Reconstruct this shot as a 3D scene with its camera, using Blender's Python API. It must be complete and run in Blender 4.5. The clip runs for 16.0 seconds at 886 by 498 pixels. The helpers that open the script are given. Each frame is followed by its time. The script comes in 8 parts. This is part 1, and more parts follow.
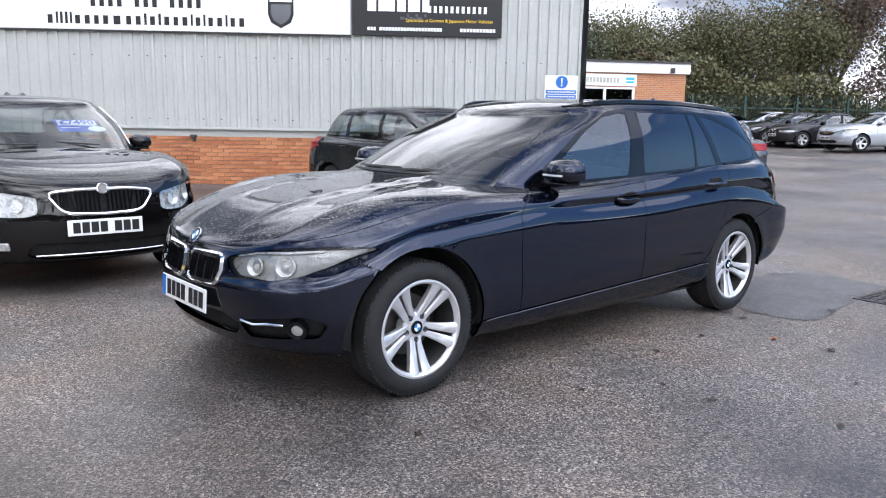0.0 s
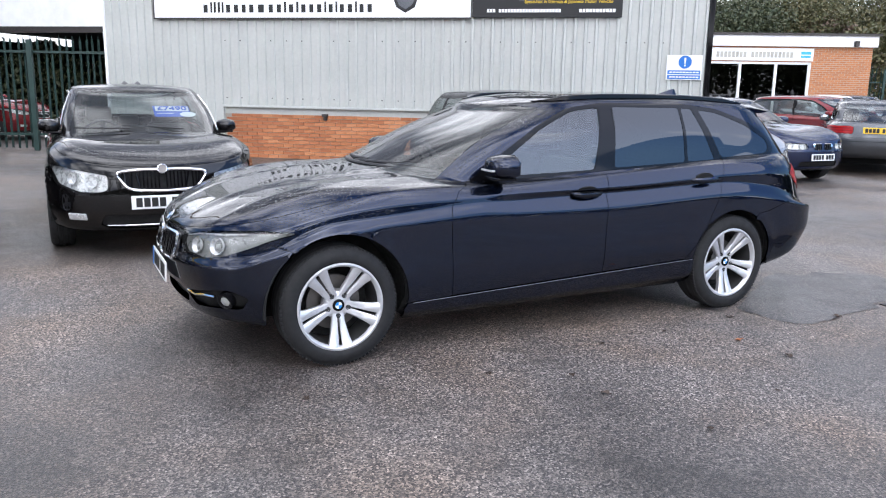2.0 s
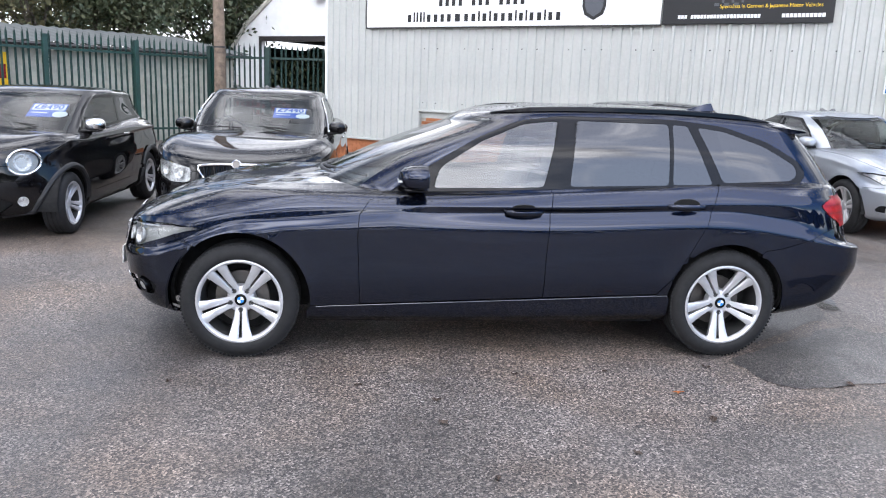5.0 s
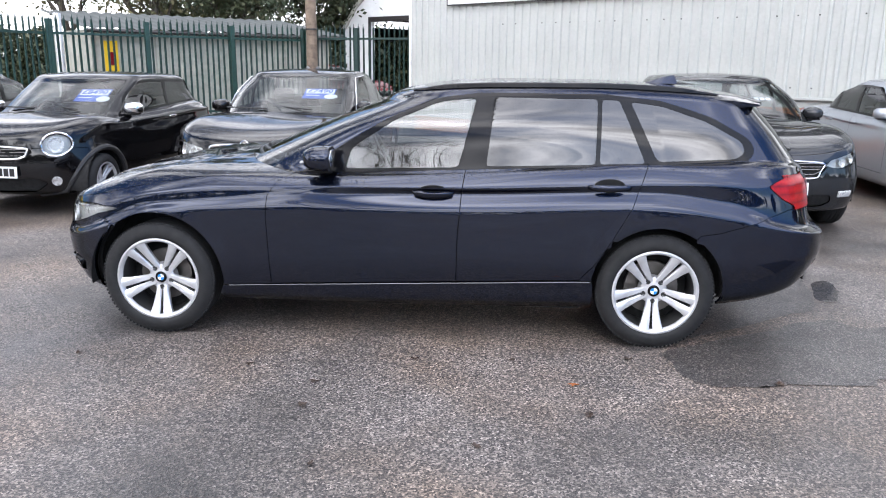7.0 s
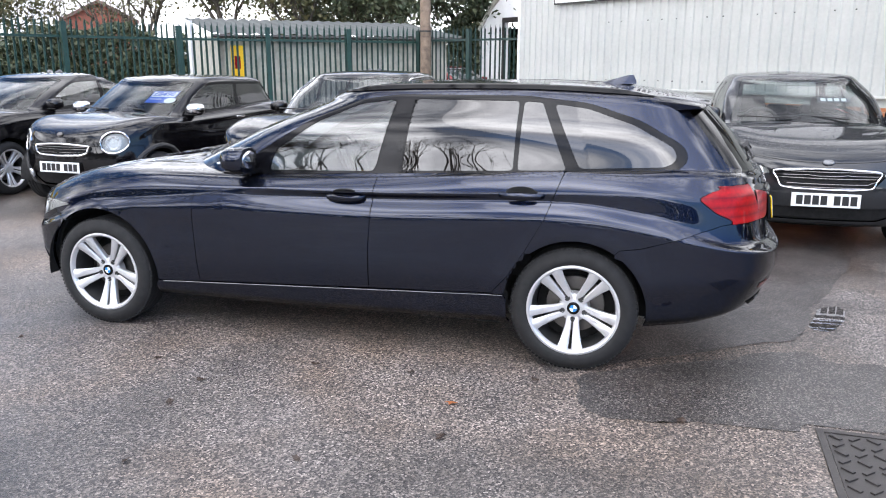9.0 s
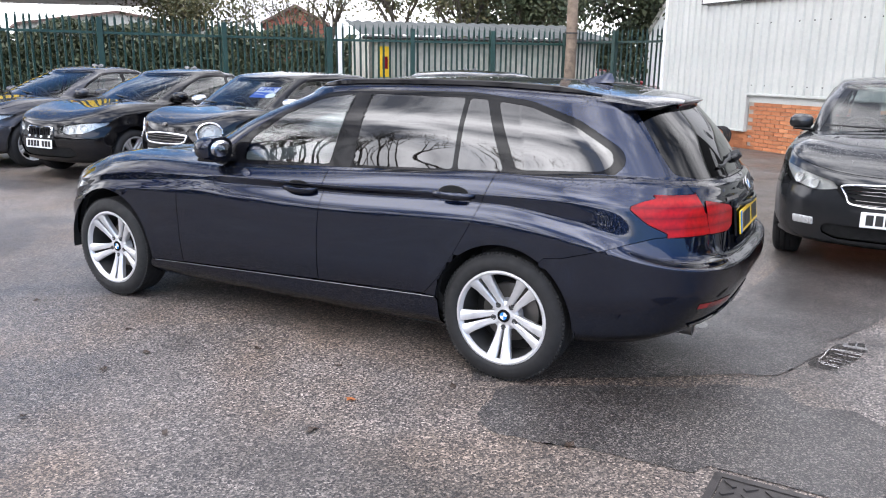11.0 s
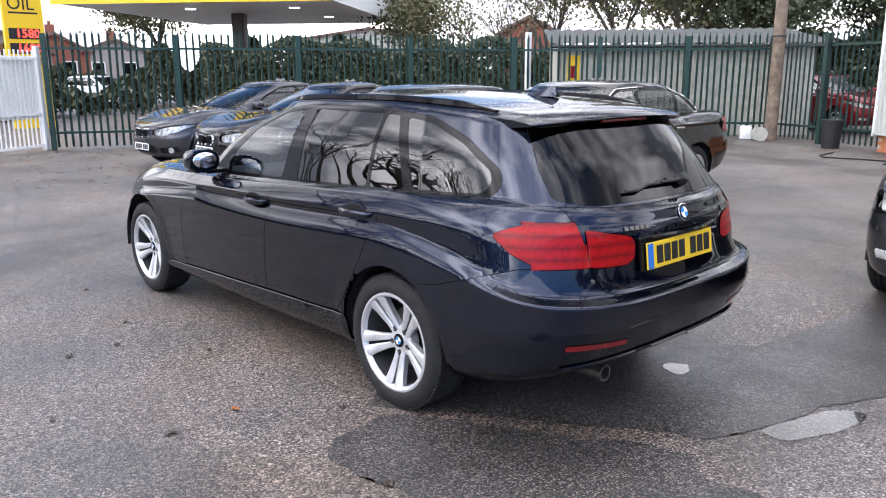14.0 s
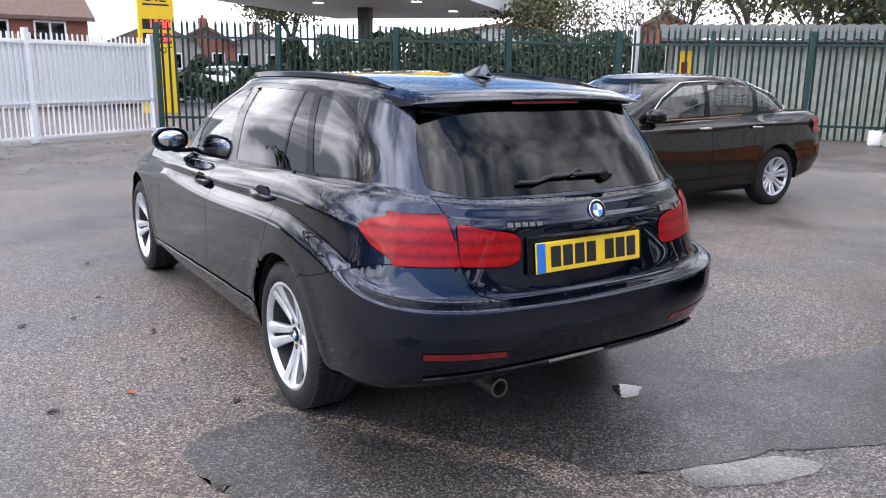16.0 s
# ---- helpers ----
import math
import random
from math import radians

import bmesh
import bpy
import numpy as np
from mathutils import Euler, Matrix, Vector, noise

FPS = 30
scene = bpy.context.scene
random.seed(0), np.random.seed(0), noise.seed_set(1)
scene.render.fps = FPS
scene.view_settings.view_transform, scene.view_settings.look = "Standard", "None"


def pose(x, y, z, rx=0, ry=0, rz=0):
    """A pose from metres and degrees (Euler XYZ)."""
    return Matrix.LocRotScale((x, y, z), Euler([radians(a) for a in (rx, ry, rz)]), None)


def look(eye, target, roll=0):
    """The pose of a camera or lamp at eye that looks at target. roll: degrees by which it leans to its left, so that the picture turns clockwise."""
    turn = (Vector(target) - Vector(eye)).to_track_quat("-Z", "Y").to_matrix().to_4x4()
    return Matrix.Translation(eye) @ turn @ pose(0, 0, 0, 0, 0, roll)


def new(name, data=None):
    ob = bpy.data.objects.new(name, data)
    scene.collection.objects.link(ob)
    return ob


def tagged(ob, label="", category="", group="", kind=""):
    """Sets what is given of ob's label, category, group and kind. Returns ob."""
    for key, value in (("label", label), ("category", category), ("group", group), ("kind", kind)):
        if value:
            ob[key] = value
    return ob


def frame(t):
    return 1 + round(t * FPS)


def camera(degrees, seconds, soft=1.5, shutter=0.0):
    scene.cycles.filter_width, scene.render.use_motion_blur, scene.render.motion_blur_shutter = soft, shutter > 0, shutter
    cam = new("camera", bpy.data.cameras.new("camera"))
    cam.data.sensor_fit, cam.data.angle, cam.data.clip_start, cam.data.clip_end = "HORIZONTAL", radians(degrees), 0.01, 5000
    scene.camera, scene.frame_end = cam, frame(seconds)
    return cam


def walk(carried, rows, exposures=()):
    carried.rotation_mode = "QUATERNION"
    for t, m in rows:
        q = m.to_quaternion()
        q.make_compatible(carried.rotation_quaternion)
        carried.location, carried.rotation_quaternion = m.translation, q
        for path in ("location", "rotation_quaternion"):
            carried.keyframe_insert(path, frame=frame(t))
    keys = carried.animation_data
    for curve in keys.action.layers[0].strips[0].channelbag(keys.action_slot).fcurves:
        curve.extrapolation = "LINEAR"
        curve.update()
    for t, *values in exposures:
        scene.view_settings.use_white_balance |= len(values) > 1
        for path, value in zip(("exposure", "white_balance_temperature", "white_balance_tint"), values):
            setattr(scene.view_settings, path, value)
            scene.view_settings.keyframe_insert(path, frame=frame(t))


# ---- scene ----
cam = camera(59.4, 16.0, soft=1.1)
PATH = [
    (0, (-3.64, -3.613, 1.304), (-2.357, -2.115, 0.973), 1.0),
    (0.5, (-3.536, -4.007, 1.353), (-2.32, -2.465, 0.975), 0.4),
    (1, (-3.318, -4.257, 1.375), (-2.202, -2.648, 0.967), 0.3),
    (1.5, (-3.017, -4.419, 1.424), (-2.011, -2.739, 1.014), 0.6),
    (2, (-2.726, -4.612, 1.455), (-1.834, -2.868, 1.053), 1.0),
    (2.5, (-2.404, -4.807, 1.484), (-1.64, -3.001, 1.092), 1.0),
    (3, (-2.045, -4.836, 1.471), (-1.411, -2.979, 1.085), 0.9),
    (3.5, (-1.693, -4.934, 1.493), (-1.18, -3.039, 1.109), 0.8),
    (4, (-1.356, -5.078, 1.514), (-0.945, -3.159, 1.13), 1.2),
    (4.2, (-1.239, -5.078, 1.512), (-0.865, -3.152, 1.124), 1.5),
    (6.3, (0.059, -5.154, 1.533), (0.057, -3.203, 1.091), 1.4),
    (6.5, (0.209, -5.106, 1.537), (0.17, -3.159, 1.084), 1.1),
    (7, (0.476, -5.045, 1.548), (0.361, -3.104, 1.082), 0.7),
    (7.5, (0.821, -5.065, 1.565), (0.613, -3.132, 1.094), 0.4),
    (8, (1.115, -4.996, 1.55), (0.803, -3.077, 1.08), 0.3),
    (8.5, (1.418, -4.813, 1.563), (1.004, -2.912, 1.096), 0.3),
    (9, (1.769, -4.686, 1.556), (1.254, -2.811, 1.089), 0.1),
    (9.2, (1.929, -4.639, 1.56), (1.371, -2.775, 1.096), -0.1),
    (11.3, (3.042, -4.02, 1.512), (2.032, -2.358, 1.044), 1.0),
    (11.5, (3.138, -3.925, 1.508), (2.085, -2.292, 1.036), 1.1),
    (12, (3.369, -3.729, 1.538), (2.23, -2.155, 1.064), 1.4),
    (12.5, (3.671, -3.582, 1.558), (2.451, -2.069, 1.085), 1.2),
    (13, (3.876, -3.402, 1.546), (2.573, -1.958, 1.082), 0.7),
    (13.5, (3.96, -3.163, 1.555), (2.587, -1.782, 1.101), 0.1),
    (14, (4.097, -3.023, 1.556), (2.664, -1.7, 1.112), -0.2),
    (14.5, (4.29, -2.895, 1.555), (2.808, -1.628, 1.111), -0.1),
    (15, (4.327, -2.678, 1.499), (2.794, -1.474, 1.053), 0.3),
    (15.5, (4.338, -2.372, 1.491), (2.75, -1.244, 1.04), 0.7),
    (16, (4.469, -2.031, 1.468), (2.831, -0.977, 1.016), 0.8),
]
walk(cam, [(t, look(eye, target, roll)) for t, eye, target, roll in PATH], [(0, 1.12, 5950, 13), (4, 1.22, 6000, 13), (9, 1.44, 6150, 13), (12, 1.40, 6200, 14), (16, 1.24, 6150, 15)])

# ---- sky, sun, exposure ----
def build_sky():
    w = bpy.data.worlds.new("sky")
    w.use_nodes = True
    scene.world = w
    nt = w.node_tree
    nt.nodes.clear()
    out = nt.nodes.new("ShaderNodeOutputWorld")
    bg = nt.nodes.new("ShaderNodeBackground")
    sky = nt.nodes.new("ShaderNodeTexSky")
    sky.sky_type, sky.sun_disc = "NISHITA", False
    sky.sun_elevation, sky.sun_rotation = SUN_UP, SUN_ROUND
    sky.air_density, sky.dust_density, sky.ozone_density = 1.3, 0.4, 3.0
    # broken cloud: blue gaps between white and grey banks
    big = nt.nodes.new("ShaderNodeTexNoise")
    big.noise_dimensions = "4D"
    big.inputs["W"].default_value = 3.1
    big.inputs["Scale"].default_value = 1.9
    big.inputs["Detail"].default_value = 7
    big.inputs["Roughness"].default_value = 0.58
    big.inputs["Distortion"].default_value = 0.15
    mask = nt.nodes.new("ShaderNodeMapRange")
    mask.interpolation_type = "SMOOTHSTEP"
    mask.inputs["From Min"].default_value, mask.inputs["From Max"].default_value = 0.44, 0.66
    shade = nt.nodes.new("ShaderNodeTexNoise")
    shade.inputs["Scale"].default_value = 3.2
    shade.inputs["Detail"].default_value = 7
    shade.inputs["Roughness"].default_value = 0.52
    ramp = nt.nodes.new("ShaderNodeValToRGB")
    ramp.color_ramp.elements[0].position, ramp.color_ramp.elements[0].color = 0.38, (2.0, 2.1, 2.4, 1)
    ramp.color_ramp.elements[1].position, ramp.color_ramp.elements[1].color = 0.63, (16.5, 16.3, 16.0, 1)
    mix = nt.nodes.new("ShaderNodeMix")
    mix.data_type = "RGBA"
    # the cover thins to the east and west and closes at the horizon
    ray = nt.nodes.new("ShaderNodeTexCoord")
    lean = nt.nodes.new("ShaderNodeVectorMath")
    lean.operation = "DOT_PRODUCT"
    lean.inputs[1].default_value = (0.88, -0.46, 0.10)
    thin = nt.nodes.new("ShaderNodeMath")
    thin.operation = "POWER"
    thin.inputs[1].default_value = 2.0
    ease = nt.nodes.new("ShaderNodeMath")
    ease.operation, ease.inputs[1].default_value = "MULTIPLY", -0.25
    # banks lie flat, drawn out along the horizon
    flat = nt.nodes.new("ShaderNodeMapping")
    flat.inputs["Scale"].default_value = (1.0, 1.0, 1.9)
    cover = nt.nodes.new("ShaderNodeMath")
    cover.operation = "ADD"
    more = nt.nodes.new("ShaderNodeMath")
    more.operation, more.inputs[1].default_value = "ADD", 0.17
    split = nt.nodes.new("ShaderNodeSeparateXYZ")
    dome = nt.nodes.new("ShaderNodeMapRange")
    dome.inputs["To Min"].default_value, dome.inputs["To Max"].default_value = 1.15, 1.05
    gain = nt.nodes.new("ShaderNodeMix")
    gain.data_type, gain.blend_type = "RGBA", "MULTIPLY"
    gain.inputs["Factor"].default_value = 1.0
    nt.links.new(ray.outputs["Generated"], lean.inputs[0])
    nt.links.new(ray.outputs["Generated"], split.inputs["Vector"])
    nt.links.new(split.outputs["Z"], dome.inputs["Value"])
    tip = nt.nodes.new("ShaderNodeMath")
    tip.operation, tip.inputs[1].default_value = "ADD", 0.15
    nt.links.new(lean.outputs["Value"], tip.inputs[0])
    nt.links.new(tip.outputs["Value"], thin.inputs[0])
    nt.links.new(thin.outputs["Value"], ease.inputs[0])
    nt.links.new(ease.outputs["Value"], more.inputs[0])
    nt.links.new(ray.outputs["Generated"], flat.inputs["Vector"])
    nt.links.new(flat.outputs["Vector"], big.inputs["Vector"])
    nt.links.new(flat.outputs["Vector"], shade.inputs["Vector"])
    nt.links.new(big.outputs["Fac"], cover.inputs[0])
    bank = nt.nodes.new("ShaderNodeMapRange")
    bank.interpolation_type = "SMOOTHSTEP"
    bank.inputs["From Max"].default_value = 0.22
    bank.inputs["To Min"].default_value, bank.inputs["To Max"].default_value = 0.35, 0.0
    low = nt.nodes.new("ShaderNodeMath")
    low.operation = "ADD"
    nt.links.new(split.outputs["Z"], bank.inputs["Value"])
    nt.links.new(bank.outputs["Result"], low.inputs[1])
    nt.links.new(more.outputs["Value"], low.inputs[0])
    nt.links.new(low.outputs["Value"], cover.inputs[1])
    nt.links.new(cover.outputs["Value"], mask.inputs["Value"])
    nt.links.new(shade.outputs["Fac"], ramp.inputs["Fac"])
    nt.links.new(mask.outputs["Result"], mix.inputs["Factor"])
    deep = nt.nodes.new("ShaderNodeMix")
    deep.data_type, deep.blend_type = "RGBA", "MULTIPLY"
    deep.inputs["Factor"].default_value = 1.0
    deep.inputs["B"].default_value = (0.52, 0.64, 0.80, 1)
    nt.links.new(sky.outputs["Color"], deep.inputs["A"])
    nt.links.new(deep.outputs["Result"], mix.inputs["A"])
    nt.links.new(ramp.outputs["Color"], gain.inputs["A"])
    # the cover glows brighter towards the veiled sun
    sunward = nt.nodes.new("ShaderNodeVectorMath")
    sunward.operation = "DOT_PRODUCT"
    sunward.inputs[1].default_value = (-0.20, -0.90, 0.38)
    glow = nt.nodes.new("ShaderNodeMapRange")
    glow.inputs["From Min"].default_value = -0.2
    glow.inputs["To Min"].default_value, glow.inputs["To Max"].default_value = 0.94, 1.62
    both = nt.nodes.new("ShaderNodeMath")
    both.operation = "MULTIPLY"
    nt.links.new(ray.outputs["Generated"], sunward.inputs[0])
    nt.links.new(sunward.outputs["Value"], glow.inputs["Value"])
    nt.links.new(glow.outputs["Result"], both.inputs[0])
    nt.links.new(dome.outputs["Result"], both.inputs[1])
    nt.links.new(both.outputs["Value"], gain.inputs["B"])
    nt.links.new(gain.outputs["Result"], mix.inputs["B"])
    nt.links.new(mix.outputs["Result"], bg.inputs["Color"])
    bg.inputs["Strength"].default_value = 0.107
    nt.links.new(bg.outputs["Background"], out.inputs["Surface"])


SUN_UP, SUN_ROUND = radians(48), radians(150)
build_sky()
sun = new("sun", bpy.data.lights.new("sun", "SUN"))
sun.data.energy, sun.data.angle, sun.data.color = 0.7, radians(70), (1.0, 0.95, 0.88)
sun.matrix_world = look((0, 0, 0), (-math.sin(SUN_ROUND), -math.cos(SUN_ROUND), -math.tan(SUN_UP)))

# ---- materials ----
class Nodes:
    """A node material with one Principled shader."""

    def __init__(self, name):
        self.mat = bpy.data.materials.new(name)
        self.mat.use_nodes = True
        self.nt = self.mat.node_tree
        self.bsdf = self.nt.nodes["Principled BSDF"]

    def add(self, kind, **values):
        n = self.nt.nodes.new(kind)
        for k, v in values.items():
            n.inputs[k.replace("_", " ")].default_value = v
        return n

    def link(self, a, b):
        self.nt.links.new(a, b)

    def put(self, **values):
        for k, v in values.items():
            self.bsdf.inputs[k.replace("_", " ")].default_value = v
        return self

    def coords(self, kind="Object"):
        return self.add("ShaderNodeTexCoord").outputs[kind]

    def noise(self, scale, detail=4, rough=0.55, vec=None):
        n = self.add("ShaderNodeTexNoise", Scale=scale, Detail=detail, Roughness=rough)
        self.link(vec or self.coords(), n.inputs["Vector"])
        return n.outputs["Fac"]

    def add_scaled(self, sock, k):
        n = self.add("ShaderNodeMath")
        n.operation, n.inputs[1].default_value = "MULTIPLY", k
        self.link(sock, n.inputs[0])
        return n.outputs["Value"]

    def ramp(self, fac, *stops):
        n = self.add("ShaderNodeValToRGB")
        e = n.color_ramp.elements
        while len(e) < len(stops):
            e.new(0.5)
        for i, (p, c) in enumerate(stops):
            e[i].position = p
            e[i].color = (c, c, c, 1) if isinstance(c, (int, float)) else (*c, 1)
        self.link(fac, n.inputs["Fac"])
        return n.outputs["Color"]

    def mix(self, fac, a, b, mode="MIX"):
        n = self.add("ShaderNodeMix")
        n.data_type, n.blend_type = "RGBA", mode
        for sock, val in ((n.inputs["Factor"], fac), (n.inputs["A"], a), (n.inputs["B"], b)):
            if isinstance(val, (int, float)):
                sock.default_value = val if sock.type == "VALUE" else (val, val, val, 1)
            elif isinstance(val, tuple):
                sock.default_value = (*val, 1)
            else:
                self.link(val, sock)
        return n.outputs["Result"]

    def bump(self, height, strength=0.3, distance=0.01):
        n = self.add("ShaderNodeBump", Strength=strength, Distance=distance)
        self.link(height, n.inputs["Height"])
        self.link(n.outputs["Normal"], self.bsdf.inputs["Normal"])
        return n

    def color(self, sock):
        self.link(sock, self.bsdf.inputs["Base Color"])
        return self

    def rough(self, sock):
        self.link(sock, self.bsdf.inputs["Roughness"])
        return self


def plain(name, col, rough=0.5, metal=0.0, vary=0.12, grain=0.0, scale=25.0, **more):
    """A surface of one paint or stuff, with a little unevenness in tone and gloss."""
    m = Nodes(name).put(Roughness=rough, Metallic=metal, **more)
    f = m.noise(scale, 5, 0.6)
    lo, hi = tuple(c * (1 - vary) for c in col), tuple(min(1, c * (1 + vary)) for c in col)
    m.color(m.ramp(f, (0.3, lo), (0.7, hi)))
    m.rough(m.ramp(f, (0.3, max(0.02, rough * 0.85)), (0.7, min(1, rough * 1.15))))
    if grain:
        m.bump(m.noise(scale * 12, 3), grain, 0.002)
    return m.mat


def car_paint(name, col, metal=0.35, rough=0.3, wet=True, coat=1.5):
    """Clear-coated paint; upward faces carry rain beads."""
    m = Nodes(name).put(Metallic=metal, Roughness=rough)
    m.bsdf.inputs["Specular IOR Level"].default_value = 0.0
    m.bsdf.inputs["Specular Tint"].default_value = (0.03, 0.04, 0.06, 1)  # flakes lie flat: no sheen at a slant
    m.bsdf.inputs["Coat Weight"].default_value = 1.0
    m.bsdf.inputs["Coat Roughness"].default_value = 0.025
    m.bsdf.inputs["Coat IOR"].default_value = coat
    flake = m.noise(900, 2, 0.5)
    m.color(m.ramp(flake, (0.35, tuple(c * 0.75 for c in col)), (0.7, tuple(c * 1.3 for c in col))))
    if wet:
        vec = m.coords()
        v = m.add("ShaderNodeTexVoronoi", Scale=75.0)
        v.inputs["Randomness"].default_value = 1.0
        m.link(vec, v.inputs["Vector"])
        drop = m.ramp(v.outputs["Distance"], (0.0, 1.0), (0.24, 0.85), (0.33, 0.0))
        some = m.ramp(m.noise(9, 3, 0.6, vec), (0.36, 0.0), (0.5, 1.0))
        geo = m.add("ShaderNodeNewGeometry")
        sep = m.add("ShaderNodeSeparateXYZ")
        m.link(geo.outputs["Normal"], sep.inputs["Vector"])
        up = m.ramp(sep.outputs["Z"], (0.55, 0.0), (0.85, 1.0))
        h = m.mix(1.0, m.mix(1.0, drop, some, "MULTIPLY"), up, "MULTIPLY")
        b = m.add("ShaderNodeBump", Strength=1.0, Distance=0.006)
        m.link(h, b.inputs["Height"])
        m.link(b.outputs["Normal"], m.bsdf.inputs["Coat Normal"])
        m.link(b.outputs["Normal"], m.bsdf.inputs["Normal"])
    return m.mat


def pane_glass(name, tint, ior=1.9, rough=0.012):
    """Window glass: clear or tinted, mirror-like at a slant."""
    m = Nodes(name)
    nt = m.nt
    nt.nodes.remove(m.bsdf)
    clear = m.add("ShaderNodeBsdfTransparent", Color=(*tint, 1))
    gloss = m.add("ShaderNodeBsdfGlossy", Roughness=rough)
    side = m.add("ShaderNodeLayerWeight", Blend=0.5)
    steep = m.add("ShaderNodeMath")
    steep.operation, steep.inputs[1].default_value = "POWER", 5.0
    least = ((ior - 1) / (ior + 1)) ** 2
    fres = m.add("ShaderNodeMapRange")
    fres.inputs["To Min"].default_value = least
    mixed = m.add("ShaderNodeMixShader")
    m.link(side.outputs["Facing"], steep.inputs[0])
    m.link(steep.outputs["Value"], fres.inputs["Value"])
    m.link(fres.outputs["Result"], mixed.inputs["Fac"])
    m.link(clear.outputs["BSDF"], mixed.inputs[1])
    m.link(gloss.outputs["BSDF"], mixed.inputs[2])
    m.link(mixed.outputs["Shader"], nt.nodes["Material Output"].inputs["Surface"])
    return m.mat


def asphalt_material():
    """Worn wet tarmac: stone chips, damp and dry patches, a few puddled hollows."""
    m = Nodes("asphalt")
    vec = m.coords()
    chips = m.add("ShaderNodeTexVoronoi", Scale=125.0)
    m.link(vec, chips.inputs["Vector"])
    tone = m.ramp(chips.outputs["Color"], (0.12, (0.020, 0.018, 0.018)), (0.42, (0.062, 0.055, 0.052)), (0.76, (0.205, 0.178, 0.158)), (1.0, (0.46, 0.41, 0.37)))
    wide = m.noise(0.42, 6, 0.6, vec)
    mid = m.noise(2.3, 5, 0.6, vec)
    dark = m.ramp(wide, (0.36, 0.40), (0.60, 1.18))
    col = m.mix(1.0, tone, dark, "MULTIPLY")
    col = m.mix(1.0, col, m.ramp(mid, (0.3, 0.8), (0.7, 1.2)), "MULTIPLY")
    col = m.mix(m.ramp(m.noise(0.75, 4, 0.55, vec), (0.42, 0.0), (0.62, 0.7)), col, m.mix(1.0, col, (1.0, 0.84, 0.68), "MULTIPLY"))
    m.color(col)
    wet = m.ramp(wide, (0.40, 0.33), (0.56, 0.62))
    m.rough(m.mix(0.35, wet, m.ramp(mid, (0.35, 0.25), (0.65, 0.7))))
    h = m.mix(0.5, chips.outputs["Distance"], m.noise(180, 3, 0.6, vec))
    m.bump(h, 0.75, 0.006)
    m.put(Specular_IOR_Level=0.6)
    return m.mat


def brick_face():
    m = Nodes("brick").put(Roughness=0.85)
    info = m.add("ShaderNodeObjectInfo")
    base = m.ramp(info.outputs["Random"], (0.0, (0.36, 0.13, 0.055)), (0.5, (0.46, 0.18, 0.075)), (1.0, (0.55, 0.24, 0.11)))
    geo = m.add("ShaderNodeNewGeometry")
    isle = m.ramp(geo.outputs["Random Per Island"], (0.0, 0.82), (1.0, 1.15))
    col = m.mix(1.0, base, isle, "MULTIPLY")
    m.color(m.mix(1.0, col, m.ramp(m.noise(30, 5), (0.3, 0.75), (0.7, 1.2)), "MULTIPLY"))
    m.bump(m.noise(160, 4), 0.4, 0.004)
    return m.mat


def bark(name, col):
    m = Nodes(name).put(Roughness=0.9)
    m.color(m.ramp(m.noise(6, 6, 0.65), (0.3, tuple(c * 0.5 for c in col)), (0.7, tuple(c * 1.4 for c in col))))
    m.bump(m.noise(25, 4), 0.6, 0.02)
    return m.mat


def leaf_stuff(name, a, b, c):
    m = Nodes(name).put(Roughness=0.6)
    geo = m.add("ShaderNodeNewGeometry")
    m.color(m.ramp(geo.outputs["Random Per Island"], (0.0, a), (0.5, b), (1.0, c)))
    return m.mat


def lamp_red():
    """Red lamp plastic over light bars: brighter bars between dark seams, a clear gloss on top."""
    m = Nodes("red_lamp_plastic").put(Roughness=0.3, Coat_Weight=0.22, Coat_Roughness=0.02, Specular_IOR_Level=0.2)
    sep = m.add("ShaderNodeSeparateXYZ")
    m.link(m.coords(), sep.inputs["Vector"])
    step = m.add("ShaderNodeMath")
    step.operation, step.inputs[1].default_value = "PINGPONG", 0.023
    m.link(sep.outputs["Z"], step.inputs[0])
    bars = m.ramp(m.add_scaled(step.outputs["Value"], 1 / 0.023), (0.0, (0.15, 0.001, 0.003)), (0.10, (0.20, 0.001, 0.003)), (0.30, (0.26, 0.0015, 0.003)), (1.0, (0.38, 0.0025, 0.004)))
    m.color(m.mix(1.0, bars, m.ramp(m.noise(55, 3), (0.3, 0.72), (0.7, 1.1)), "MULTIPLY"))
    return m.mat


M_PAINT = car_paint("midnight_blue_paint", (0.0055, 0.0100, 0.0270), 0.9, 0.26, coat=1.50)
M_BLACKPAINT = car_paint("black_car_paint", (0.0035, 0.0033, 0.004), 0.0, 0.45)
M_BROWNBLACK = car_paint("black_brown_paint", (0.0035, 0.0032, 0.0033), 0.0, 0.45)
M_GREYPAINT = car_paint("dark_grey_paint", (0.022, 0.023, 0.025), 0.35, 0.4)
M_MIDGREY = car_paint("mineral_grey_paint", (0.055, 0.054, 0.060), 0.6, 0.35)
M_SILVER = car_paint("silver_car_paint", (0.42, 0.44, 0.47), 0.6, 0.32)
M_STEEL = car_paint("steel_grey_paint", (0.10, 0.105, 0.115), 0.6, 0.3)
M_DARKBLUE = car_paint("dark_blue_paint", (0.012, 0.018, 0.05), 0.4, 0.3)
M_REDPAINT = car_paint("dark_red_paint", (0.16, 0.01, 0.012), 0.3, 0.3)
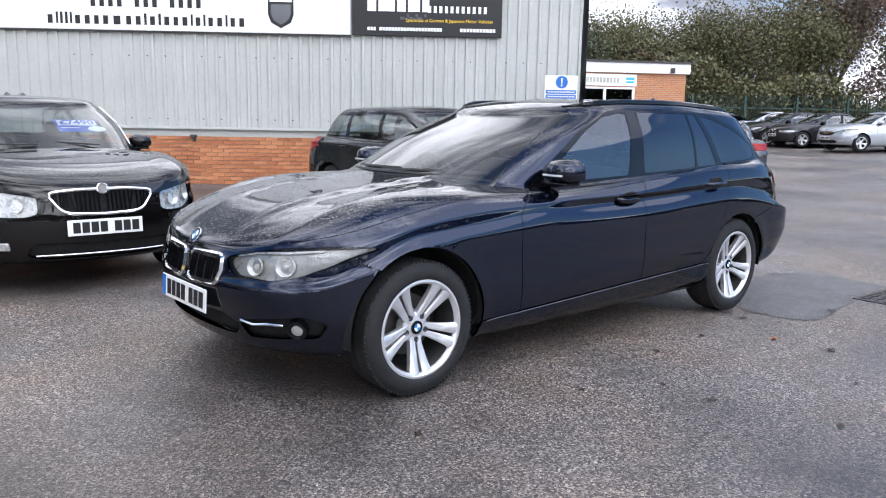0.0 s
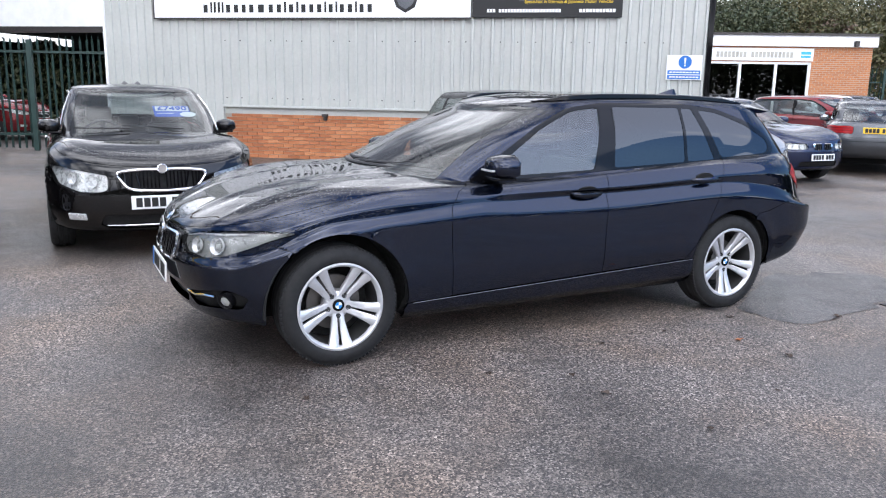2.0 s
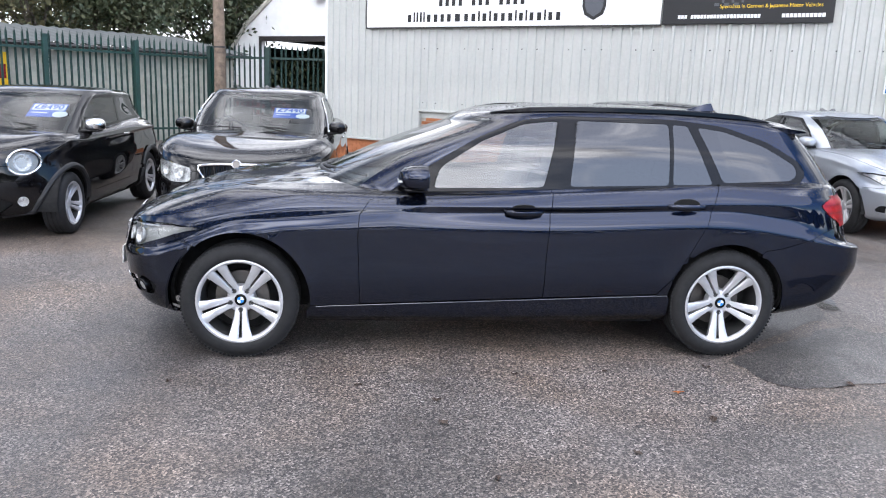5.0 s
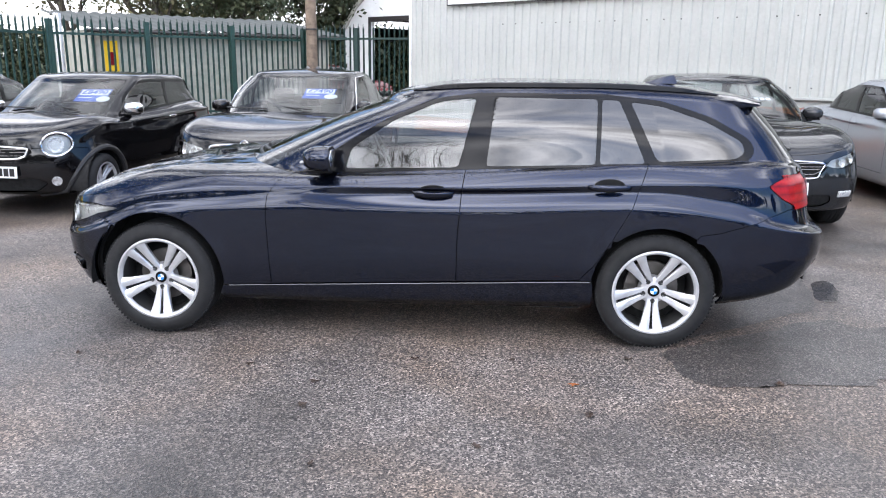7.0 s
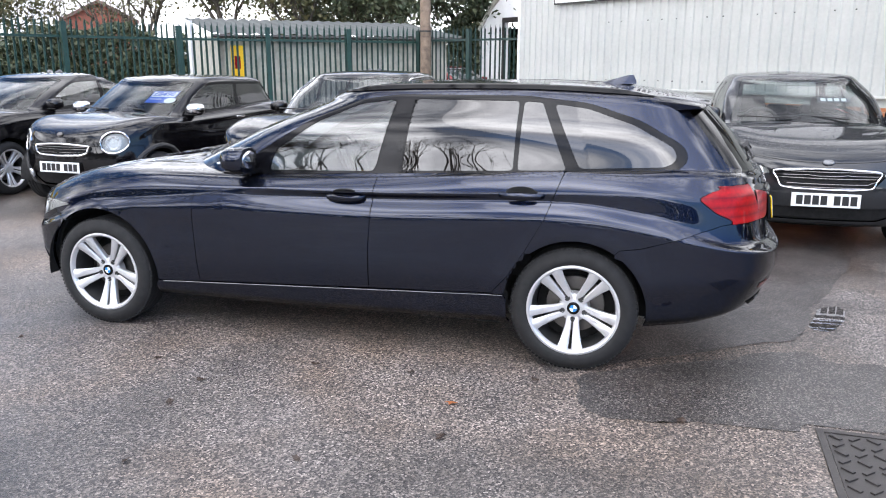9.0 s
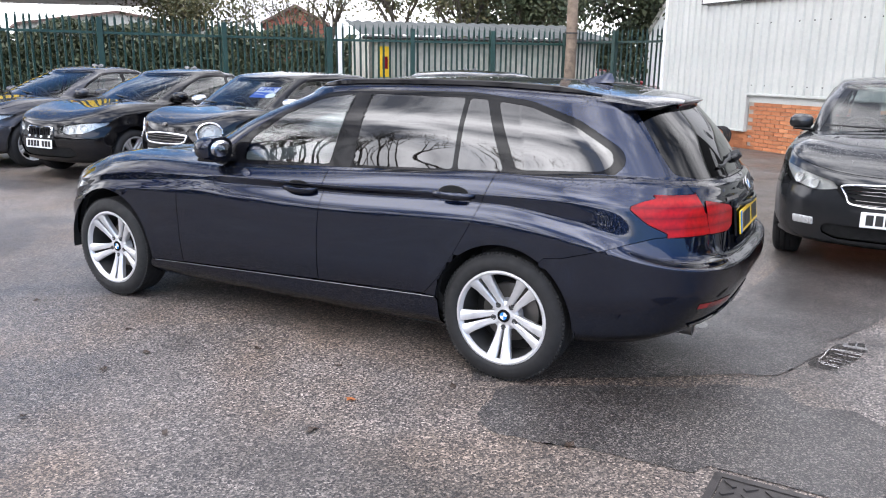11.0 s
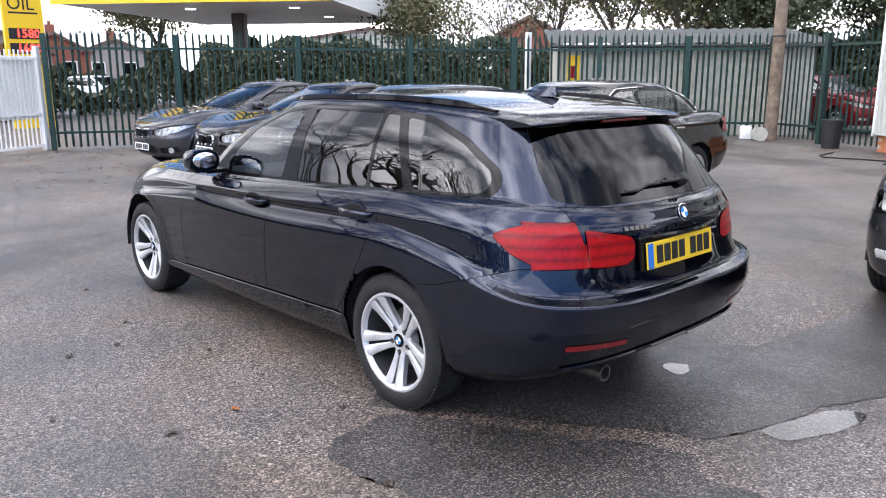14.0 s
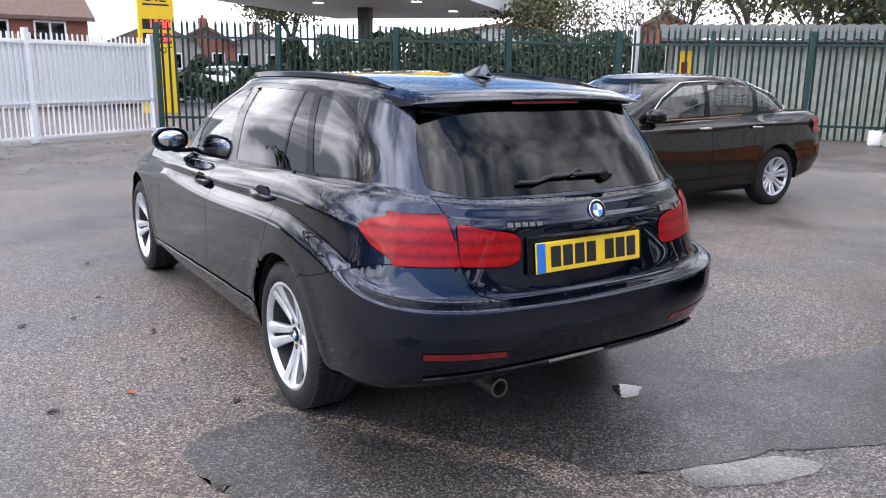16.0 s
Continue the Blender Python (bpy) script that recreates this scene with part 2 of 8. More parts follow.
M_WHITEPAINT = car_paint("white_car_paint", (0.72, 0.73, 0.74), 0.0, 0.3)
M_GLASS = pane_glass("clear_glass", (0.50, 0.55, 0.54), 2.15)
M_SCREEN = pane_glass("screen_glass", (0.60, 0.66, 0.67), 1.85)
M_PARKSCREEN = pane_glass("parked_screen_glass", (0.60, 0.66, 0.67), 1.7)
M_TINT = pane_glass("privacy_glass", (0.03, 0.034, 0.04), 2.0)
M_TAILGLASS = pane_glass("tail_privacy_glass", (0.03, 0.034, 0.04), 1.5)
M_LENS = pane_glass("lamp_lens", (0.97, 0.98, 0.98), 1.5)
M_TRIM = plain("black_gloss_trim", (0.005, 0.005, 0.006), 0.06, Specular_IOR_Level=0.22)
M_PLASTIC = plain("black_plastic", (0.014, 0.014, 0.015), 0.55, grain=0.2)
M_GAP = plain("dark_void", (0.004, 0.004, 0.004), 0.9)
M_RUBBER = plain("tyre_rubber", (0.009, 0.009, 0.0095), 0.8, vary=0.3, grain=0.3)
M_ALLOY = plain("silver_alloy", (0.62, 0.62, 0.63), 0.33, 0.55, vary=0.06)
M_CHROME = plain("chrome", (0.78, 0.78, 0.79), 0.08, 1.0, vary=0.03)
M_BARREL = plain("dark_rim_barrel", (0.05, 0.05, 0.05), 0.5, 0.4)
M_DISC = plain("brake_disc", (0.16, 0.15, 0.14), 0.45, 0.9)
M_REDLAMP = lamp_red()
M_REDDARK = plain("dark_red_reflector", (0.22, 0.01, 0.012), 0.15, vary=0.2)
M_LAMPIN = plain("lamp_chrome", (0.60, 0.60, 0.59), 0.28, 0.35)
M_LAMPDARK = plain("lamp_tub_grey", (0.26, 0.26, 0.25), 0.3, 0.3, scale=30)
M_LAMPBOWL = plain("lamp_bowl", (0.42, 0.42, 0.40), 0.35, 0.2, scale=40)
M_SEAT = plain("dark_seat_cloth", (0.018, 0.018, 0.020), 0.8)
M_LINER = plain("grey_headlining", (0.16, 0.16, 0.16), 0.9)
M_PLATEW = plain("white_plate", (0.78, 0.78, 0.76), 0.35, vary=0.03)
M_PLATEY = plain("yellow_plate", (0.80, 0.52, 0.015), 0.35, vary=0.03)
M_BLACK = plain("black_ink", (0.006, 0.006, 0.006), 0.5)
M_EUBLUE = plain("blue_plate_band", (0.02, 0.16, 0.55), 0.4)
M_BADGEBLUE = plain("enamel_blue", (0.03, 0.22, 0.55), 0.2)
M_WHITE = plain("white_paint", (0.78, 0.78, 0.77), 0.45, vary=0.05)
M_CARD = plain("blue_price_card", (0.03, 0.10, 0.50), 0.5)
M_ASPHALT = asphalt_material()
M_BRICK = brick_face()


def patch_material():
    """Newer, finer and wetter tarmac of the repairs."""
    m = Nodes("fine_tarmac")
    vec = m.coords()
    chips = m.add("ShaderNodeTexVoronoi", Scale=150.0)
    m.link(vec, chips.inputs["Vector"])
    tone = m.ramp(chips.outputs["Color"], (0.1, (0.012, 0.011, 0.011)), (0.6, (0.044, 0.040, 0.037)), (1.0, (0.24, 0.21, 0.19)))
    m.color(m.mix(1.0, tone, m.ramp(m.noise(1.6, 5, 0.6, vec), (0.35, 0.7), (0.65, 1.25)), "MULTIPLY"))
    m.rough(m.ramp(m.noise(1.1, 5, 0.6, vec), (0.38, 0.32), (0.62, 0.52)))
    # a thin broken film of rain water
    m.put(Coat_IOR=1.33, Coat_Roughness=0.26)
    m.link(m.ramp(m.noise(1.7, 5, 0.65, vec), (0.36, 0.10), (0.62, 0.55)), m.bsdf.inputs["Coat Weight"])
    ripple = m.add("ShaderNodeBump", Strength=0.5, Distance=0.004)
    m.link(chips.outputs["Distance"], ripple.inputs["Height"])
    m.link(ripple.outputs["Normal"], m.bsdf.inputs["Coat Normal"])
    m.bump(m.mix(0.5, chips.outputs["Distance"], m.noise(220, 3, 0.6, vec)), 0.6, 0.005)
    return m.mat


def water_material():
    """Shallow clear water: the bottom shows through where nothing bright is mirrored."""
    return pane_glass("puddle_water", (0.62, 0.62, 0.62), 2.1, 0.02)


M_PATCH = patch_material()
M_WATER = water_material()

# ---- mesh helpers ----
def mesh_from(name, verts, faces, mat, smooth=False, normals=None):
    me = bpy.data.meshes.new(name)
    me.from_pydata([tuple(map(float, v)) for v in verts], [], [tuple(map(int, f)) for f in faces])
    me.materials.append(mat)
    if smooth:
        me.polygons.foreach_set("use_smooth", [True] * len(me.polygons))
    if normals is not None:
        me.normals_split_custom_set_from_vertices([tuple(map(float, n)) for n in normals])
    me.update()
    return me


def part(name, bm, mat, parent, label="", smooth=False, at=None):
    """Links a bmesh (or a mesh) as one mesh object under a thing or part."""
    if isinstance(bm, bmesh.types.BMesh):
        me = bpy.data.meshes.new(name)
        bm.normal_update()
        bm.to_mesh(me)
        bm.free()
        me.materials.append(mat)
        if smooth:
            me.polygons.foreach_set("use_smooth", [True] * len(me.polygons))
            me.set_sharp_from_angle(angle=radians(38))
    else:
        me = bm
    ob = new(name, me)
    ob.parent = parent
    if at is not None:
        ob.matrix_basis = at
    if label:
        ob["label"] = label
    return ob


def thing(name, label, category, m=None, group="", kind=""):
    ob = new(name)
    ob.empty_display_size = 0.2
    if m is not None:
        ob.matrix_basis = m
    return tagged(ob, label, category, group, kind)


def box(bm, x0, x1, y0, y1, z0, z1, bevel=0.0, m=None):
    """Adds a box, its edges rounded by bevel."""
    t = Matrix.Translation(((x0 + x1) / 2, (y0 + y1) / 2, (z0 + z1) / 2)) @ Matrix.Diagonal((x1 - x0, y1 - y0, z1 - z0, 1))
    vs = bmesh.ops.create_cube(bm, size=1, matrix=t)["verts"]
    if bevel:
        es = list({e for v in vs for e in v.link_edges})
        vs = [v for v in bmesh.ops.bevel(bm, geom=es, offset=bevel, segments=2, affect="EDGES", profile=0.5)["verts"]] + [v for v in vs if v.is_valid]
    if m is not None:
        bmesh.ops.transform(bm, matrix=m, verts=list({v for v in vs if v.is_valid}))
    return bm


def boxes(*rows, bevel=0.0, m=None):
    bm = bmesh.new()
    for r in rows:
        box(bm, *r, bevel=bevel, m=m)
    return bm


def lathe(profile, n=48, axis="Y", caps=False):
    """Turns a profile of (radius, along) round an axis."""
    bm = bmesh.new()
    rings = []
    for r, a in profile:
        ring = []
        for i in range(n):
            c, s = math.cos(2 * math.pi * i / n), math.sin(2 * math.pi * i / n)
            ring.append(bm.verts.new((r * c, a, r * s) if axis == "Y" else (r * c, r * s, a) if axis == "Z" else (a, r * c, r * s)))
        rings.append(ring)
    for p, q in zip(rings, rings[1:]):
        for i in range(n):
            j = (i + 1) % n
            bm.faces.new((p[i], p[j], q[j], q[i]))
    if caps:
        bm.faces.new(rings[0])
        bm.faces.new(rings[-1][::-1])
    bmesh.ops.recalc_face_normals(bm, faces=bm.faces)
    return bm


def tube(points, radius, n=8, taper=None, bm=None):
    """A round bar along points."""
    bm = bm or bmesh.new()
    pts = [Vector(p) for p in points]
    rings = []
    for k, p in enumerate(pts):
        d = (pts[min(k + 1, len(pts) - 1)] - pts[max(k - 1, 0)]).normalized()
        u = d.cross(Vector((0, 0, 1)) if abs(d.z) < 0.9 else Vector((1, 0, 0))).normalized()
        v = d.cross(u)
        r = radius if taper is None else radius + (taper - radius) * k / (len(pts) - 1)
        rings.append([bm.verts.new(p + r * (u * math.cos(2 * math.pi * i / n) + v * math.sin(2 * math.pi * i / n))) for i in range(n)])
    for p, q in zip(rings, rings[1:]):
        for i in range(n):
            j = (i + 1) % n
            bm.faces.new((p[i], p[j], q[j], q[i]))
    bm.faces.new(rings[0][::-1])
    bm.faces.new(rings[-1])
    return bm


def slab(outline, a, b, axis="Y"):
    """A flat plate: the outline (two numbers a point) between a and b along the axis."""
    bm = bmesh.new()
    put = {"Y": lambda p, d: (p[0], d, p[1]), "X": lambda p, d: (d, p[0], p[1]), "Z": lambda p, d: (p[0], p[1], d)}[axis]
    lo = [bm.verts.new(put(p, a)) for p in outline]
    hi = [bm.verts.new(put(p, b)) for p in outline]
    bm.faces.new(lo)
    bm.faces.new(hi[::-1])
    for i in range(len(lo)):
        j = (i + 1) % len(lo)
        bm.faces.new((lo[i], hi[i], hi[j], lo[j]))
    bmesh.ops.recalc_face_normals(bm, faces=bm.faces)
    return bm


def words(name, text, size, mat, parent, m, depth=0.002, label="", width=None, bold=0.0):
    """Letters as a mesh, in the built-in font, centred, upright in the plane of m."""
    cu = bpy.data.curves.new(name, "FONT")
    cu.body, cu.size, cu.extrude, cu.align_x, cu.align_y, cu.resolution_u = text, size, depth, "CENTER", "CENTER", 3
    cu.offset = bold
    tmp = bpy.data.objects.new(name, cu)
    scene.collection.objects.link(tmp)
    bpy.context.view_layer.update()
    me = bpy.data.meshes.new_from_object(tmp.evaluated_get(bpy.context.evaluated_depsgraph_get()))
    bpy.data.objects.remove(tmp)
    if width:
        xs = [v.co.x for v in me.vertices]
        k = width / max(1e-6, max(xs) - min(xs))
        for v in me.vertices:
            v.co.x *= k
    me.materials.clear()
    me.materials.append(mat)
    ob = new(name, me)
    ob.parent = parent
    ob.matrix_basis = m
    if label:
        ob["label"] = label
    return ob


def pchip(xs, ys, x):
    """Smooth curve through points that never overshoots them."""
    xs, ys, x = np.asarray(xs, float), np.asarray(ys, float), np.clip(np.asarray(x, float), xs[0], xs[-1])
    if len(xs) == 1:
        return np.full_like(x, ys[0])
    h, d = np.diff(xs), np.diff(ys) / np.diff(xs)
    m = np.zeros_like(ys)
    m[0], m[-1] = d[0], d[-1]
    for i in range(1, len(xs) - 1):
        if d[i - 1] * d[i] > 0:
            w1, w2 = 2 * h[i] + h[i - 1], h[i] + 2 * h[i - 1]
            m[i] = (w1 + w2) / (w1 / d[i - 1] + w2 / d[i])
    k = np.clip(np.searchsorted(xs, x) - 1, 0, len(xs) - 2)
    t = (x - xs[k]) / h[k]
    return ys[k] * (1 + 2 * t) * (1 - t) ** 2 + h[k] * m[k] * t * (1 - t) ** 2 + ys[k + 1] * t * t * (3 - 2 * t) + h[k] * m[k + 1] * t * t * (t - 1)


def inside(poly, x, y):
    """Which of the points lie in the polygon."""
    r = np.zeros(np.shape(x), bool)
    n = len(poly)
    for i in range(n):
        (x0, y0), (x1, y1) = poly[i], poly[(i + 1) % n]
        if y0 == y1:
            continue
        hit = ((y0 > y) != (y1 > y)) & (x < (x1 - x0) * (y - y0) / (y1 - y0) + x0)
        r ^= hit
    return r


def rounded(poly, r=0.03, n=4):
    """The polygon with its corners rounded."""
    out = []
    k = len(poly)
    for i in range(k):
        a, b, c = (np.array(poly[(i + d) % k], float) for d in (-1, 0, 1))
        ra, rc = min(r, 0.45 * np.linalg.norm(a - b)), min(r, 0.45 * np.linalg.norm(c - b))
        p, q = b + (a - b) / max(1e-9, np.linalg.norm(a - b)) * ra, b + (c - b) / max(1e-9, np.linalg.norm(c - b)) * rc
        for j in range(n + 1):
            t = j / n
            out.append(tuple((1 - t) ** 2 * p + 2 * t * (1 - t) * b + t * t * q))
    return out


def nearest_on(poly, pts):
    """The nearest places on the outline."""
    best, where = np.full(len(pts), 1e9), pts.copy()
    for i in range(len(poly)):
        a, b = np.array(poly[i], float), np.array(poly[(i + 1) % len(poly)], float)
        ab = b - a
        t = np.clip(((pts - a) @ ab) / max(1e-12, ab @ ab), 0, 1)
        q = a + t[:, None] * ab
        d = np.linalg.norm(q - pts, axis=1)
        k = d < best
        best[k], where[k] = d[k], q[k]
    return where, best


# ---- car bodies ----
# A body is one sheet: lines that run from the middle of the nose round the side to the middle of the tail,
# stacked from the sill to the middle of the roof, cut into panels, panes and lamps.
class Shell:
    def __init__(self, levels, density=1.0, spread=None):
        nf, ns, nr = (max(10, round(n * density)) for n in (120, 120, 110))
        spread = spread or [max(2, round(n * density)) for n in (3, 5, 8, 7, 8, 13, 10, 7, 5, 12, 12, 4, 12, 8)]
        lines = np.array([self.line(lv, nf, ns, nr) for lv in levels])
        ks, self.row = [], []
        for k in range(len(levels) - 1):
            self.row.append(len(ks))
            ks += list(k + np.arange(spread[k]) / spread[k])
        self.row.append(len(ks))
        ks.append(len(levels) - 1)
        flat = lines.reshape(len(levels), -1)
        self.p = self.along(flat, np.array(ks)).reshape(len(ks), -1, 3).transpose(1, 0, 2).copy()
        self.label = np.full((self.p.shape[0] - 1, self.p.shape[1] - 1), "body", dtype=object)
        self.fresh()

    BREAKS = (9, 11)   # window line and window top: the sheet may fold there

    @classmethod
    def along(cls, flat, ks):
        out = np.zeros((len(ks), flat.shape[1]))
        ends = [0, *cls.BREAKS, len(flat) - 1]
        for a, b in zip(ends, ends[1:]):
            pick = (ks >= a) & (ks <= b)
            out[pick] = cls.smooth(flat[a:b + 1], ks[pick] - a)
        return out

    @staticmethod
    def smooth(flat, ks):
        n = len(flat)
        d = np.diff(flat, axis=0)
        m = np.zeros_like(flat)
        m[0], m[-1] = d[0], d[-1]
        if n > 2:
            a, b = d[:-1], d[1:]
            same = a * b > 0
            m[1:-1] = np.where(same, 2 * a * b / np.where(same, a + b, 1), 0)
        k = np.clip(np.floor(ks).astype(int), 0, n - 2)
        t = (ks - k)[:, None]
        return flat[k] * (1 + 2 * t) * (1 - t) ** 2 + m[k] * t * (1 - t) ** 2 + flat[k + 1] * t * t * (3 - 2 * t) + m[k + 1] * t * t * (t - 1)

    @staticmethod
    def line(lv, nf, ns, nr):
        xf, xa, xb, xr = lv["x"]
        wa, wm, wb = lv["w"]
        pf, qf, pr, qr = lv["round"]

        def arc(x0, x1, w, p, q, n):
            th = np.linspace(0, math.pi / 2, 600)
            x = x1 - (x1 - x0) * np.cos(th) ** (2 / p)
            y = w * np.sin(th) ** (2 / q)
            s = np.concatenate([[0], np.cumsum(np.hypot(np.diff(x), np.diff(y)))])
            u = np.linspace(0, s[-1], n + 1)
            return np.interp(u, s, x), np.interp(u, s, y)

        fx, fy = arc(xf, xa, wa, pf, qf, nf)
        rx, ry = arc(xr, xb, wb, pr, qr, nr)
        sx = np.linspace(xa, xb, ns + 1)[1:-1]
        sy = pchip([xa, (xa + xb) / 2, xb], [wa, wm, wb], sx)
        x, y = np.concatenate([fx, sx, rx[::-1]]), np.concatenate([fy, sy, ry[::-1]])
        z = pchip([p[0] for p in lv["z"]], [p[1] for p in lv["z"]], x)
        if lv.get("sag"):
            f, r = lv["sag"]
            z = z + np.where(x < xa, f, r) * (1 - (y / max(0.01, wm)) ** 2) * ((x < xa) | (x > xb))
        return np.stack([x, -y, z], 1)

    def normals(self, p):
        a = np.gradient(p, axis=0)
        b = np.gradient(p, axis=1)
        n = np.cross(a, b)
        ln = np.linalg.norm(n, axis=2, keepdims=True)
        n = n / np.where(ln < 1e-9, 1, ln)
        # on the middle line of the car the sheet mirrors itself
        for i in (0, -1):
            n[i, :, 1] = 0
            n[i] /= np.maximum(1e-6, np.linalg.norm(n[i], axis=1, keepdims=True))
        n[ln[..., 0] < 1e-9] = (0, 0, 1)
        return n

    def fresh(self):
        p = self.p
        n = self.normals(p)
        mid = p.shape[0] // 2
        self.sign = -1 if n[mid, p.shape[1] // 3, 1] > 0 else 1
        n = n * self.sign
        n[:, -1] = (0, 0, 1)
        self.n = n

    def normals_for(self, m):
        """Normals that do not run over a fold where the panel ends there."""
        n = self.n
        js = np.nonzero(m.any(axis=0))[0]
        lo, hi = js.min(), js.max() + 1
        rows = [self.row[b] for b in self.BREAKS]
        cut = [r for r in rows if r == lo or r == hi]
        if not cut:
            return n
        n = n.copy()
        part_n = self.normals(self.p[:, lo:hi + 1]) * self.sign
        for r in cut:
            n[:, r] = part_n[:, r - lo]
        return n

    def centres(self):
        p = self.p
        return (p[:-1, :-1] + p[1:, :-1] + p[1:, 1:] + p[:-1, 1:]) / 4

    def flare(self, hubs, r, amount):
        for hx, hz in hubs:
            d = np.hypot(self.p[..., 0] - hx, self.p[..., 2] - hz)
            k = amount * np.exp(-((d - r) / 0.045) ** 2) * (self.p[..., 1] < -0.55) * (self.p[..., 2] < hz + r + 0.12)
            self.p[..., 1] -= k
        self.fresh()

    def cut(self, label, view, poly, levels=(0, 99), where=None, only=None):
        """Gives the faces inside the outline a label and draws their border onto it."""
        ax = {"S": (0, 2), "F": (1, 2), "R": (1, 2), "T": (0, 1)}[view]
        c = self.centres()
        m = inside(poly, c[..., ax[0]], c[..., ax[1]])
        j0, j1 = self.row[levels[0]], self.row[min(levels[1], len(self.row) - 1)]
        m[:, :j0] = False
        m[:, j1:] = False
        if view == "F":
            m &= c[..., 0] < 0
        if view == "R":
            m &= c[..., 0] > 0
        if where is not None:
            m &= where(c)
        if only:
            m &= np.isin(self.label, only)
        self.label[m] = label
        # border vertices
        cnt = np.zeros(self.p.shape[:2])
        for di in (0, 1):
            for dj in (0, 1):
                cnt[di:di + m.shape[0], dj:dj + m.shape[1]] += m
        edge = (cnt > 0) & (cnt < 4)
        edge[0] &= cnt[0] < 2
        edge[-1] &= cnt[-1] < 2
        ii, jj = np.nonzero(edge)
        keep = (jj > j0) & (jj < j1) if levels != (0, 99) else jj >= 0
        ii, jj = ii[keep], jj[keep]
        if not len(ii):
            return
        pts = self.p[ii, jj][:, ax]
        to, dist = nearest_on(poly, pts)
        ok = dist < 0.035 / max(0.3, min(1, self.p.shape[0] / 290))
        ii, jj, d = ii[ok], jj[ok], (to - pts)[ok]
        n = self.n[ii, jj]
        third = 3 - ax[0] - ax[1]
        den = np.where(np.abs(n[:, third]) < 0.15, 0.15 * np.sign(n[:, third] + 1e-9), n[:, third])
        dz = np.clip(-(n[:, ax[0]] * d[:, 0] + n[:, ax[1]] * d[:, 1]) / den, -0.03, 0.03)
        mid = (ii == 0) | (ii == self.p.shape[0] - 1)
        self.p[ii, jj, ax[0]] += np.where(mid & (ax[0] == 1), 0, d[:, 0])
        self.p[ii, jj, ax[1]] += np.where(mid & (ax[1] == 1), 0, d[:, 1])
        self.p[ii, jj, third] += np.where(mid & (third == 1), 0, dz)

    def panel(self, name, label, mat, sides="both", gap=0.002, depth=0.014, push=0.0, flip=False):
        """The faces of a label as one mesh with turned-in edges. sides: near (y < 0), far, or both halves in one."""
        labels = [label] if isinstance(label, str) else label
        m = np.isin(self.label, labels)
        if not m.any():
            return None
        used = np.zeros(self.p.shape[:2], bool)
        cnt = np.zeros(self.p.shape[:2])
        pull = np.zeros_like(self.p)
        c = self.centres()
        for di in (0, 1):
            for dj in (0, 1):
                sl = (slice(di, di + m.shape[0]), slice(dj, dj + m.shape[1]))
                used[sl] |= m
                cnt[sl] += m
                pull[sl] += np.where(m[..., None], c - self.p[sl], 0)
        edge = used & (cnt < 4)
        edge[0] &= cnt[0] < 2
        edge[-1] &= cnt[-1] < 2
        edge[:, -1] = False
        ln = np.linalg.norm(pull, axis=2, keepdims=True)
        nn = self.normals_for(m)
        out = nn
        if push < -.048:  # linings shrink towards the car's spine
            out = self.p - np.stack([np.clip(self.p[..., 0], self.p[..., 0].min() + .7, self.p[..., 0].max() - .7), self.p[..., 1] * 0, self.p[..., 2] * 0 + .7], 2)
            out = out / np.maximum(np.linalg.norm(out, axis=2, keepdims=True), 1e-6)
        p = self.p + np.where(edge[..., None], pull / np.maximum(ln, 1e-6) * gap, 0) + out * push
        idx = -np.ones(used.shape, int)
        idx[used] = np.arange(used.sum())
        vs, ns = list(p[used]), list(nn[used])
        fs = []
        I, J = np.nonzero(m)
        for i, j in zip(I, J):
            f = [idx[i, j], idx[i + 1, j], idx[i + 1, j + 1], idx[i, j + 1]]
            if j + 1 == self.p.shape[1] - 1 and np.allclose(p[i, j + 1], p[i + 1, j + 1]):
                f = f[:3]
            fs.append(f)
        # turned-in edges
        if depth:
            nv = {}

            def low(i, j):
                if (i, j) not in nv:
                    inward = pull[i, j] / max(1e-6, ln[i, j, 0])
                    nv[i, j] = len(vs)
                    vs.extend([p[i, j], p[i, j] - self.n[i, j] * depth + inward * 0.002])
                    ns.extend([-inward, -inward])
                return nv[i, j]

            pad = np.zeros((m.shape[0] + 2, m.shape[1] + 2), bool)
            pad[1:-1, 1:-1] = m
            for i, j in zip(I, J):
                for (oi, oj), (a, b) in {(-1, 0): ((i, j + 1), (i, j)), (1, 0): ((i + 1, j), (i + 1, j + 1)), (0, -1): ((i, j), (i + 1, j)), (0, 1): ((i + 1, j + 1), (i, j + 1))}.items():
                    if pad[i + 1 + oi, j + 1 + oj]:
                        continue
                    if (oi == -1 and i == 0) or (oi == 1 and i == m.shape[0] - 1) or (oj == 1 and j == m.shape[1] - 1):
                        continue
                    u, w = low(*a), low(*b)
                    fs.append([u, u + 1, w + 1, w][::-1])
        vs, ns, fs = np.array(vs), np.array(ns), fs
        flipv = np.array([1, -1, 1])
        if sides == "far":
            vs, ns, fs = vs * flipv, ns * flipv, [f[::-1] for f in fs]
        elif sides == "both":
            k = len(vs)
            far = [[a + k for a in f[::-1]] for f in fs]
            vs, ns, fs = np.concatenate([vs, vs * flipv]), np.concatenate([ns, ns * flipv]), fs + far
        # faces wind with the outward normal
        tri = np.array([f[:3] for f in fs[:len(I)]])
        a, b, cc = vs[tri[:, 0]], vs[tri[:, 1]], vs[tri[:, 2]]
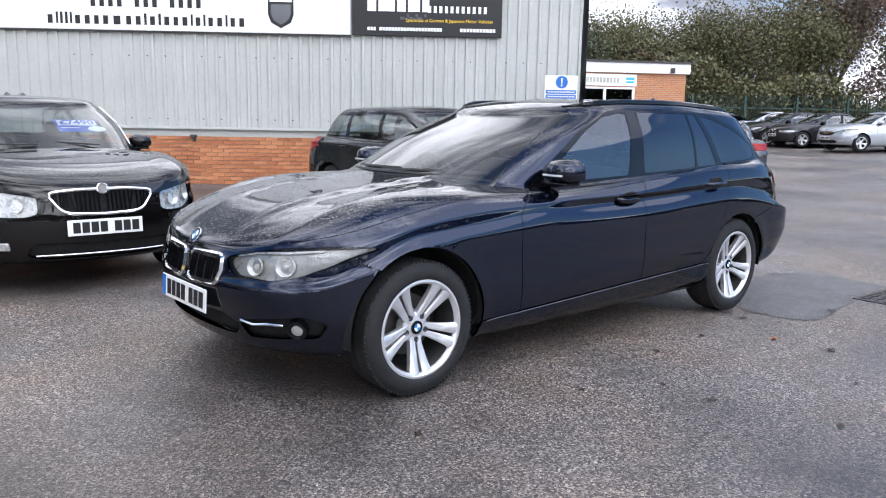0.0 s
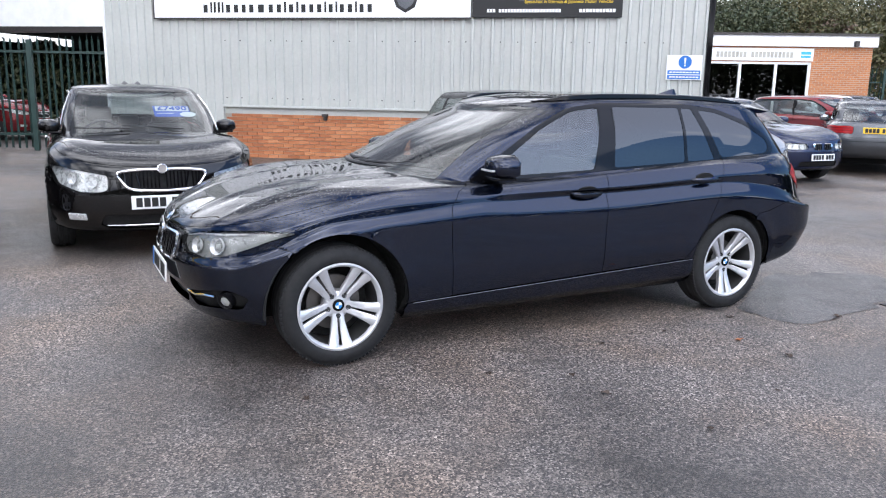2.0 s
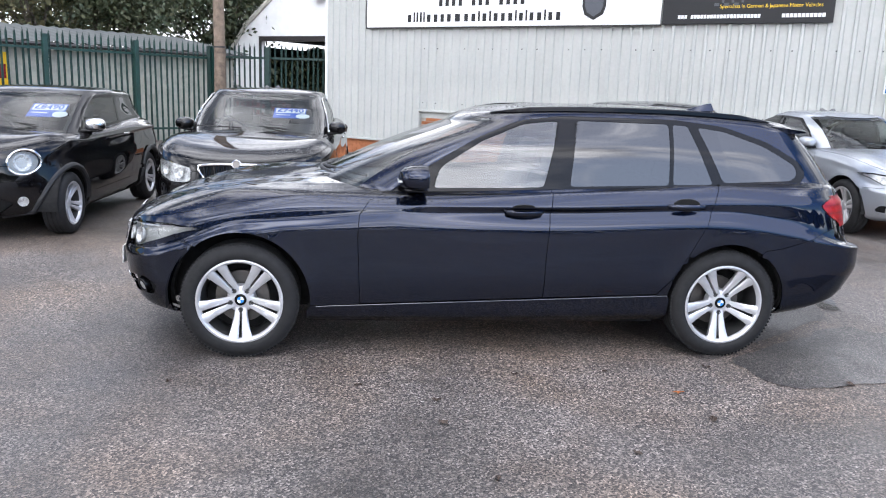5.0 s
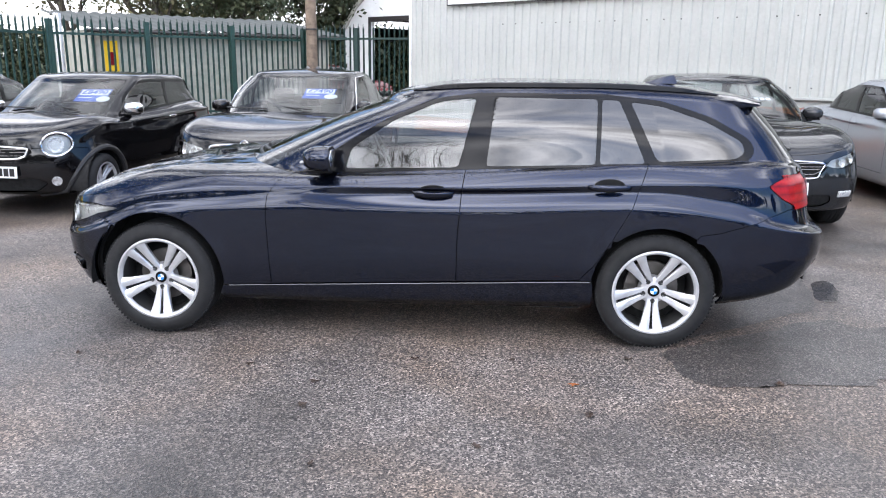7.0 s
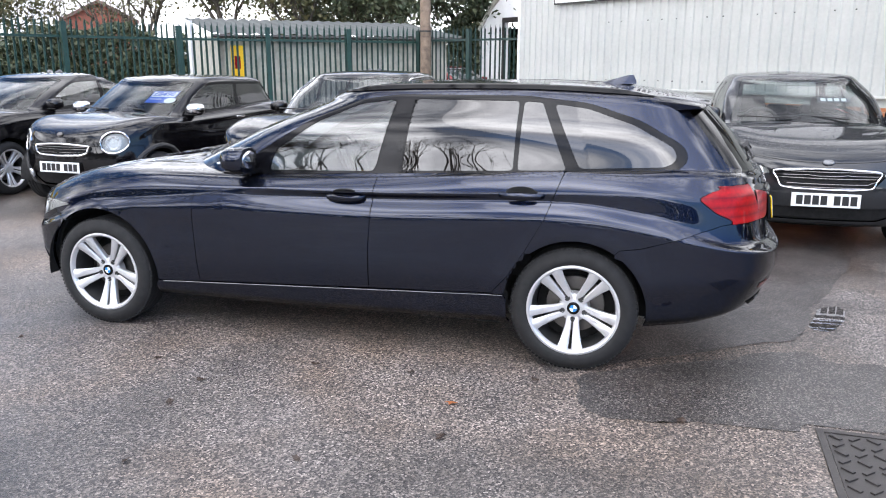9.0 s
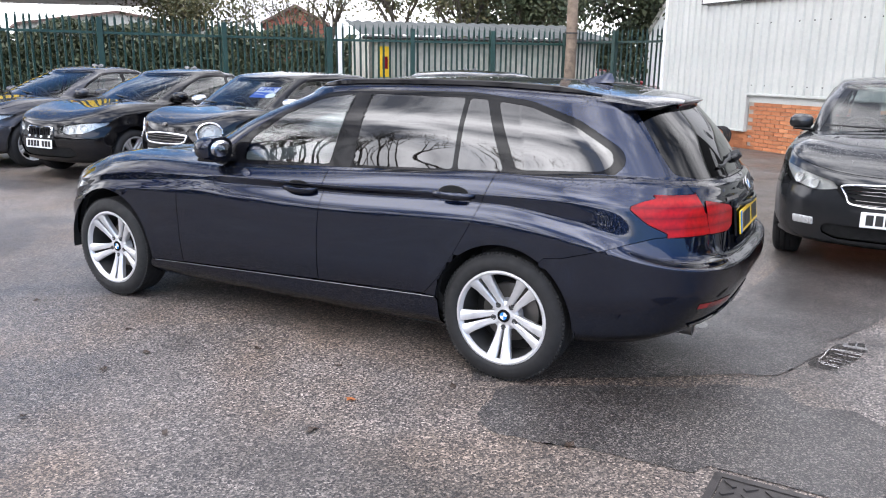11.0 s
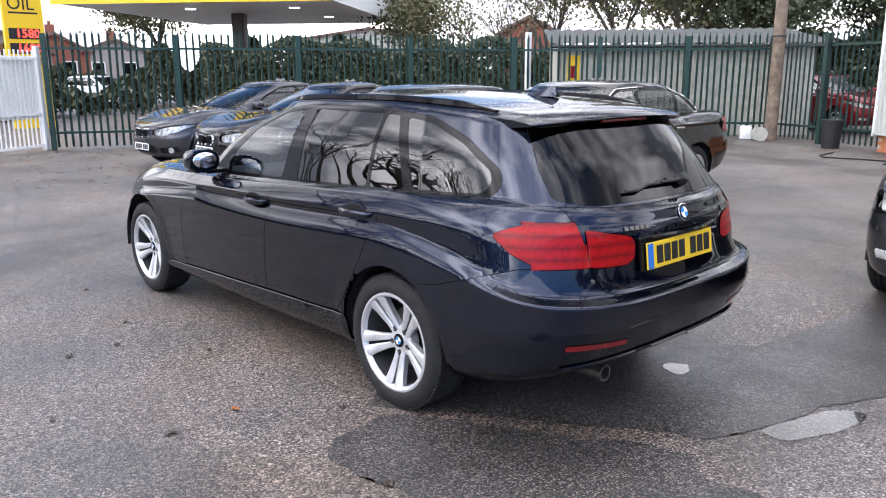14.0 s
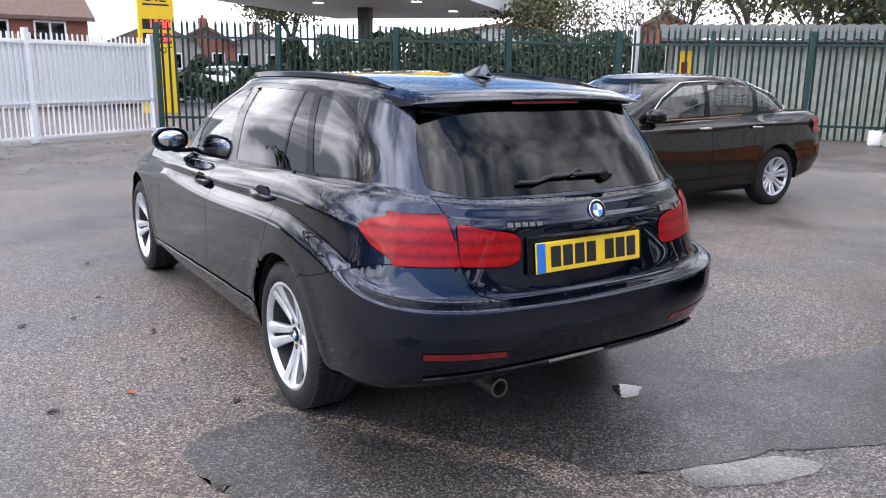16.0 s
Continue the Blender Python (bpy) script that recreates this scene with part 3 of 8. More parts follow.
        if np.einsum("ij,ij->", np.cross(b - a, cc - a), ns[tri[:, 0]]) < 0:
            fs = [f[::-1] for f in fs]
        return mesh_from(name, vs, fs, mat, True, ns)

    def on_side(self, x, z, lift=0.0, lo=0, hi=99):
        """The place on the near side at x and z."""
        j0, j1 = self.row[lo], self.row[min(hi, len(self.row) - 1)]
        q = self.p[:, j0:j1 + 1]
        d = (q[..., 0] - x) ** 2 + (q[..., 2] - z) ** 2 + np.where(q[..., 1] > -0.3, 1, 0)
        i, j = np.unravel_index(np.argmin(d), d.shape)
        n = self.n[i, j0 + j]
        v = q[i, j]
        dx, dz = x - v[0], z - v[2]
        ny = n[1] if abs(n[1]) > 0.2 else -0.2
        return np.array([x, v[1] - (n[0] * dx + n[2] * dz) / ny, z]) + n * lift, n

    def on_end(self, y, z, rear, lift=0.0):
        """The place on the nose or tail at y and z."""
        q = self.p
        d = (q[..., 1] + abs(y)) ** 2 + (q[..., 2] - z) ** 2 + np.where((q[..., 0] > 0) != rear, 1, 0) + np.where(np.abs(self.n[..., 0]) < 0.3, 0.02, 0)
        i, j = np.unravel_index(np.argmin(d), d.shape)
        n = self.n[i, j].copy()
        v = q[i, j].copy() + n * lift
        if y > 0:
            v[1], n[1] = -v[1], -n[1]
        return v, n


def body_levels(s):
    """The stacked lines of a body from its sizes. Lengths run from the nose (negative) to the tail."""
    f, r, w = s["front"], s["rear"], s["half"]
    xa, xb = s["xa"], s["xb"]
    ff, rr = s["nose_round"], s["tail_round"]
    lo, rlo = s.get("low", 0.0), s.get("rear_low", 0.0)
    cow, wst, rfe, bl = s["cowl"], s["screen_top"], s["roof_end"], s["glass_end"]
    top, tw, deck = s["roof"], s["top_half"], s["deck"]
    hood = s["hood"]          # (x, z) of the hood's middle
    edge = s["hood_edge"]     # (x, z) of its side edge
    belt = s["belt"]          # (x, z) of the window line
    crease = s["crease"]
    out = []

    def lv(x, wid, rnd, z, sag=None):
        out.append({"x": x, "w": wid, "round": rnd, "z": z, "sag": sag})

    low = (*ff, *rr)
    mid = (xa + xb) / 2
    lv((f + 0.21, xa, xb, r - 0.22), (w - .105, w - .105, w - .105), low, [(f, .22 + lo), (xa, .20), (xb, .22), (r, .33 + rlo)])
    lv((f + 0.095, xa, xb, r - 0.11), (w - .045, w - .045, w - .045), low, [(f, .25 + lo), (xa, .245), (xb, .27), (r, .38 + rlo)])
    lv((f + 0.05, xa, xb, r - 0.05), (w - .018, w - .02, w - .018), low, [(f, .33 + lo), (xa, .335), (xb, .37), (r, .46 + rlo)])
    lv((f + 0.018, xa, xb, r - 0.004), (w - .004, w, w - .002), low, [(f, .42 + lo), (xa, .49), (xb, .50), (r, .57 + rlo)])
    if s.get("ledge"):
        # the flank swells out again close under the crease
        lv((f + 0.008, xa, xb, r - .006), (w - .005, w - .007, w - .001), low, [(f, .52 + lo), (f + .25, .54 + lo), (-1.75, .60), (-1.35, .71), (xa, .735), (.4, .752), (xb, .775), (1.9, .71), (r, .638)])
    else:
        lv((f + 0.008, xa, xb, r - 0.014), (w - .006, w - .003, w - .004), low, [(f, .52 + lo), (f + .25, .54 + lo), (xa - .7, .65), (xb, .66), (r, .72)])
    lv((f + 0.022, xa, xb, r - (0.05 if not s.get("ledge") else .062)), ((w - .026, w - .040, w - .034) if not s.get("ledge") else (w - .027, w - .049, w - .040)), low if not s.get("ledge") else (*ff, 6.8, 2.7), [(f, s["nose"] - .12), (f + .28, s["nose"] - .10)] + [(x, z - (.05 if i < 2 else .034)) for i, (x, z) in enumerate(crease)][:None if not s.get("ledge") else -1] + ([(1.75, .84), (2.15, .70), (r, .672)] if s.get("ledge") else []))
    lv((f + 0.035, xa, xb, r - (0.066 if not s.get("ledge") else .072)), (w - .034, w - .029, w - (.026 if not s.get("ledge") else .040)), low if not s.get("ledge") else (*ff, 4.5, 2.3), [(f, s["nose"] - .055), (f + .28, s["nose"] - .025)] + crease)
    lv((f + 0.055, xa, xb, min(r - 0.085, deck[-1][0] + 0.02)), (w - .085, w - .082, w - .075), low if not s.get("ledge") else (*ff, 4.5, 2.3), edge + [(xb, belt[-2][1] - .045), *[(x, z - .05) for x, z in deck]])
    hl = [(f + 0.35, xa, xb, deck[-1][0] - .03 if s["saloon"] else r - 0.10)]
    lv(hl[0], (w - .115, w - .108, w - .11), (3.2, 2.4, *((4, 2.4) if s["saloon"] else (4.6, 2.35) if s.get("ledge") else rr)), hood[1:-1] + [(xa, belt[0][1] - .008), (mid, belt[1][1] - .02), (xb, belt[-2][1] - .02), *[(x, z - .012) for x, z in deck]])
    lv((cow, s.get("ga", xa), s.get("gb", xb + .1), bl), (w - .155, w - .135, w - .165), (2.0, 2.2, *s["glass_round"]), [hood[-1]] + belt)
    h0 = belt[1][1]
    zs = s.get("shoulder", 0.5)
    gx = (s.get('gb', xb + .1) + s['tb']) / 2 - .02
    lv((cow + (wst - cow) * .52, xa + .38, gx + .02, bl + (rfe - bl) * s.get("rake", .47)), (w - .205, w - .185, w - .215), (2.0, 2.2, *s["glass_round"]), [(cow, h0 + (top - h0) * .42), (mid, h0 + (top - h0) * zs), (bl, h0 + (top - h0) * s.get("rear_mid", zs))])
    tt = s["top_line"]        # window top along x
    lv((wst - .06, s["ta"], s["tb"], rfe + .05), (tw + .045, tw + .055, tw + .035), (2.1, 2.1, *s["roof_round"]), [(x, z - .065) for x, z in tt])
    lv((wst, s["ta"] + .03, s["tb"] - .02, rfe), (tw, tw + .012, tw - .01), (2.1, 2.1, *s["roof_round"]), [(x, z - .028) for x, z in tt])
    lv((wst + .18, s["ta"] + .12, s["tb"] - .1, rfe - .18), (tw * .55, tw * .55, tw * .53), (2.2, 2.2, 2.4, 2.4), tt)
    lv((wst + .4, s["ta"] + .35, s["tb"] - .35, rfe - .4), (0, 0, 0), (2, 2, 2, 2), [(x, z + .012) for x, z in tt])
    return out


ESTATE = dict(
    front=-2.185, rear=2.435, half=.905, xa=-.55, xb=1.35, nose_round=(7.5, 2.1), tail_round=(7.2, 2.85),
    nose=.70, cowl=-1.02, screen_top=-.14, roof_end=1.99, glass_end=2.30, roof=1.44, top_half=.575, saloon=False,
    crease=[(-1.4, .815), (-1.0, .855), (-.55, .872), (.4, .885), (1.35, .915), (2.4, .925)],
    deck=[(1.9, 1.035), (2.33, 1.0)],
    hood=[(-2.12, .715), (-1.98, .80), (-1.75, .872), (-1.4, .935), (-1.02, .985)],
    hood_edge=[(-2.13, .705), (-1.95, .755), (-1.75, .795), (-1.4, .872), (-1.0, .922), (-.55, .925)],
    belt=[(-.55, .942), (.36, .975), (1.38, 1.015), (1.9, 1.045), (2.3, 1.01)],
    glass_round=(5, 2.4), roof_round=(6, 2.6), ta=.25, tb=1.35, rear_mid=.47, rake=.44,
    top_line=[(-.2, 1.385), (.1, 1.422), (.5, 1.443), (1.0, 1.447), (1.6, 1.425), (2.0, 1.385)],
    hubs=(-1.405, 1.405), tyre=.325, rim=.232, ledge=True,
)


# ---- wheels ----
def wheel_meshes(tyre_r, rim_r, width, style, detail=1.0, dish=.030):
    """Meshes of a wheel whose outer face looks to -y, centred on its hub."""
    n = max(20, round(64 * detail))
    h = width / 2
    prof = [(rim_r - .004, -h + .018), (rim_r + .012, -h + .002), (rim_r + .03, -h - .004), (tyre_r - .035, -h + .001), (tyre_r - .012, -h + .016), (tyre_r - .002, -h + .034)]
    for k in range(4):
        a = -h + .045 + k * (width - .09) / 3
        prof += [(tyre_r, a - .012), (tyre_r, a + .012), (tyre_r - .008, a + .014), (tyre_r - .008, a + .020)] if k < 3 else [(tyre_r, a - .012), (tyre_r, a + .005)]
    prof += [(tyre_r - .012, h - .016), (rim_r + .03, h), (rim_r, h - .02)]
    out = {}
    bm = lathe(prof, n)
    # shoulder blocks
    if detail > .8:
        for i in range(90):
            m = Matrix.Rotation(2 * math.pi * i / 90, 4, "Y")
            box(bm, -.0062, .0062, -h + .020, -h + .05, tyre_r - .012, tyre_r + .0005, m=m)
    out["tyre"] = (bm, M_RUBBER)
    out["rim"] = (lathe([(rim_r - .002, -h + .03), (rim_r + .006, -h + .012), (rim_r + .006, -h + .006), (rim_r - .004, -h + .004), (rim_r - .014, -h + .012), (rim_r - .018, -h + .028)], n), M_ALLOY)
    out["barrel"] = (lathe([(rim_r - .018, -h + .028), (rim_r - .03, h * .3), (rim_r - .02, h - .02)], n), M_BARREL)
    disc = lathe([(.055, h * .2), (.150 * rim_r / .232, h * .2), (.150 * rim_r / .232, h * .2 + .024), (.055, h * .2 + .024)], 40)
    out["brake_disc"] = (disc, M_DISC)
    back = lathe([(.0, h * .5), (rim_r - .03, h * .5)], 32)
    out["dust_shield"] = (back, M_GAP)
    spokes = []
    arms, twin = {"star": (5, True), "multi": (9, False), "v": (7, True), "five": (5, False)}[style]
    for i in range(arms):
        m = Matrix.Rotation(2 * math.pi * i / arms + math.pi / 2, 4, "Y")
        bm = bmesh.new()
        for sgn in ((-1, 1) if twin else (0,)):
            # each arm: a bar that widens to the rim, its face sloped back towards the slot
            rows = []
            for r, c, wd, y in ((.045, .018, .0155, -h + .030 + dish), (.085, .020, .0155, -h + .026 + dish * .85), (.130, .025, .0195, -h + .022 + dish * .55), (.175, .031, .0235, -h + .018 + dish * .25), (rim_r - .012, .040, .0305, -h + .012)):
                k = rim_r / .232
                c, wd = c * k * sgn * (1 if twin else 0), wd * k * (1.0 if twin else 1.25 if style == "multi" else 1.9)
                rows.append([(r, y + .003, c - wd), (r, y - .004, c - wd * .62), (r, y - .004, c + wd * .62), (r, y + .003, c + wd), (r, y + .034, c + wd * .8), (r, y + .034, c - wd * .8)])
            vs = [[bm.verts.new(p) for p in row] for row in rows]
            for a, b in zip(vs, vs[1:]):
                for q in range(6):
                    bm.faces.new((a[q], a[(q + 1) % 6], b[(q + 1) % 6], b[q]))
            bm.faces.new(vs[0])
            bm.faces.new(vs[-1][::-1])
        bmesh.ops.recalc_face_normals(bm, faces=bm.faces)
        bmesh.ops.transform(bm, matrix=m, verts=bm.verts)
        spokes.append(bm)
    out["spokes"] = (spokes, M_ALLOY)
    out["hub"] = (lathe([(.0, -h + .022 + dish), (.034, -h + .022 + dish), (.036, -h + .025 + dish), (.062, -h + .027 + dish), (.074, -h + .036 + dish), (.082, -h + .075 + dish), (0, -h + .08 + dish)], 32), M_ALLOY)
    return out, h


def roundel(name, r, parent, m, thick=.004):
    """A round badge: dark ring, bright rims, four quarters."""
    base = part(name, lathe([(0, 0), (r, 0), (r, -thick * .7), (r * .96, -thick), (0, -thick)], 28), M_CHROME, parent, "round enamel badge with a bright rim", smooth=True, at=m)
    part("badge_ring", lathe([(r * .62, -thick), (r * .92, -thick), (r * .90, -thick - .0012), (r * .64, -thick - .0012)], 28), M_TRIM, base)
    for q in range(4):
        bm = bmesh.new()
        c = bm.verts.new((0, -thick - .0012, 0))
        ring = [bm.verts.new((r * .6 * math.cos(a), -thick - .0012, r * .6 * math.sin(a))) for a in [(q + k / 6) * math.pi / 2 for k in range(7)]]
        for a, b in zip(ring, ring[1:]):
            bm.faces.new((c, a, b))
        part("badge_quarter", bm, M_BADGEBLUE if q in (1, 3) else M_WHITE, base)
    return base


def add_wheels(car, hubs, half, tyre_r, rim_r, width, style, detail, badge, steer=0.0):
    made, h = wheel_meshes(tyre_r, rim_r, width, style, detail)
    first = None
    k = 0
    meshes = {}
    for x in hubs:
        for side in (-1, 1):
            m = pose(x, side * (half - h), tyre_r, 0, 0 if k == 0 else (37 * k) % 72, 0 if side < 0 else 180)
            w = new("wheel")
            w.parent, w.matrix_basis = car, m
            for nm, (bm, mat) in made.items():
                if nm == "spokes":
                    for i, b in enumerate(bm):
                        if (nm, i) not in meshes:
                            meshes[nm, i] = part("spoke", b, mat, w, smooth=True).data
                        else:
                            part("spoke", meshes[nm, i], mat, w)
                elif nm not in meshes:
                    meshes[nm] = part(nm, bm, mat, w, smooth=True).data
                else:
                    part(nm, meshes[nm], mat, w)
            if detail > .8:
                for b in range(5):
                    a = 2 * math.pi * (b + .5) / 5 + math.pi / 2
                    key = "bolt"
                    at = Matrix.Translation((.060 * math.cos(a), -h + .0265 + .030, .060 * math.sin(a)))
                    if key not in meshes:
                        meshes[key] = part("wheel_bolt", lathe([(0, -.002), (.009, -.002), (.0095, -.0045), (.0140, -.0045), (.0145, 0), (.0145, .02)], 12), M_BARREL, w, at=at).data
                    else:
                        part("wheel_bolt", meshes[key], None, w, at=at)
            if badge:
                # a cap flush in the hub
                cap = part("hub_cap", lathe([(0, 0), (.033, 0), (.033, -.004), (.029, -.006), (0, -.006)], 24), M_TRIM, w, smooth=True, at=Matrix.Translation((0, -h + .0515, 0)))
                bm = bmesh.new()
                for q in (1, 3):
                    c = bm.verts.new((0, -.0068, 0))
                    ring = [bm.verts.new((.019 * math.cos(a), -.0068, .019 * math.sin(a))) for a in [(q + z / 5) * math.pi / 2 for z in range(6)]]
                    for a, b in zip(ring, ring[1:]):
                        bm.faces.new((c, a, b))
                for q in (0, 2):
                    c = bm.verts.new((0, -.0068, 0))
                    ring = [bm.verts.new((.019 * math.cos(a), -.0068, .019 * math.sin(a))) for a in [(q + z / 5) * math.pi / 2 for z in range(6)]]
                    for a, b in zip(ring, ring[1:]):
                        bm.faces.new((c, a, b))
                me = bpy.data.meshes.new("cap_badge")
                bmesh.ops.recalc_face_normals(bm, faces=bm.faces)
                bm.to_mesh(me)
                bm.free()
                me.materials.append(M_BADGEBLUE)
                me.materials.append(M_WHITE)
                for i, f in enumerate(me.polygons):
                    f.material_index = 0 if i < 10 else 1
                o = new("cap_badge", me)
                o.parent, o.matrix_basis = w, Matrix.Translation((0, -h + .0515, 0))
            k += 1


def bar_plate(car, name, m, yellow, bars=True, label="", wide=.52, tall=.112, band=True):
    """A number plate; its characters are plain bars."""
    bm = bmesh.new()
    box(bm, -wide / 2, wide / 2, -.008, 0, -tall / 2, tall / 2, bevel=.003)
    p = part(name, bm, M_PLATEY if yellow else M_PLATEW, car, label or ("yellow number plate" if yellow else "white number plate"), at=m)
    if band:
        part("plate_band", boxes((-wide / 2 + .003, -wide / 2 + .042, -.0095, -.007, -tall / 2 + .003, tall / 2 - .003)), M_EUBLUE, p, "blue band")
    x = -wide / 2 + (.062 if band else .03)
    step = (wide / 2 - .02 - x) / 7.6
    for i in range(7):
        part("plate_bar", boxes((x + .006, x + step - .006, -.010, -.007, -tall * .34, tall * .34)), M_BLACK, p)
        x += step * (1.6 if i == 3 else 1)
    return p


def facing(p, n, up=(0, 0, 1)):
    """A pose whose -y looks along n, its z near up."""
    y = -Vector(n).normalized()
    x = Vector(y).cross(Vector(up)).normalized()
    z = x.cross(y)
    m = Matrix((x, y, z)).transposed().to_4x4()
    m.translation = Vector(p)
    return m


# ---- the estate car in the middle ----
def arch_liner(shell, hx, hz, r, half):
    """The dark tub over a wheel."""
    bm = bmesh.new()
    n = 28
    a0, a1 = math.radians(-6), math.radians(186)
    rings = []
    for y in (-half + .03, -half + .30):
        rings.append([bm.verts.new((hx + (r + .012) * math.cos(a0 + (a1 - a0) * i / n), y, hz + (r + .012) * math.sin(a0 + (a1 - a0) * i / n))) for i in range(n + 1)])
    for i in range(n):
        bm.faces.new((rings[0][i], rings[0][i + 1], rings[1][i + 1], rings[1][i]))
    bm.faces.new(rings[1])
    return bm


def mirror_meshes(big=1.0):
    """A door mirror on the near side at the origin: housing, foot and glass."""
    bm = bmesh.new()
    rows = []
    for y, sx, z0, z1 in [(-.012, .020, .045, .105), (-.030, .042, .022, .128), (-.075, .056, .012, .142), (-.130, .056, .012, .143), (-.175, .048, .018, .134), (-.200, .034, .032, .112), (-.208, .014, .052, .090)]:
        ring = []
        for i in range(16):
            a = 2 * math.pi * i / 16
            x = sx * math.copysign(abs(math.cos(a)) ** .8, math.cos(a))
            z = math.copysign(abs(math.sin(a)) ** .62, math.sin(a))
            x = min(x, .026) if x > 0 else x * 2.3
            ring.append(bm.verts.new((x * big, y * big, ((z0 + z1) / 2 + z * (z1 - z0) / 2) * big)))
        rows.append(ring)
    for a, b in zip(rows, rows[1:]):
        for i in range(16):
            bm.faces.new((a[i], a[(i + 1) % 16], b[(i + 1) % 16], b[i]))
    bm.faces.new(rows[0])
    bm.faces.new(rows[-1][::-1])
    bmesh.ops.recalc_face_normals(bm, faces=bm.faces)
    return bm


def add_mirrors(car, x, y, z, paint, big=1.0, chrome=False, lamp=True):
    for side in (-1, 1):
        root = new("door_mirror")
        root.parent, root.matrix_basis = car, pose(x, side * y, z) @ Matrix.Diagonal((1, -side, 1, 1))
        bm = mirror_meshes(big)
        part("housing", bm, M_CHROME if chrome else paint, root, "chrome mirror cap" if chrome else "", smooth=True)
        part("foot", boxes((-.07, .025, -.10 * big, .03, -.005, .022), bevel=.008), M_TRIM, root)
        part("lower_shell", boxes((-.095 * big, .024 * big, -.170 * big, -.03, .006, .024 * big), bevel=.007), M_TRIM, root)
        part("mirror_glass", lathe([(0, .003), (.96, .003), (1, 0), (1, -.008)], 28, "X"), M_CHROME, root, smooth=True, at=pose(.0275 * big, -.108 * big, .078 * big) @ Matrix.Diagonal((1, .074 * big, .046 * big, 1)))
        if lamp:
            part("side_repeater", boxes((-.132 * big, -.06 * big, -.165 * big, -.05, .058, .068), bevel=.002), M_LAMPIN, root, "clear strip lamp")


def add_cabin(car, x0, x1, half, floor_z, belt_z, rows, right_hand=True, seat=None):
    """Seats, dashboard and wheel, seen through the glass."""
    seat = seat or M_SEAT
    for x in rows:
        for y in ((-.36, .36) if x < .6 else (-.38, .0, .38)):
            s = new("cabin_seat")
            s.parent, s.matrix_basis = car, pose(x, y * half / .905, floor_z)
            part("backrest", boxes((.12, .26, -.24, .24, .28, .86 if x < .6 else .78), bevel=.05, m=pose(0, 0, 0, 0, 12, 0)), seat, s, smooth=True)
            part("cushion", boxes((-.28, .22, -.24, .24, .18, .34), bevel=.05), seat, s, smooth=True)
            part("headrest", boxes((.15, .25, -.13, .13, .88, 1.05) if x < .6 else (.15, .24, -.12, .12, .8, .92), bevel=.04, m=pose(0, 0, 0, 0, 12, 0)), seat, s, smooth=True)
    part("dashboard", boxes((x0 + .12, x0 + .62, -half * .78, half * .78, belt_z - .38, belt_z - .03), bevel=.05), M_PLASTIC, car, smooth=True)
    bm = bmesh.new()
    n = 24
    pts = [(.19 * math.cos(2 * math.pi * i / n), .19 * math.sin(2 * math.pi * i / n)) for i in range(n + 1)]
    m = pose(x0 + .72, .36 * half / .905 * (1 if right_hand else -1), belt_z - .05, 0, 65, 0)
    bm = tube([(p[0], p[1], 0) for p in pts], .016, 8)
    box(bm, -.17, .17, -.03, .03, -.02, .01)
    part("steering_wheel", bm, M_PLASTIC, car, smooth=True, at=m)


def kidney(car, side, shell, z0, z1, y0, y1, slats=9, lift=.012):
    """One half of the twin grille: chrome surround, dark back, upright slats."""
    g = new("grille")
    g.parent = car
    ys = [y0, y1]
    poly = rounded([(y0, z0 + .02), (y0 + .01, z1), (y1 - .015, z1 + .006), (y1, z1 - .03), (y1 - .025, z0), (y0 + .04, z0 - .008)], .035, 5)

    def on(y, z, lift):
        v, n = shell.on_end(-y, z, False, lift)
        return (v[0], v[1] * side * -1 if side > 0 else v[1], v[2])

    ring_o = poly
    cy, cz = (y0 + y1) / 2, (z0 + z1) / 2
    bm = bmesh.new()
    loops = []
    for grow, lf in ((1.10, -.004), (1.09, lift), (1.0, lift + .006), (.93, lift), (.92, -.02)):
        loops.append([bm.verts.new(on(cy + (y - cy) * grow, cz + (z - cz) * (1 + (grow - 1) * 1.25), lf)) for y, z in poly])
    for a, b in zip(loops, loops[1:]):
        for i in range(len(poly)):
            j = (i + 1) % len(poly)
            bm.faces.new((a[i], a[j], b[j], b[i]))
    bmesh.ops.recalc_face_normals(bm, faces=bm.faces)
    part("surround", bm, M_CHROME, g, "chrome surround", smooth=True)
    bm = bmesh.new()
    bm.faces.new([bm.verts.new(on(cy + (y - cy) * .95, cz + (z - cz) * .95, .003)) for y, z in poly])
    part("backing", bm, M_GAP, g)
    for k in range(slats):
        y = y0 + .022 + (y1 - y0 - .044) * k / (slats - 1)
        a, b = Vector(on(y, z0 + .014, lift)), Vector(on(y, z1 - .014, lift))
        bm = bmesh.new()
        w = .0055
        vs = [bm.verts.new(q + Vector((dx, dy, 0))) for q in (a, b) for dx, dy in ((.02, -w), (.02, w), (-.004, w), (-.004, -w))]
        for i in range(4):
            bm.faces.new((vs[i], vs[(i + 1) % 4], vs[4 + (i + 1) % 4], vs[4 + i]))
        bm.faces.new(vs[:4][::-1])
        bm.faces.new(vs[4:])
        part("grille_slat", bm, M_TRIM, g)
    return g


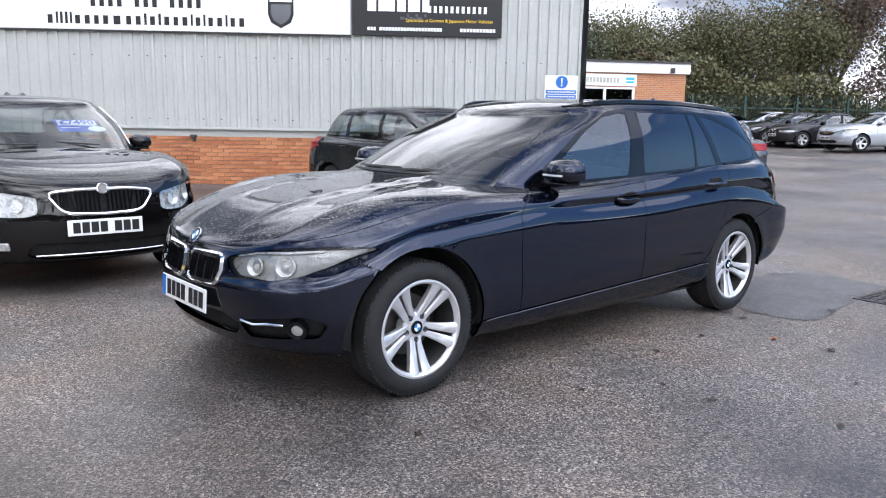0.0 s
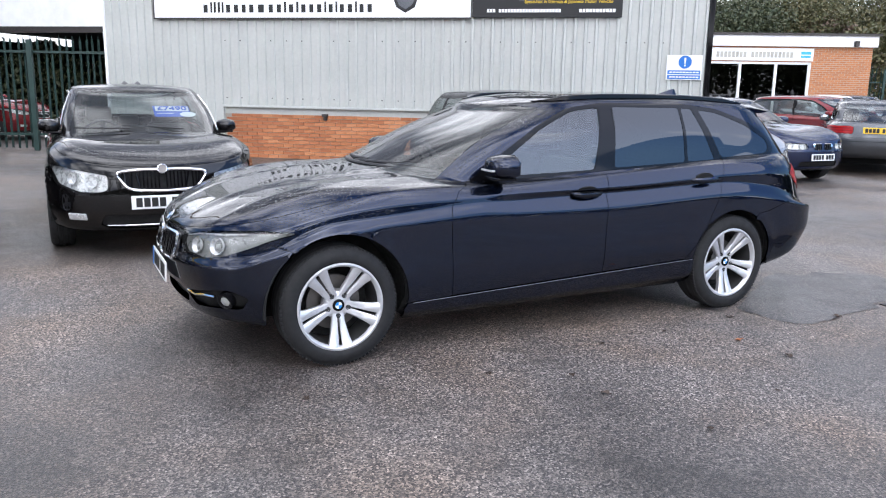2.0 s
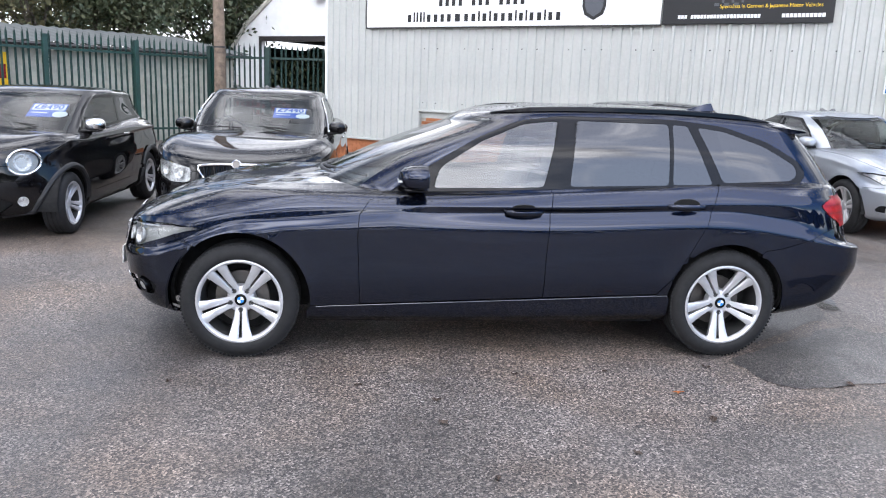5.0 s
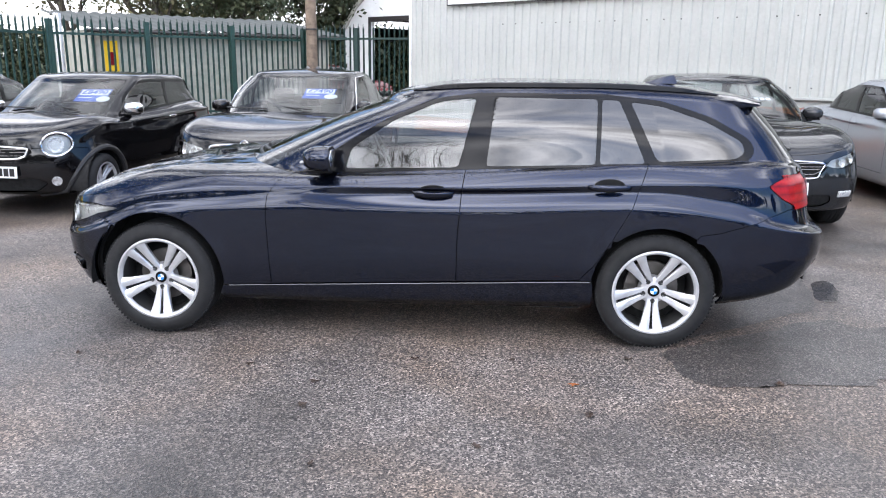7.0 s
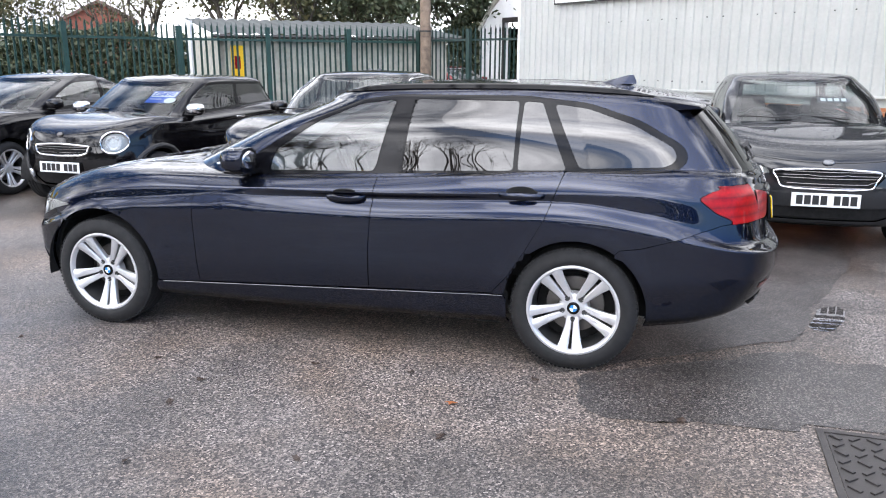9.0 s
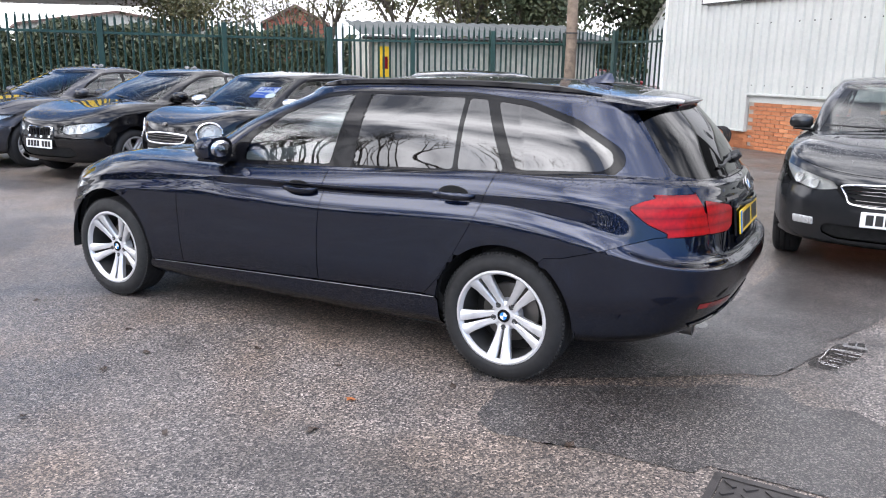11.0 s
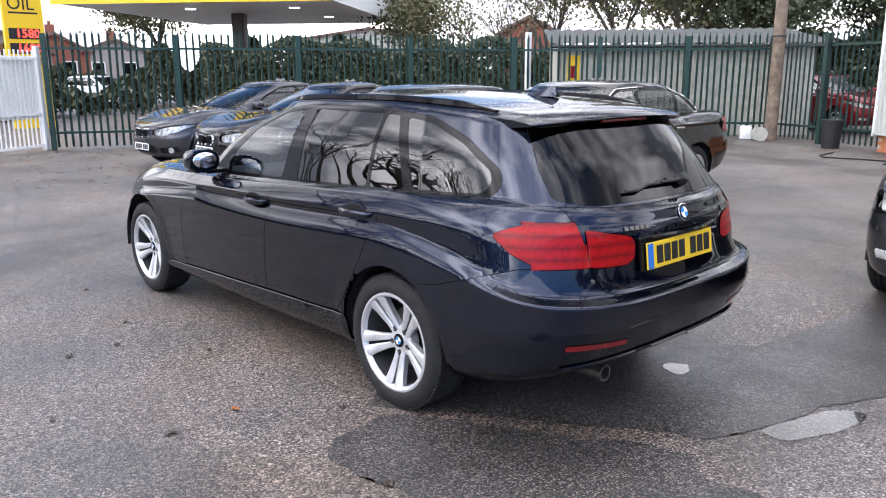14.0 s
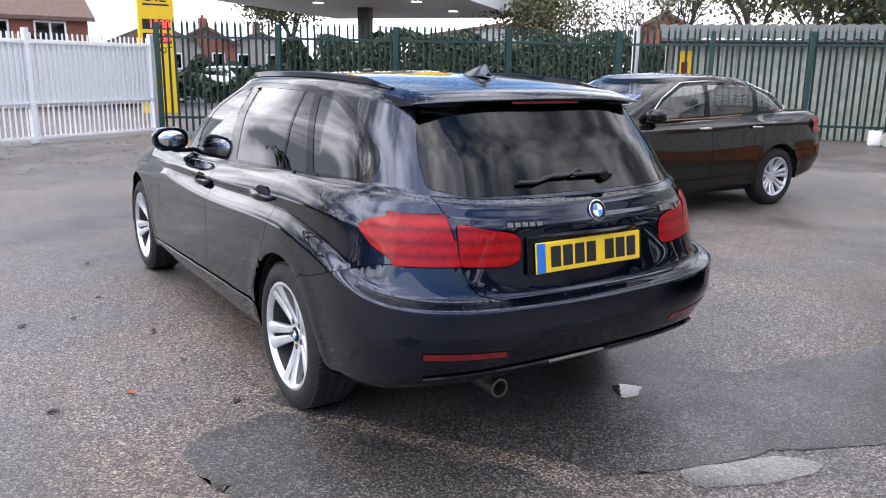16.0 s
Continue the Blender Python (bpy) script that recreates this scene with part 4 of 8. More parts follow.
def estate_car(m):
    car = thing("estate_car", "dark metallic blue estate car beaded with rain on tarmac", "car", m)
    s = ESTATE
    sh = Shell(body_levels(s), 1.0)
    zt = s["tyre"]
    sh.flare([(h, zt) for h in s["hubs"]], .385, .006)
    # openings over the wheels
    for h in s["hubs"]:
        ra = .385 if h < 0 else .362
        sh.cut("hole", "S", [(h + ra * math.cos(a), zt + .005 + ra * math.sin(a)) for a in np.linspace(0, 2 * math.pi, 60)], (0, 7), where=lambda c: c[..., 1] < -.5)
    # power-dome lines on the bonnet
    hz = sh.p[:, sh.row[7]:sh.row[9] + 1]
    x, y = hz[..., 0], -hz[..., 1]
    line = .36 + .13 * (x + 1.0) / 1.1
    fade = np.clip((x + 2.10) / .35, 0, 1) * np.clip((-.80 - x) / .2, 0, 1)
    hz[..., 2] += fade * (.010 * np.exp(-((y - line) / .035) ** 2) + .012 / (1 + np.exp((y - line) / .02)))
    line2 = .62 + .04 * (x + 1.0)
    hz[..., 2] += fade * .006 * np.exp(-((y - line2) / .03) ** 2)
    sh.fresh()
    # panels
    hood_i = int(np.argmin(np.abs(sh.p[:, sh.row[8], 0] + .70)))
    sh.label[:hood_i, sh.row[7]:sh.row[9]] = "hood"
    sh.cut("front_bumper", "S", [(-3, 0), (-1.55, 0), (-1.55, .60), (-1.74, .665), (-1.80, .70), (-3, .70)], (0, 7), only=["body"])
    sh.cut("rear_bumper", "S", [(1.60, 0), (1.60, .655), (1.72, .672), (2.1, .79), (2.25, .80), (3, .80), (3, 0)], (0, 7), only=["body"])
    sh.cut("sill", "S", [(-1.04, 0), (-1.04, .305), (1.06, .385), (1.06, 0)], (0, 5), only=["body"])
    sh.cut("front_door", "S", [(-.60, 1.1), (-.60, .945), (-.70, .90), (-.755, .82), (-.762, .70), (-.745, .320), (.302, .362), (.305, .6), (.325, .87), (.365, 1.1)], (0, 9), only=["body"])
    sh.cut("rear_door", "S", [(.365, 1.1), (.325, .87), (.305, .6), (.302, .362), (.98, .388), (1.06, .48), (1.15, .62), (1.25, .80), (1.36, 1.1)], (0, 9), only=["body"])
    # glass house
    dlo = rounded([(-.60, .93), (-.37, 1.085), (-.10, 1.245), (.16, 1.355), (.42, 1.388), (1.10, 1.388), (1.42, 1.355), (1.68, 1.275), (1.90, 1.155), (1.925, 1.09), (1.87, 1.035), (1.38, 1.008), (.36, .968)], .05, 5)
    sh.cut("window_trim", "S", dlo, (9, 13), where=lambda c: c[..., 1] < -.45)
    sh.cut("front_glass", "S", rounded([(-.34, .965), (-.30, 1.08), (-.06, 1.235), (.18, 1.335), (.395, 1.362), (.30, .985)], .03), (9, 13), where=lambda c: c[..., 1] < -.45)
    sh.cut("rear_glass", "S", rounded([(.455, .993), (.50, 1.366), (1.065, 1.362), (1.055, 1.012)], .02), (9, 13), where=lambda c: c[..., 1] < -.45)
    sh.cut("vent_glass", "S", rounded([(1.08, 1.014), (1.09, 1.36), (1.185, 1.356), (1.33, 1.022)], .015), (9, 13), where=lambda c: c[..., 1] < -.45)
    sh.cut("quarter_glass", "S", rounded([(1.395, 1.032), (1.245, 1.35), (1.42, 1.328), (1.66, 1.25), (1.855, 1.145), (1.87, 1.09), (1.82, 1.055)], .03), (9, 13), where=lambda c: c[..., 1] < -.45)
    sh.cut("windscreen", "F", [(.05, .9), (-.70, .9), (-.665, .985), (-.60, 1.17), (-.535, 1.355), (.05, 1.39)], (9, 12), where=lambda c: c[..., 0] < .3)
    sh.cut("tail_glass", "R", rounded([(.3, 1.025), (-.50, 1.025), (-.615, 1.05), (-.60, 1.16), (-.525, 1.37), (.3, 1.385)], .02), (9, 12), where=lambda c: c[..., 0] > 1.8)
    sh.cut("tailgate", "R", [(.3, 1.2), (-.65, 1.2), (-.615, 1.03), (-.60, .98), (-.57, .80), (-.555, .74), (-.52, .69), (-.44, .668), (.3, .664)], (0, 9), where=lambda c: c[..., 0] > 1.9)
    # lamps
    sh.cut("headlamp", "F", rounded([(-.345, .668), (-.345, .630), (-.40, .592), (-.58, .584), (-.70, .606), (-.785, .652), (-.862, .728), (-.80, .742), (-.60, .726), (-.45, .694)], .02), (0, 8), where=lambda c: c[..., 0] < -1.6)
    sh.cut("tail_lamp", "S", rounded([(1.975, .918), (2.04, .948), (2.11, .964), (2.20, .971), (2.45, .972), (2.45, .79), (2.17, .795), (2.06, .85)], .02), (0, 9), where=lambda c: (c[..., 1] < -.74) & (c[..., 0] > 1.8), only=["body", "rear_bumper"])
    sh.cut("tail_lamp", "R", [(-.50, .968), (-.95, .972), (-.95, .79), (-.50, .79)], (0, 9), where=lambda c: (c[..., 1] > -.745) & (c[..., 0] > 2.0), only=["body", "rear_bumper"])
    sh.cut("tail_lamp_inner", "R", rounded([(-.575, .940), (-.575, .788), (-.40, .782), (-.35, .805), (-.348, .885), (-.385, .905)], .02), (0, 9), where=lambda c: c[..., 0] > 2.0)
    # openings in the bumpers
    sh.cut("lower_intake", "F", rounded([(.3, .405), (-.33, .405), (-.42, .36), (-.36, .305), (.3, .305)], .02), (0, 6), where=lambda c: c[..., 0] < -1.7)
    sh.cut("side_intake", "F", rounded([(-.42, .385), (-.74, .435), (-.80, .40), (-.76, .335), (-.45, .305)], .02), (0, 6), where=lambda c: c[..., 0] < -1.6)
    sh.cut("reflector", "R", [(-.42, .485), (-.73, .505), (-.73, .475), (-.42, .455)], (0, 6), where=lambda c: c[..., 0] > 2.0)
    sh.cut("roof_skin", "S", [(-1, 0), (3, 0), (3, 2), (-1, 2)], (12, 14))
    sh.fresh()

    shell = part("body_shell", sh.panel("body_shell", "body", M_PAINT, gap=.0015), M_PAINT, car)
    for nm, mat, gap in (("hood", M_PAINT, .002), ("front_bumper", M_PAINT, .002), ("rear_bumper", M_PAINT, .002), ("tailgate", M_PAINT, .0025), ("windscreen", M_SCREEN, .0005), ("tail_glass", M_TAILGLASS, .0005)):
        part(nm, sh.panel(nm, nm, mat, gap=gap, depth=.014 if mat is M_PAINT else .004), mat, car, {"windscreen": "clear windscreen", "tail_glass": "dark tinted tailgate glass"}.get(nm, ""))
    part("roof_panel", sh.panel("roof_panel", "roof_skin", M_PAINT, gap=.001), M_PAINT, car)
    for side in ("near", "far"):
        for nm in ("front_door", "rear_door"):
            d = part(nm, sh.panel(nm, nm, M_PAINT, side, gap=.0022), M_PAINT, car)
            hx, hz = (.17, .858) if nm == "front_door" else (1.125, .905)
            v, n = sh.on_side(hx, hz, .0, 3, 9)
            sg = 1 if side == "near" else -1
            mm = Matrix.Diagonal((1, sg, 1, 1)) @ facing(v, n)
            hb = bmesh.new()
            rows = []
            for x, out_, h in ((-.118, .004, .010), (-.10, .028, .015), (-.05, .040, .018), (0, .043, .019), (.05, .040, .018), (.10, .028, .015), (.118, .004, .010)):
                rows.append([hb.verts.new((x, -out_ + .012 * (1 - abs(math.cos(a))) + (.014 if math.cos(a) > 0 else 0), h * math.sin(a))) for a in np.linspace(0, 2 * math.pi, 11)[:-1]])
            for a, b in zip(rows, rows[1:]):
                for i in range(10):
                    hb.faces.new((a[i], a[(i + 1) % 10], b[(i + 1) % 10], b[i]))
            hb.faces.new(rows[0])
            hb.faces.new(rows[-1][::-1])
            bmesh.ops.recalc_face_normals(hb, faces=hb.faces)
            part("door_handle", hb, M_PAINT, d, smooth=True, at=mm)
            # flat near-black disc paints the shade of the handle's cup
            part("handle_recess", lathe([(0, -.0005), (.04, -.001), (.058, -.0015), (.062, .004)], 28), M_GAP, d, at=mm @ Matrix.Diagonal((1.35, 1, .62, 1)) @ Matrix.Translation((0, -.001, .012)))
        part("sill_panel", sh.panel("sill_panel", "sill", M_PAINT, side, push=.006), M_PAINT, car)
        part("window_trim", sh.panel("window_trim", "window_trim", M_TRIM, side, gap=.0004, depth=.012), M_TRIM, car, "gloss black window surround")
        for nm, mat in (("front_glass", M_GLASS), ("rear_glass", M_TINT), ("vent_glass", M_TINT), ("quarter_glass", M_TINT)):
            part("side_window", sh.panel("side_window", nm, mat, side, gap=.0002, depth=.003, push=-.002), mat, car, "clear front side glass" if nm == "front_glass" else "dark privacy glass")
        part("headlamp", sh.panel("headlamp", "headlamp", M_LENS, side, depth=0), M_LENS, car, "clear headlamp with chrome reflectors")
        tl = part("tail_lamp", sh.panel("tail_lamp", "tail_lamp", M_REDLAMP, side, push=.004), M_REDLAMP, car, "red tail lamp")
        part("tail_lamp", sh.panel("tail_lamp", "tail_lamp_inner", M_REDLAMP, side, push=.004), M_REDLAMP, car, "red tail lamp on the tailgate")
        part("side_intake", sh.panel("side_intake", "side_intake", M_GAP, side, push=-.03, depth=0), M_GAP, car)
        part("rear_reflector", sh.panel("rear_reflector", "reflector", M_REDDARK, side, push=.002, depth=.004), M_REDDARK, car, "red bumper reflector")
    part("lower_intake", sh.panel("lower_intake", "lower_intake", M_GAP, push=-.03, depth=0), M_GAP, car)
    inner = ["body", "hood", "front_bumper", "rear_bumper", "sill", "front_door", "rear_door", "tailgate", "tail_lamp", "tail_lamp_inner", "reflector", "lower_intake", "side_intake"]
    part("inner_shell", sh.panel("inner_shell", inner, M_GAP, push=-.05, depth=0, gap=0), M_GAP, car)
    part("headlining", sh.panel("headlining", "roof_skin", M_LINER, push=-.03, depth=0, gap=0), M_LINER, car)
    part("underbody", boxes((-1.0, 1.0, -.80, .80, .20, .28), (-1.80, 1.78, -.52, .52, .21, .34)), M_GAP, car)
    for h in s["hubs"]:
        for sg in (1, -1):
            part("arch_liner", arch_liner(sh, h, zt, .385 if h < 0 else .362, .905), M_GAP, car, at=Matrix.Diagonal((1, sg, 1, 1)))
    add_wheels(car, s["hubs"], .892, zt, s["rim"], .225, "star", 1.0, True)
    add_mirrors(car, -.41, .775, .955, M_PAINT, 1.04)
    add_cabin(car, -1.0, 2.0, .905, .22, .96, (.05, .95))
    hero_details(car, sh)
    return car


def hero_details(car, sh):
    for side in (-1, 1):
        flip = Matrix.Diagonal((1, -side, 1, 1))
        kidney(car, side, sh, .534, .664, .026, .318, 11, .006)
        # headlamp insides
        tub = part("headlamp_tub", sh.panel("headlamp_tub", "headlamp", M_LAMPDARK, "near" if side < 0 else "far", push=-.035, depth=0), M_LAMPDARK, car)
        for y, z, r, mat in ((.50, .638, .038, M_LAMPIN), (.645, .653, .042, M_LAMPIN)):
            p, n = sh.on_end(-y, z, False, -.035)
            mm = flip @ facing(p, n)
            part("lamp_reflector", lathe([(r * .30, .03), (r * .75, .008), (r * .95, -.018), (r * 1.08, -.022), (r * 1.1, -.01)], 26), mat, tub, "chrome lamp bowl", smooth=True, at=mm)
            part("lamp_bulb", lathe([(0, -.014), (r * .28, -.010), (r * .40, .006), (r * .38, .03)], 16), M_LAMPBOWL, tub, at=mm)
        pts = [sh.on_end(-y, z, False, -.018)[0] for y, z in ((.40, .680), (.5, .698), (.65, .716), (.76, .726))]
        part("lamp_brow", tube([flip @ Vector(p) for p in pts], .005, 6), M_LAMPIN, tub)
        # fog lamp and bright blade in the bumper
        p, n = sh.on_end(-.70, .372, False, -.012)
        fog = part("fog_lamp", lathe([(0, -.004), (.03, -.008), (.038, -.014), (.046, -.012), (.05, .02)], 24), M_TRIM, car, "round fog lamp in a dark bezel", smooth=True, at=flip @ facing(p, n))
        part("fog_lens", lathe([(0, -.012), (.022, -.010), (.032, -.004), (.033, .006)], 20), M_LAMPBOWL, fog, smooth=True)
        pts = [sh.on_end(-y, z, False, .000)[0] for y, z in ((.44, .378), (.50, .382), (.58, .386), (.655, .386))]
        part("bumper_blade", tube([flip @ Vector(p) for p in pts], .008, 8), M_CHROME, car, "bright satin blade", smooth=True)
        # paler bead over the sill: draws the highlight along its upper lip
        lip = [sh.on_side(x, .303 + .0385 * (x + 1.0), .006, 0, 4)[0] for x in np.linspace(-.99, 1.04, 24)]
        part("sill_lip", tube([flip @ Vector(p) for p in lip], .0022, 6), M_STEEL, car, "thin bright lip over the sill", smooth=True)
        # roof rail
        j = sh.row[12]
        row = sh.p[:, j]
        want = np.linspace(.02, 1.74, 26)
        near = row[(row[:, 1] < -.40)]
        o = np.argsort(near[:, 0])
        ry, rz = np.interp(want, near[o, 0], near[o, 1]), np.interp(want, near[o, 0], near[o, 2])
        bm = bmesh.new()
        rings = []
        for k, x in enumerate(want):
            e = min(1, min(k, 25 - k) / 3)
            y, z = (ry[k] + .012) , rz[k] + .004
            hgt, wd = .006 + .020 * e, .011
            rings.append([bm.verts.new((x, side * abs(y) + dy, z + dz)) for dy, dz in ((-wd, 0), (-wd * .8, hgt * .8), (0, hgt), (wd * .8, hgt * .8), (wd, 0))])
        for a, b in zip(rings, rings[1:]):
            for q in range(4):
                bm.faces.new((a[q], a[q + 1], b[q + 1], b[q]))
        bm.faces.new(rings[0])
        bm.faces.new(rings[-1])
        bmesh.ops.recalc_face_normals(bm, faces=bm.faces)
        part("roof_rail", bm, M_TRIM, car, "gloss black roof rail", smooth=True)
    # bonnet roundel
    v, n = sh.on_end(0, .705, False, .004)
    roundel("bonnet_badge", .041, car, facing((-2.118, 0, .724), (-.82, 0, .57)))
    v, n = sh.on_end(0, .953, True, .004)
    roundel("tailgate_badge", .041, car, facing(v, n))
    # plates
    v, n = sh.on_end(0, .445, False, .016)
    bar_plate(car, "front_plate", facing(v, (-1, 0, .05)), False)
    v, n = sh.on_end(0, .805, True, .0)
    bar_plate(car, "rear_plate", facing((v[0] + .006, -.05, .808), (1, 0, .12)), True)
    part("plate_surround", boxes((-.285, .285, -.002, .012, -.068, .072), bevel=.004), M_TRIM, car, at=facing((v[0] - .003, -.05, .815), (1, 0, .12)))
    part("grab_strip", tube([(v[0] + .018 - .05 * (y / .3) ** 2, y, .882) for y in np.linspace(-.30, .30, 9)], .010, 6), M_TRIM, car, "dark strip over the plate", smooth=True)
    # model script as plain bright bars
    for y0, w0, k in ((-.39, .022, 5), (.37, .026, 5)):
        for i in range(k):
            v, n = sh.on_end(y0 + i * (w0 + .006), .928, True, .003)
            part("script_bar", boxes((-w0 / 2, w0 / 2, -.003, 0, -.013 if y0 > 0 else -.008, .013 if y0 > 0 else .008)), M_DISC, car, at=facing(v, n))
    # tail spoiler
    bm = bmesh.new()
    rows = []
    for y in np.linspace(-.585, .585, 25):
        k = abs(y) / .585
        dx, dz = -.075 * k ** 2.2, -.018 * k ** 2
        prof = [(1.78, 1.408), (1.90, 1.397), (2.045, 1.368), (2.055, 1.358), (2.045, 1.350), (1.95, 1.336), (1.86, 1.345)]
        if k > .97:
            prof = [(x * .98 + .03, 1.355 + (z - 1.355) * .6) for x, z in prof]
        rows.append([bm.verts.new((x + dx, y, z + dz)) for x, z in prof])
    for a, b in zip(rows, rows[1:]):
        for q in range(7):
            bm.faces.new((a[q], a[(q + 1) % 7], b[(q + 1) % 7], b[q]))
    bm.faces.new(rows[0])
    bm.faces.new(rows[-1][::-1])
    bmesh.ops.recalc_face_normals(bm, faces=bm.faces)
    sp = part("tail_spoiler", bm, M_PAINT, car, smooth=True)
    part("spoiler_underside", slab([(1.92, -.55), (1.92, .55), (1.975, .52), (2.02, 0), (1.975, -.52)], 1.328, 1.338, "Z"), M_GAP, sp)
    part("brake_light", boxes((2.012, 2.03, -.17, .17, 1.338, 1.348)), M_REDDARK, sp, "dark red high brake light")
    # antenna fin
    bm = bmesh.new()
    rows = []
    for x, h, w in ((1.42, .004, .012), (1.47, .018, .026), (1.53, .034, .030), (1.58, .048, .024), (1.612, .052, .016), (1.63, .016, .018)):
        rows.append([bm.verts.new((x, y * w, 1.438 + z * h)) for y, z in ((-1, 0), (-.55, .6), (-.12, 1), (.12, 1), (.55, .6), (1, 0))])
    for a, b in zip(rows, rows[1:]):
        for q in range(5):
            bm.faces.new((a[q], a[q + 1], b[q + 1], b[q]))
    bm.faces.new(rows[0])
    bm.faces.new(rows[-1][::-1])
    bmesh.ops.recalc_face_normals(bm, faces=bm.faces)
    part("antenna_fin", bm, M_PAINT, car, smooth=True)
    # rear wiper
    wv, wn = sh.on_end(.12, 1.075, True, .012)
    w = part("rear_wiper", lathe([(0, -.03), (.022, -.028), (.028, 0), (.028, .012)], 16), M_PLASTIC, car, smooth=True, at=facing(wv, wn))
    pts = [sh.on_end(y, 1.078 - .003 * k, True, .020)[0] for k, y in enumerate(np.linspace(.15, -.06, 5))]
    part("wiper_arm", tube(pts, .012, 6, .007), M_PLASTIC, car)
    pts = [sh.on_end(y, 1.085 - .022 * abs(k - 2) * .3, True, .016)[0] for k, y in enumerate(np.linspace(.12, -.30, 7))]
    part("wiper_blade", tube(pts, .008, 6), M_PLASTIC, car)
    # front wipers and cowl
    base = lambda y, up: (-.985 + .62 * y * y + up, y, 1.008 + .46 * up - .03 * (abs(y) / .65) ** 3)
    for y0, y1, up0, up1 in ((.54, -.10, .02, .035), (.02, -.59, .004, .055)):
        ys = np.linspace(y0, y1, 9)
        ups = np.linspace(up0, up1, 9)
        part("wiper_blade", tube([base(y, u) for y, u in zip(ys, ups)], .011, 6), M_PLASTIC, car)
    part("cowl_strip", tube([base(y, -.012) for y in np.linspace(.64, -.64, 17)], .012, 6), M_PLASTIC, car, "black plastic scuttle")
    # exhaust
    part("exhaust_pipe", lathe([(.030, -.16), (.037, -.16), (.037, -.0), (.039, .0), (.039, .01), (.031, .01), (.029, -.15)], 24, "X"), M_DISC, car, "single round exhaust tip", smooth=True, at=pose(2.20, -.325, .255))
    # lower valance and its bright line
    pts = [(sh.on_end(y, .405 - .02 * abs(y), True, .006)[0]) for y in np.linspace(-.70, .70, 23)]
    part("valance_line", tube(pts, .007, 6), M_TRIM, car)
    pts = [(sh.on_end(y, .392, True, .010)[0]) for y in np.linspace(-.22, .1, 8)]
    part("valance_blade", tube(pts, .008, 6), M_DISC, car, "bright valance blade")


hero = estate_car(pose(0, .02, 0))


# ---- the other parked cars ----
def inset(poly, d):
    """The outline drawn in by d."""
    area = sum(a[0] * b[1] - b[0] * a[1] for a, b in zip(poly, poly[1:] + poly[:1]))
    sg = 1 if area > 0 else -1
    out = []
    for i in range(len(poly)):
        a, b, c = (np.array(poly[(i + k) % len(poly)], float) for k in (-1, 0, 1))
        n1, n2 = (np.array([-(q - p)[1], (q - p)[0]]) / max(1e-9, np.linalg.norm(q - p)) for p, q in ((a, b), (b, c)))
        n = n1 + n2
        k = max(.35, np.dot(n, n1))
        out.append(tuple(b + sg * n / k * d))
    return out


def body_spec(front, rear, half, height, wheelbase, kind, belt_z=.95, hood_len=None, **over):
    """Sizes of a saloon, hatch or small car, from the estate's."""
    s = dict(ESTATE, ledge=False)
    f, r = front, rear
    hx = wheelbase / 2
    xa = over.pop("xa", -.55)
    cowl = over.pop("cowl", xa - .47)
    nose = over.pop("nose", .72)
    top = height - .012
    s.update(front=f, rear=r, half=half, hubs=(-hx, hx), nose=nose, xa=xa, cowl=cowl, roof=top)
    cz = over.pop("cowl_z", belt_z + .04)
    k = cz - nose
    span = cowl - f
    s["hood"] = [(f + .065, nose + .015), (f + .2 * span, nose + .40 * k), (f + .4 * span, nose + .66 * k), (f + .68 * span, nose + .87 * k), (cowl, cz)]
    s["hood_edge"] = [(f + .055, nose + .005), (f + .2 * span, nose + .25 * k), (f + .38 * span, nose + .45 * k), (f + .68 * span, nose + .68 * k), (cowl, belt_z - .02), (xa, belt_z - .015)]
    s["crease"] = [(f + .7, nose + .10), (xa, belt_z - .075), ((xa + s["xb"]) / 2, belt_z - .065), (1.2, belt_z - .04), (r, belt_z - .04)]
    wst = over.pop("screen_top", cowl + .86)
    s["screen_top"] = wst
    if kind == "saloon":
        re, ge = over.pop("roof_end", 1.02), over.pop("glass_end", 1.68)
        s.update(saloon=True, xb=1.05, roof_end=re, glass_end=ge, tb=.75, gb=1.15, glass_round=(2.6, 2.2), roof_round=(3, 2.2), rake=.42, rear_mid=.55)
        dz = over.pop("deck_z", belt_z + .07)
        s["deck"] = [(1.2, belt_z + .03), (ge, dz), (r - .1, dz - .015)]
        s["belt"] = [(xa, belt_z), (.36, belt_z + .03), (1.05, belt_z + .05), (ge, dz)]
    else:
        re, ge = over.pop("roof_end", r - .38), over.pop("glass_end", r - .16)
        s.update(saloon=False, xb=min(1.3, r - .85), roof_end=re, glass_end=ge, tb=min(1.0, re - .55), gb=min(1.35, ge - .55), glass_round=(4, 2.3), roof_round=(4, 2.3), rake=.45)
        s["deck"] = [(r - .5, belt_z + .05), (r - .08, belt_z + .03)]
        s["belt"] = [(xa, belt_z), (.36, belt_z + .025), (s["xb"], belt_z + .045), (ge, belt_z + .04)]
    s["ta"] = wst + .40
    s["tb"] = max(s["tb"], s["ta"] + .2)
    s["top_line"] = [(wst - .1, top - .055), (wst + .25, top - .012), (wst + .7, top), (re - .35, top - .02), (re, top - .06)]
    s.update(over)
    return s


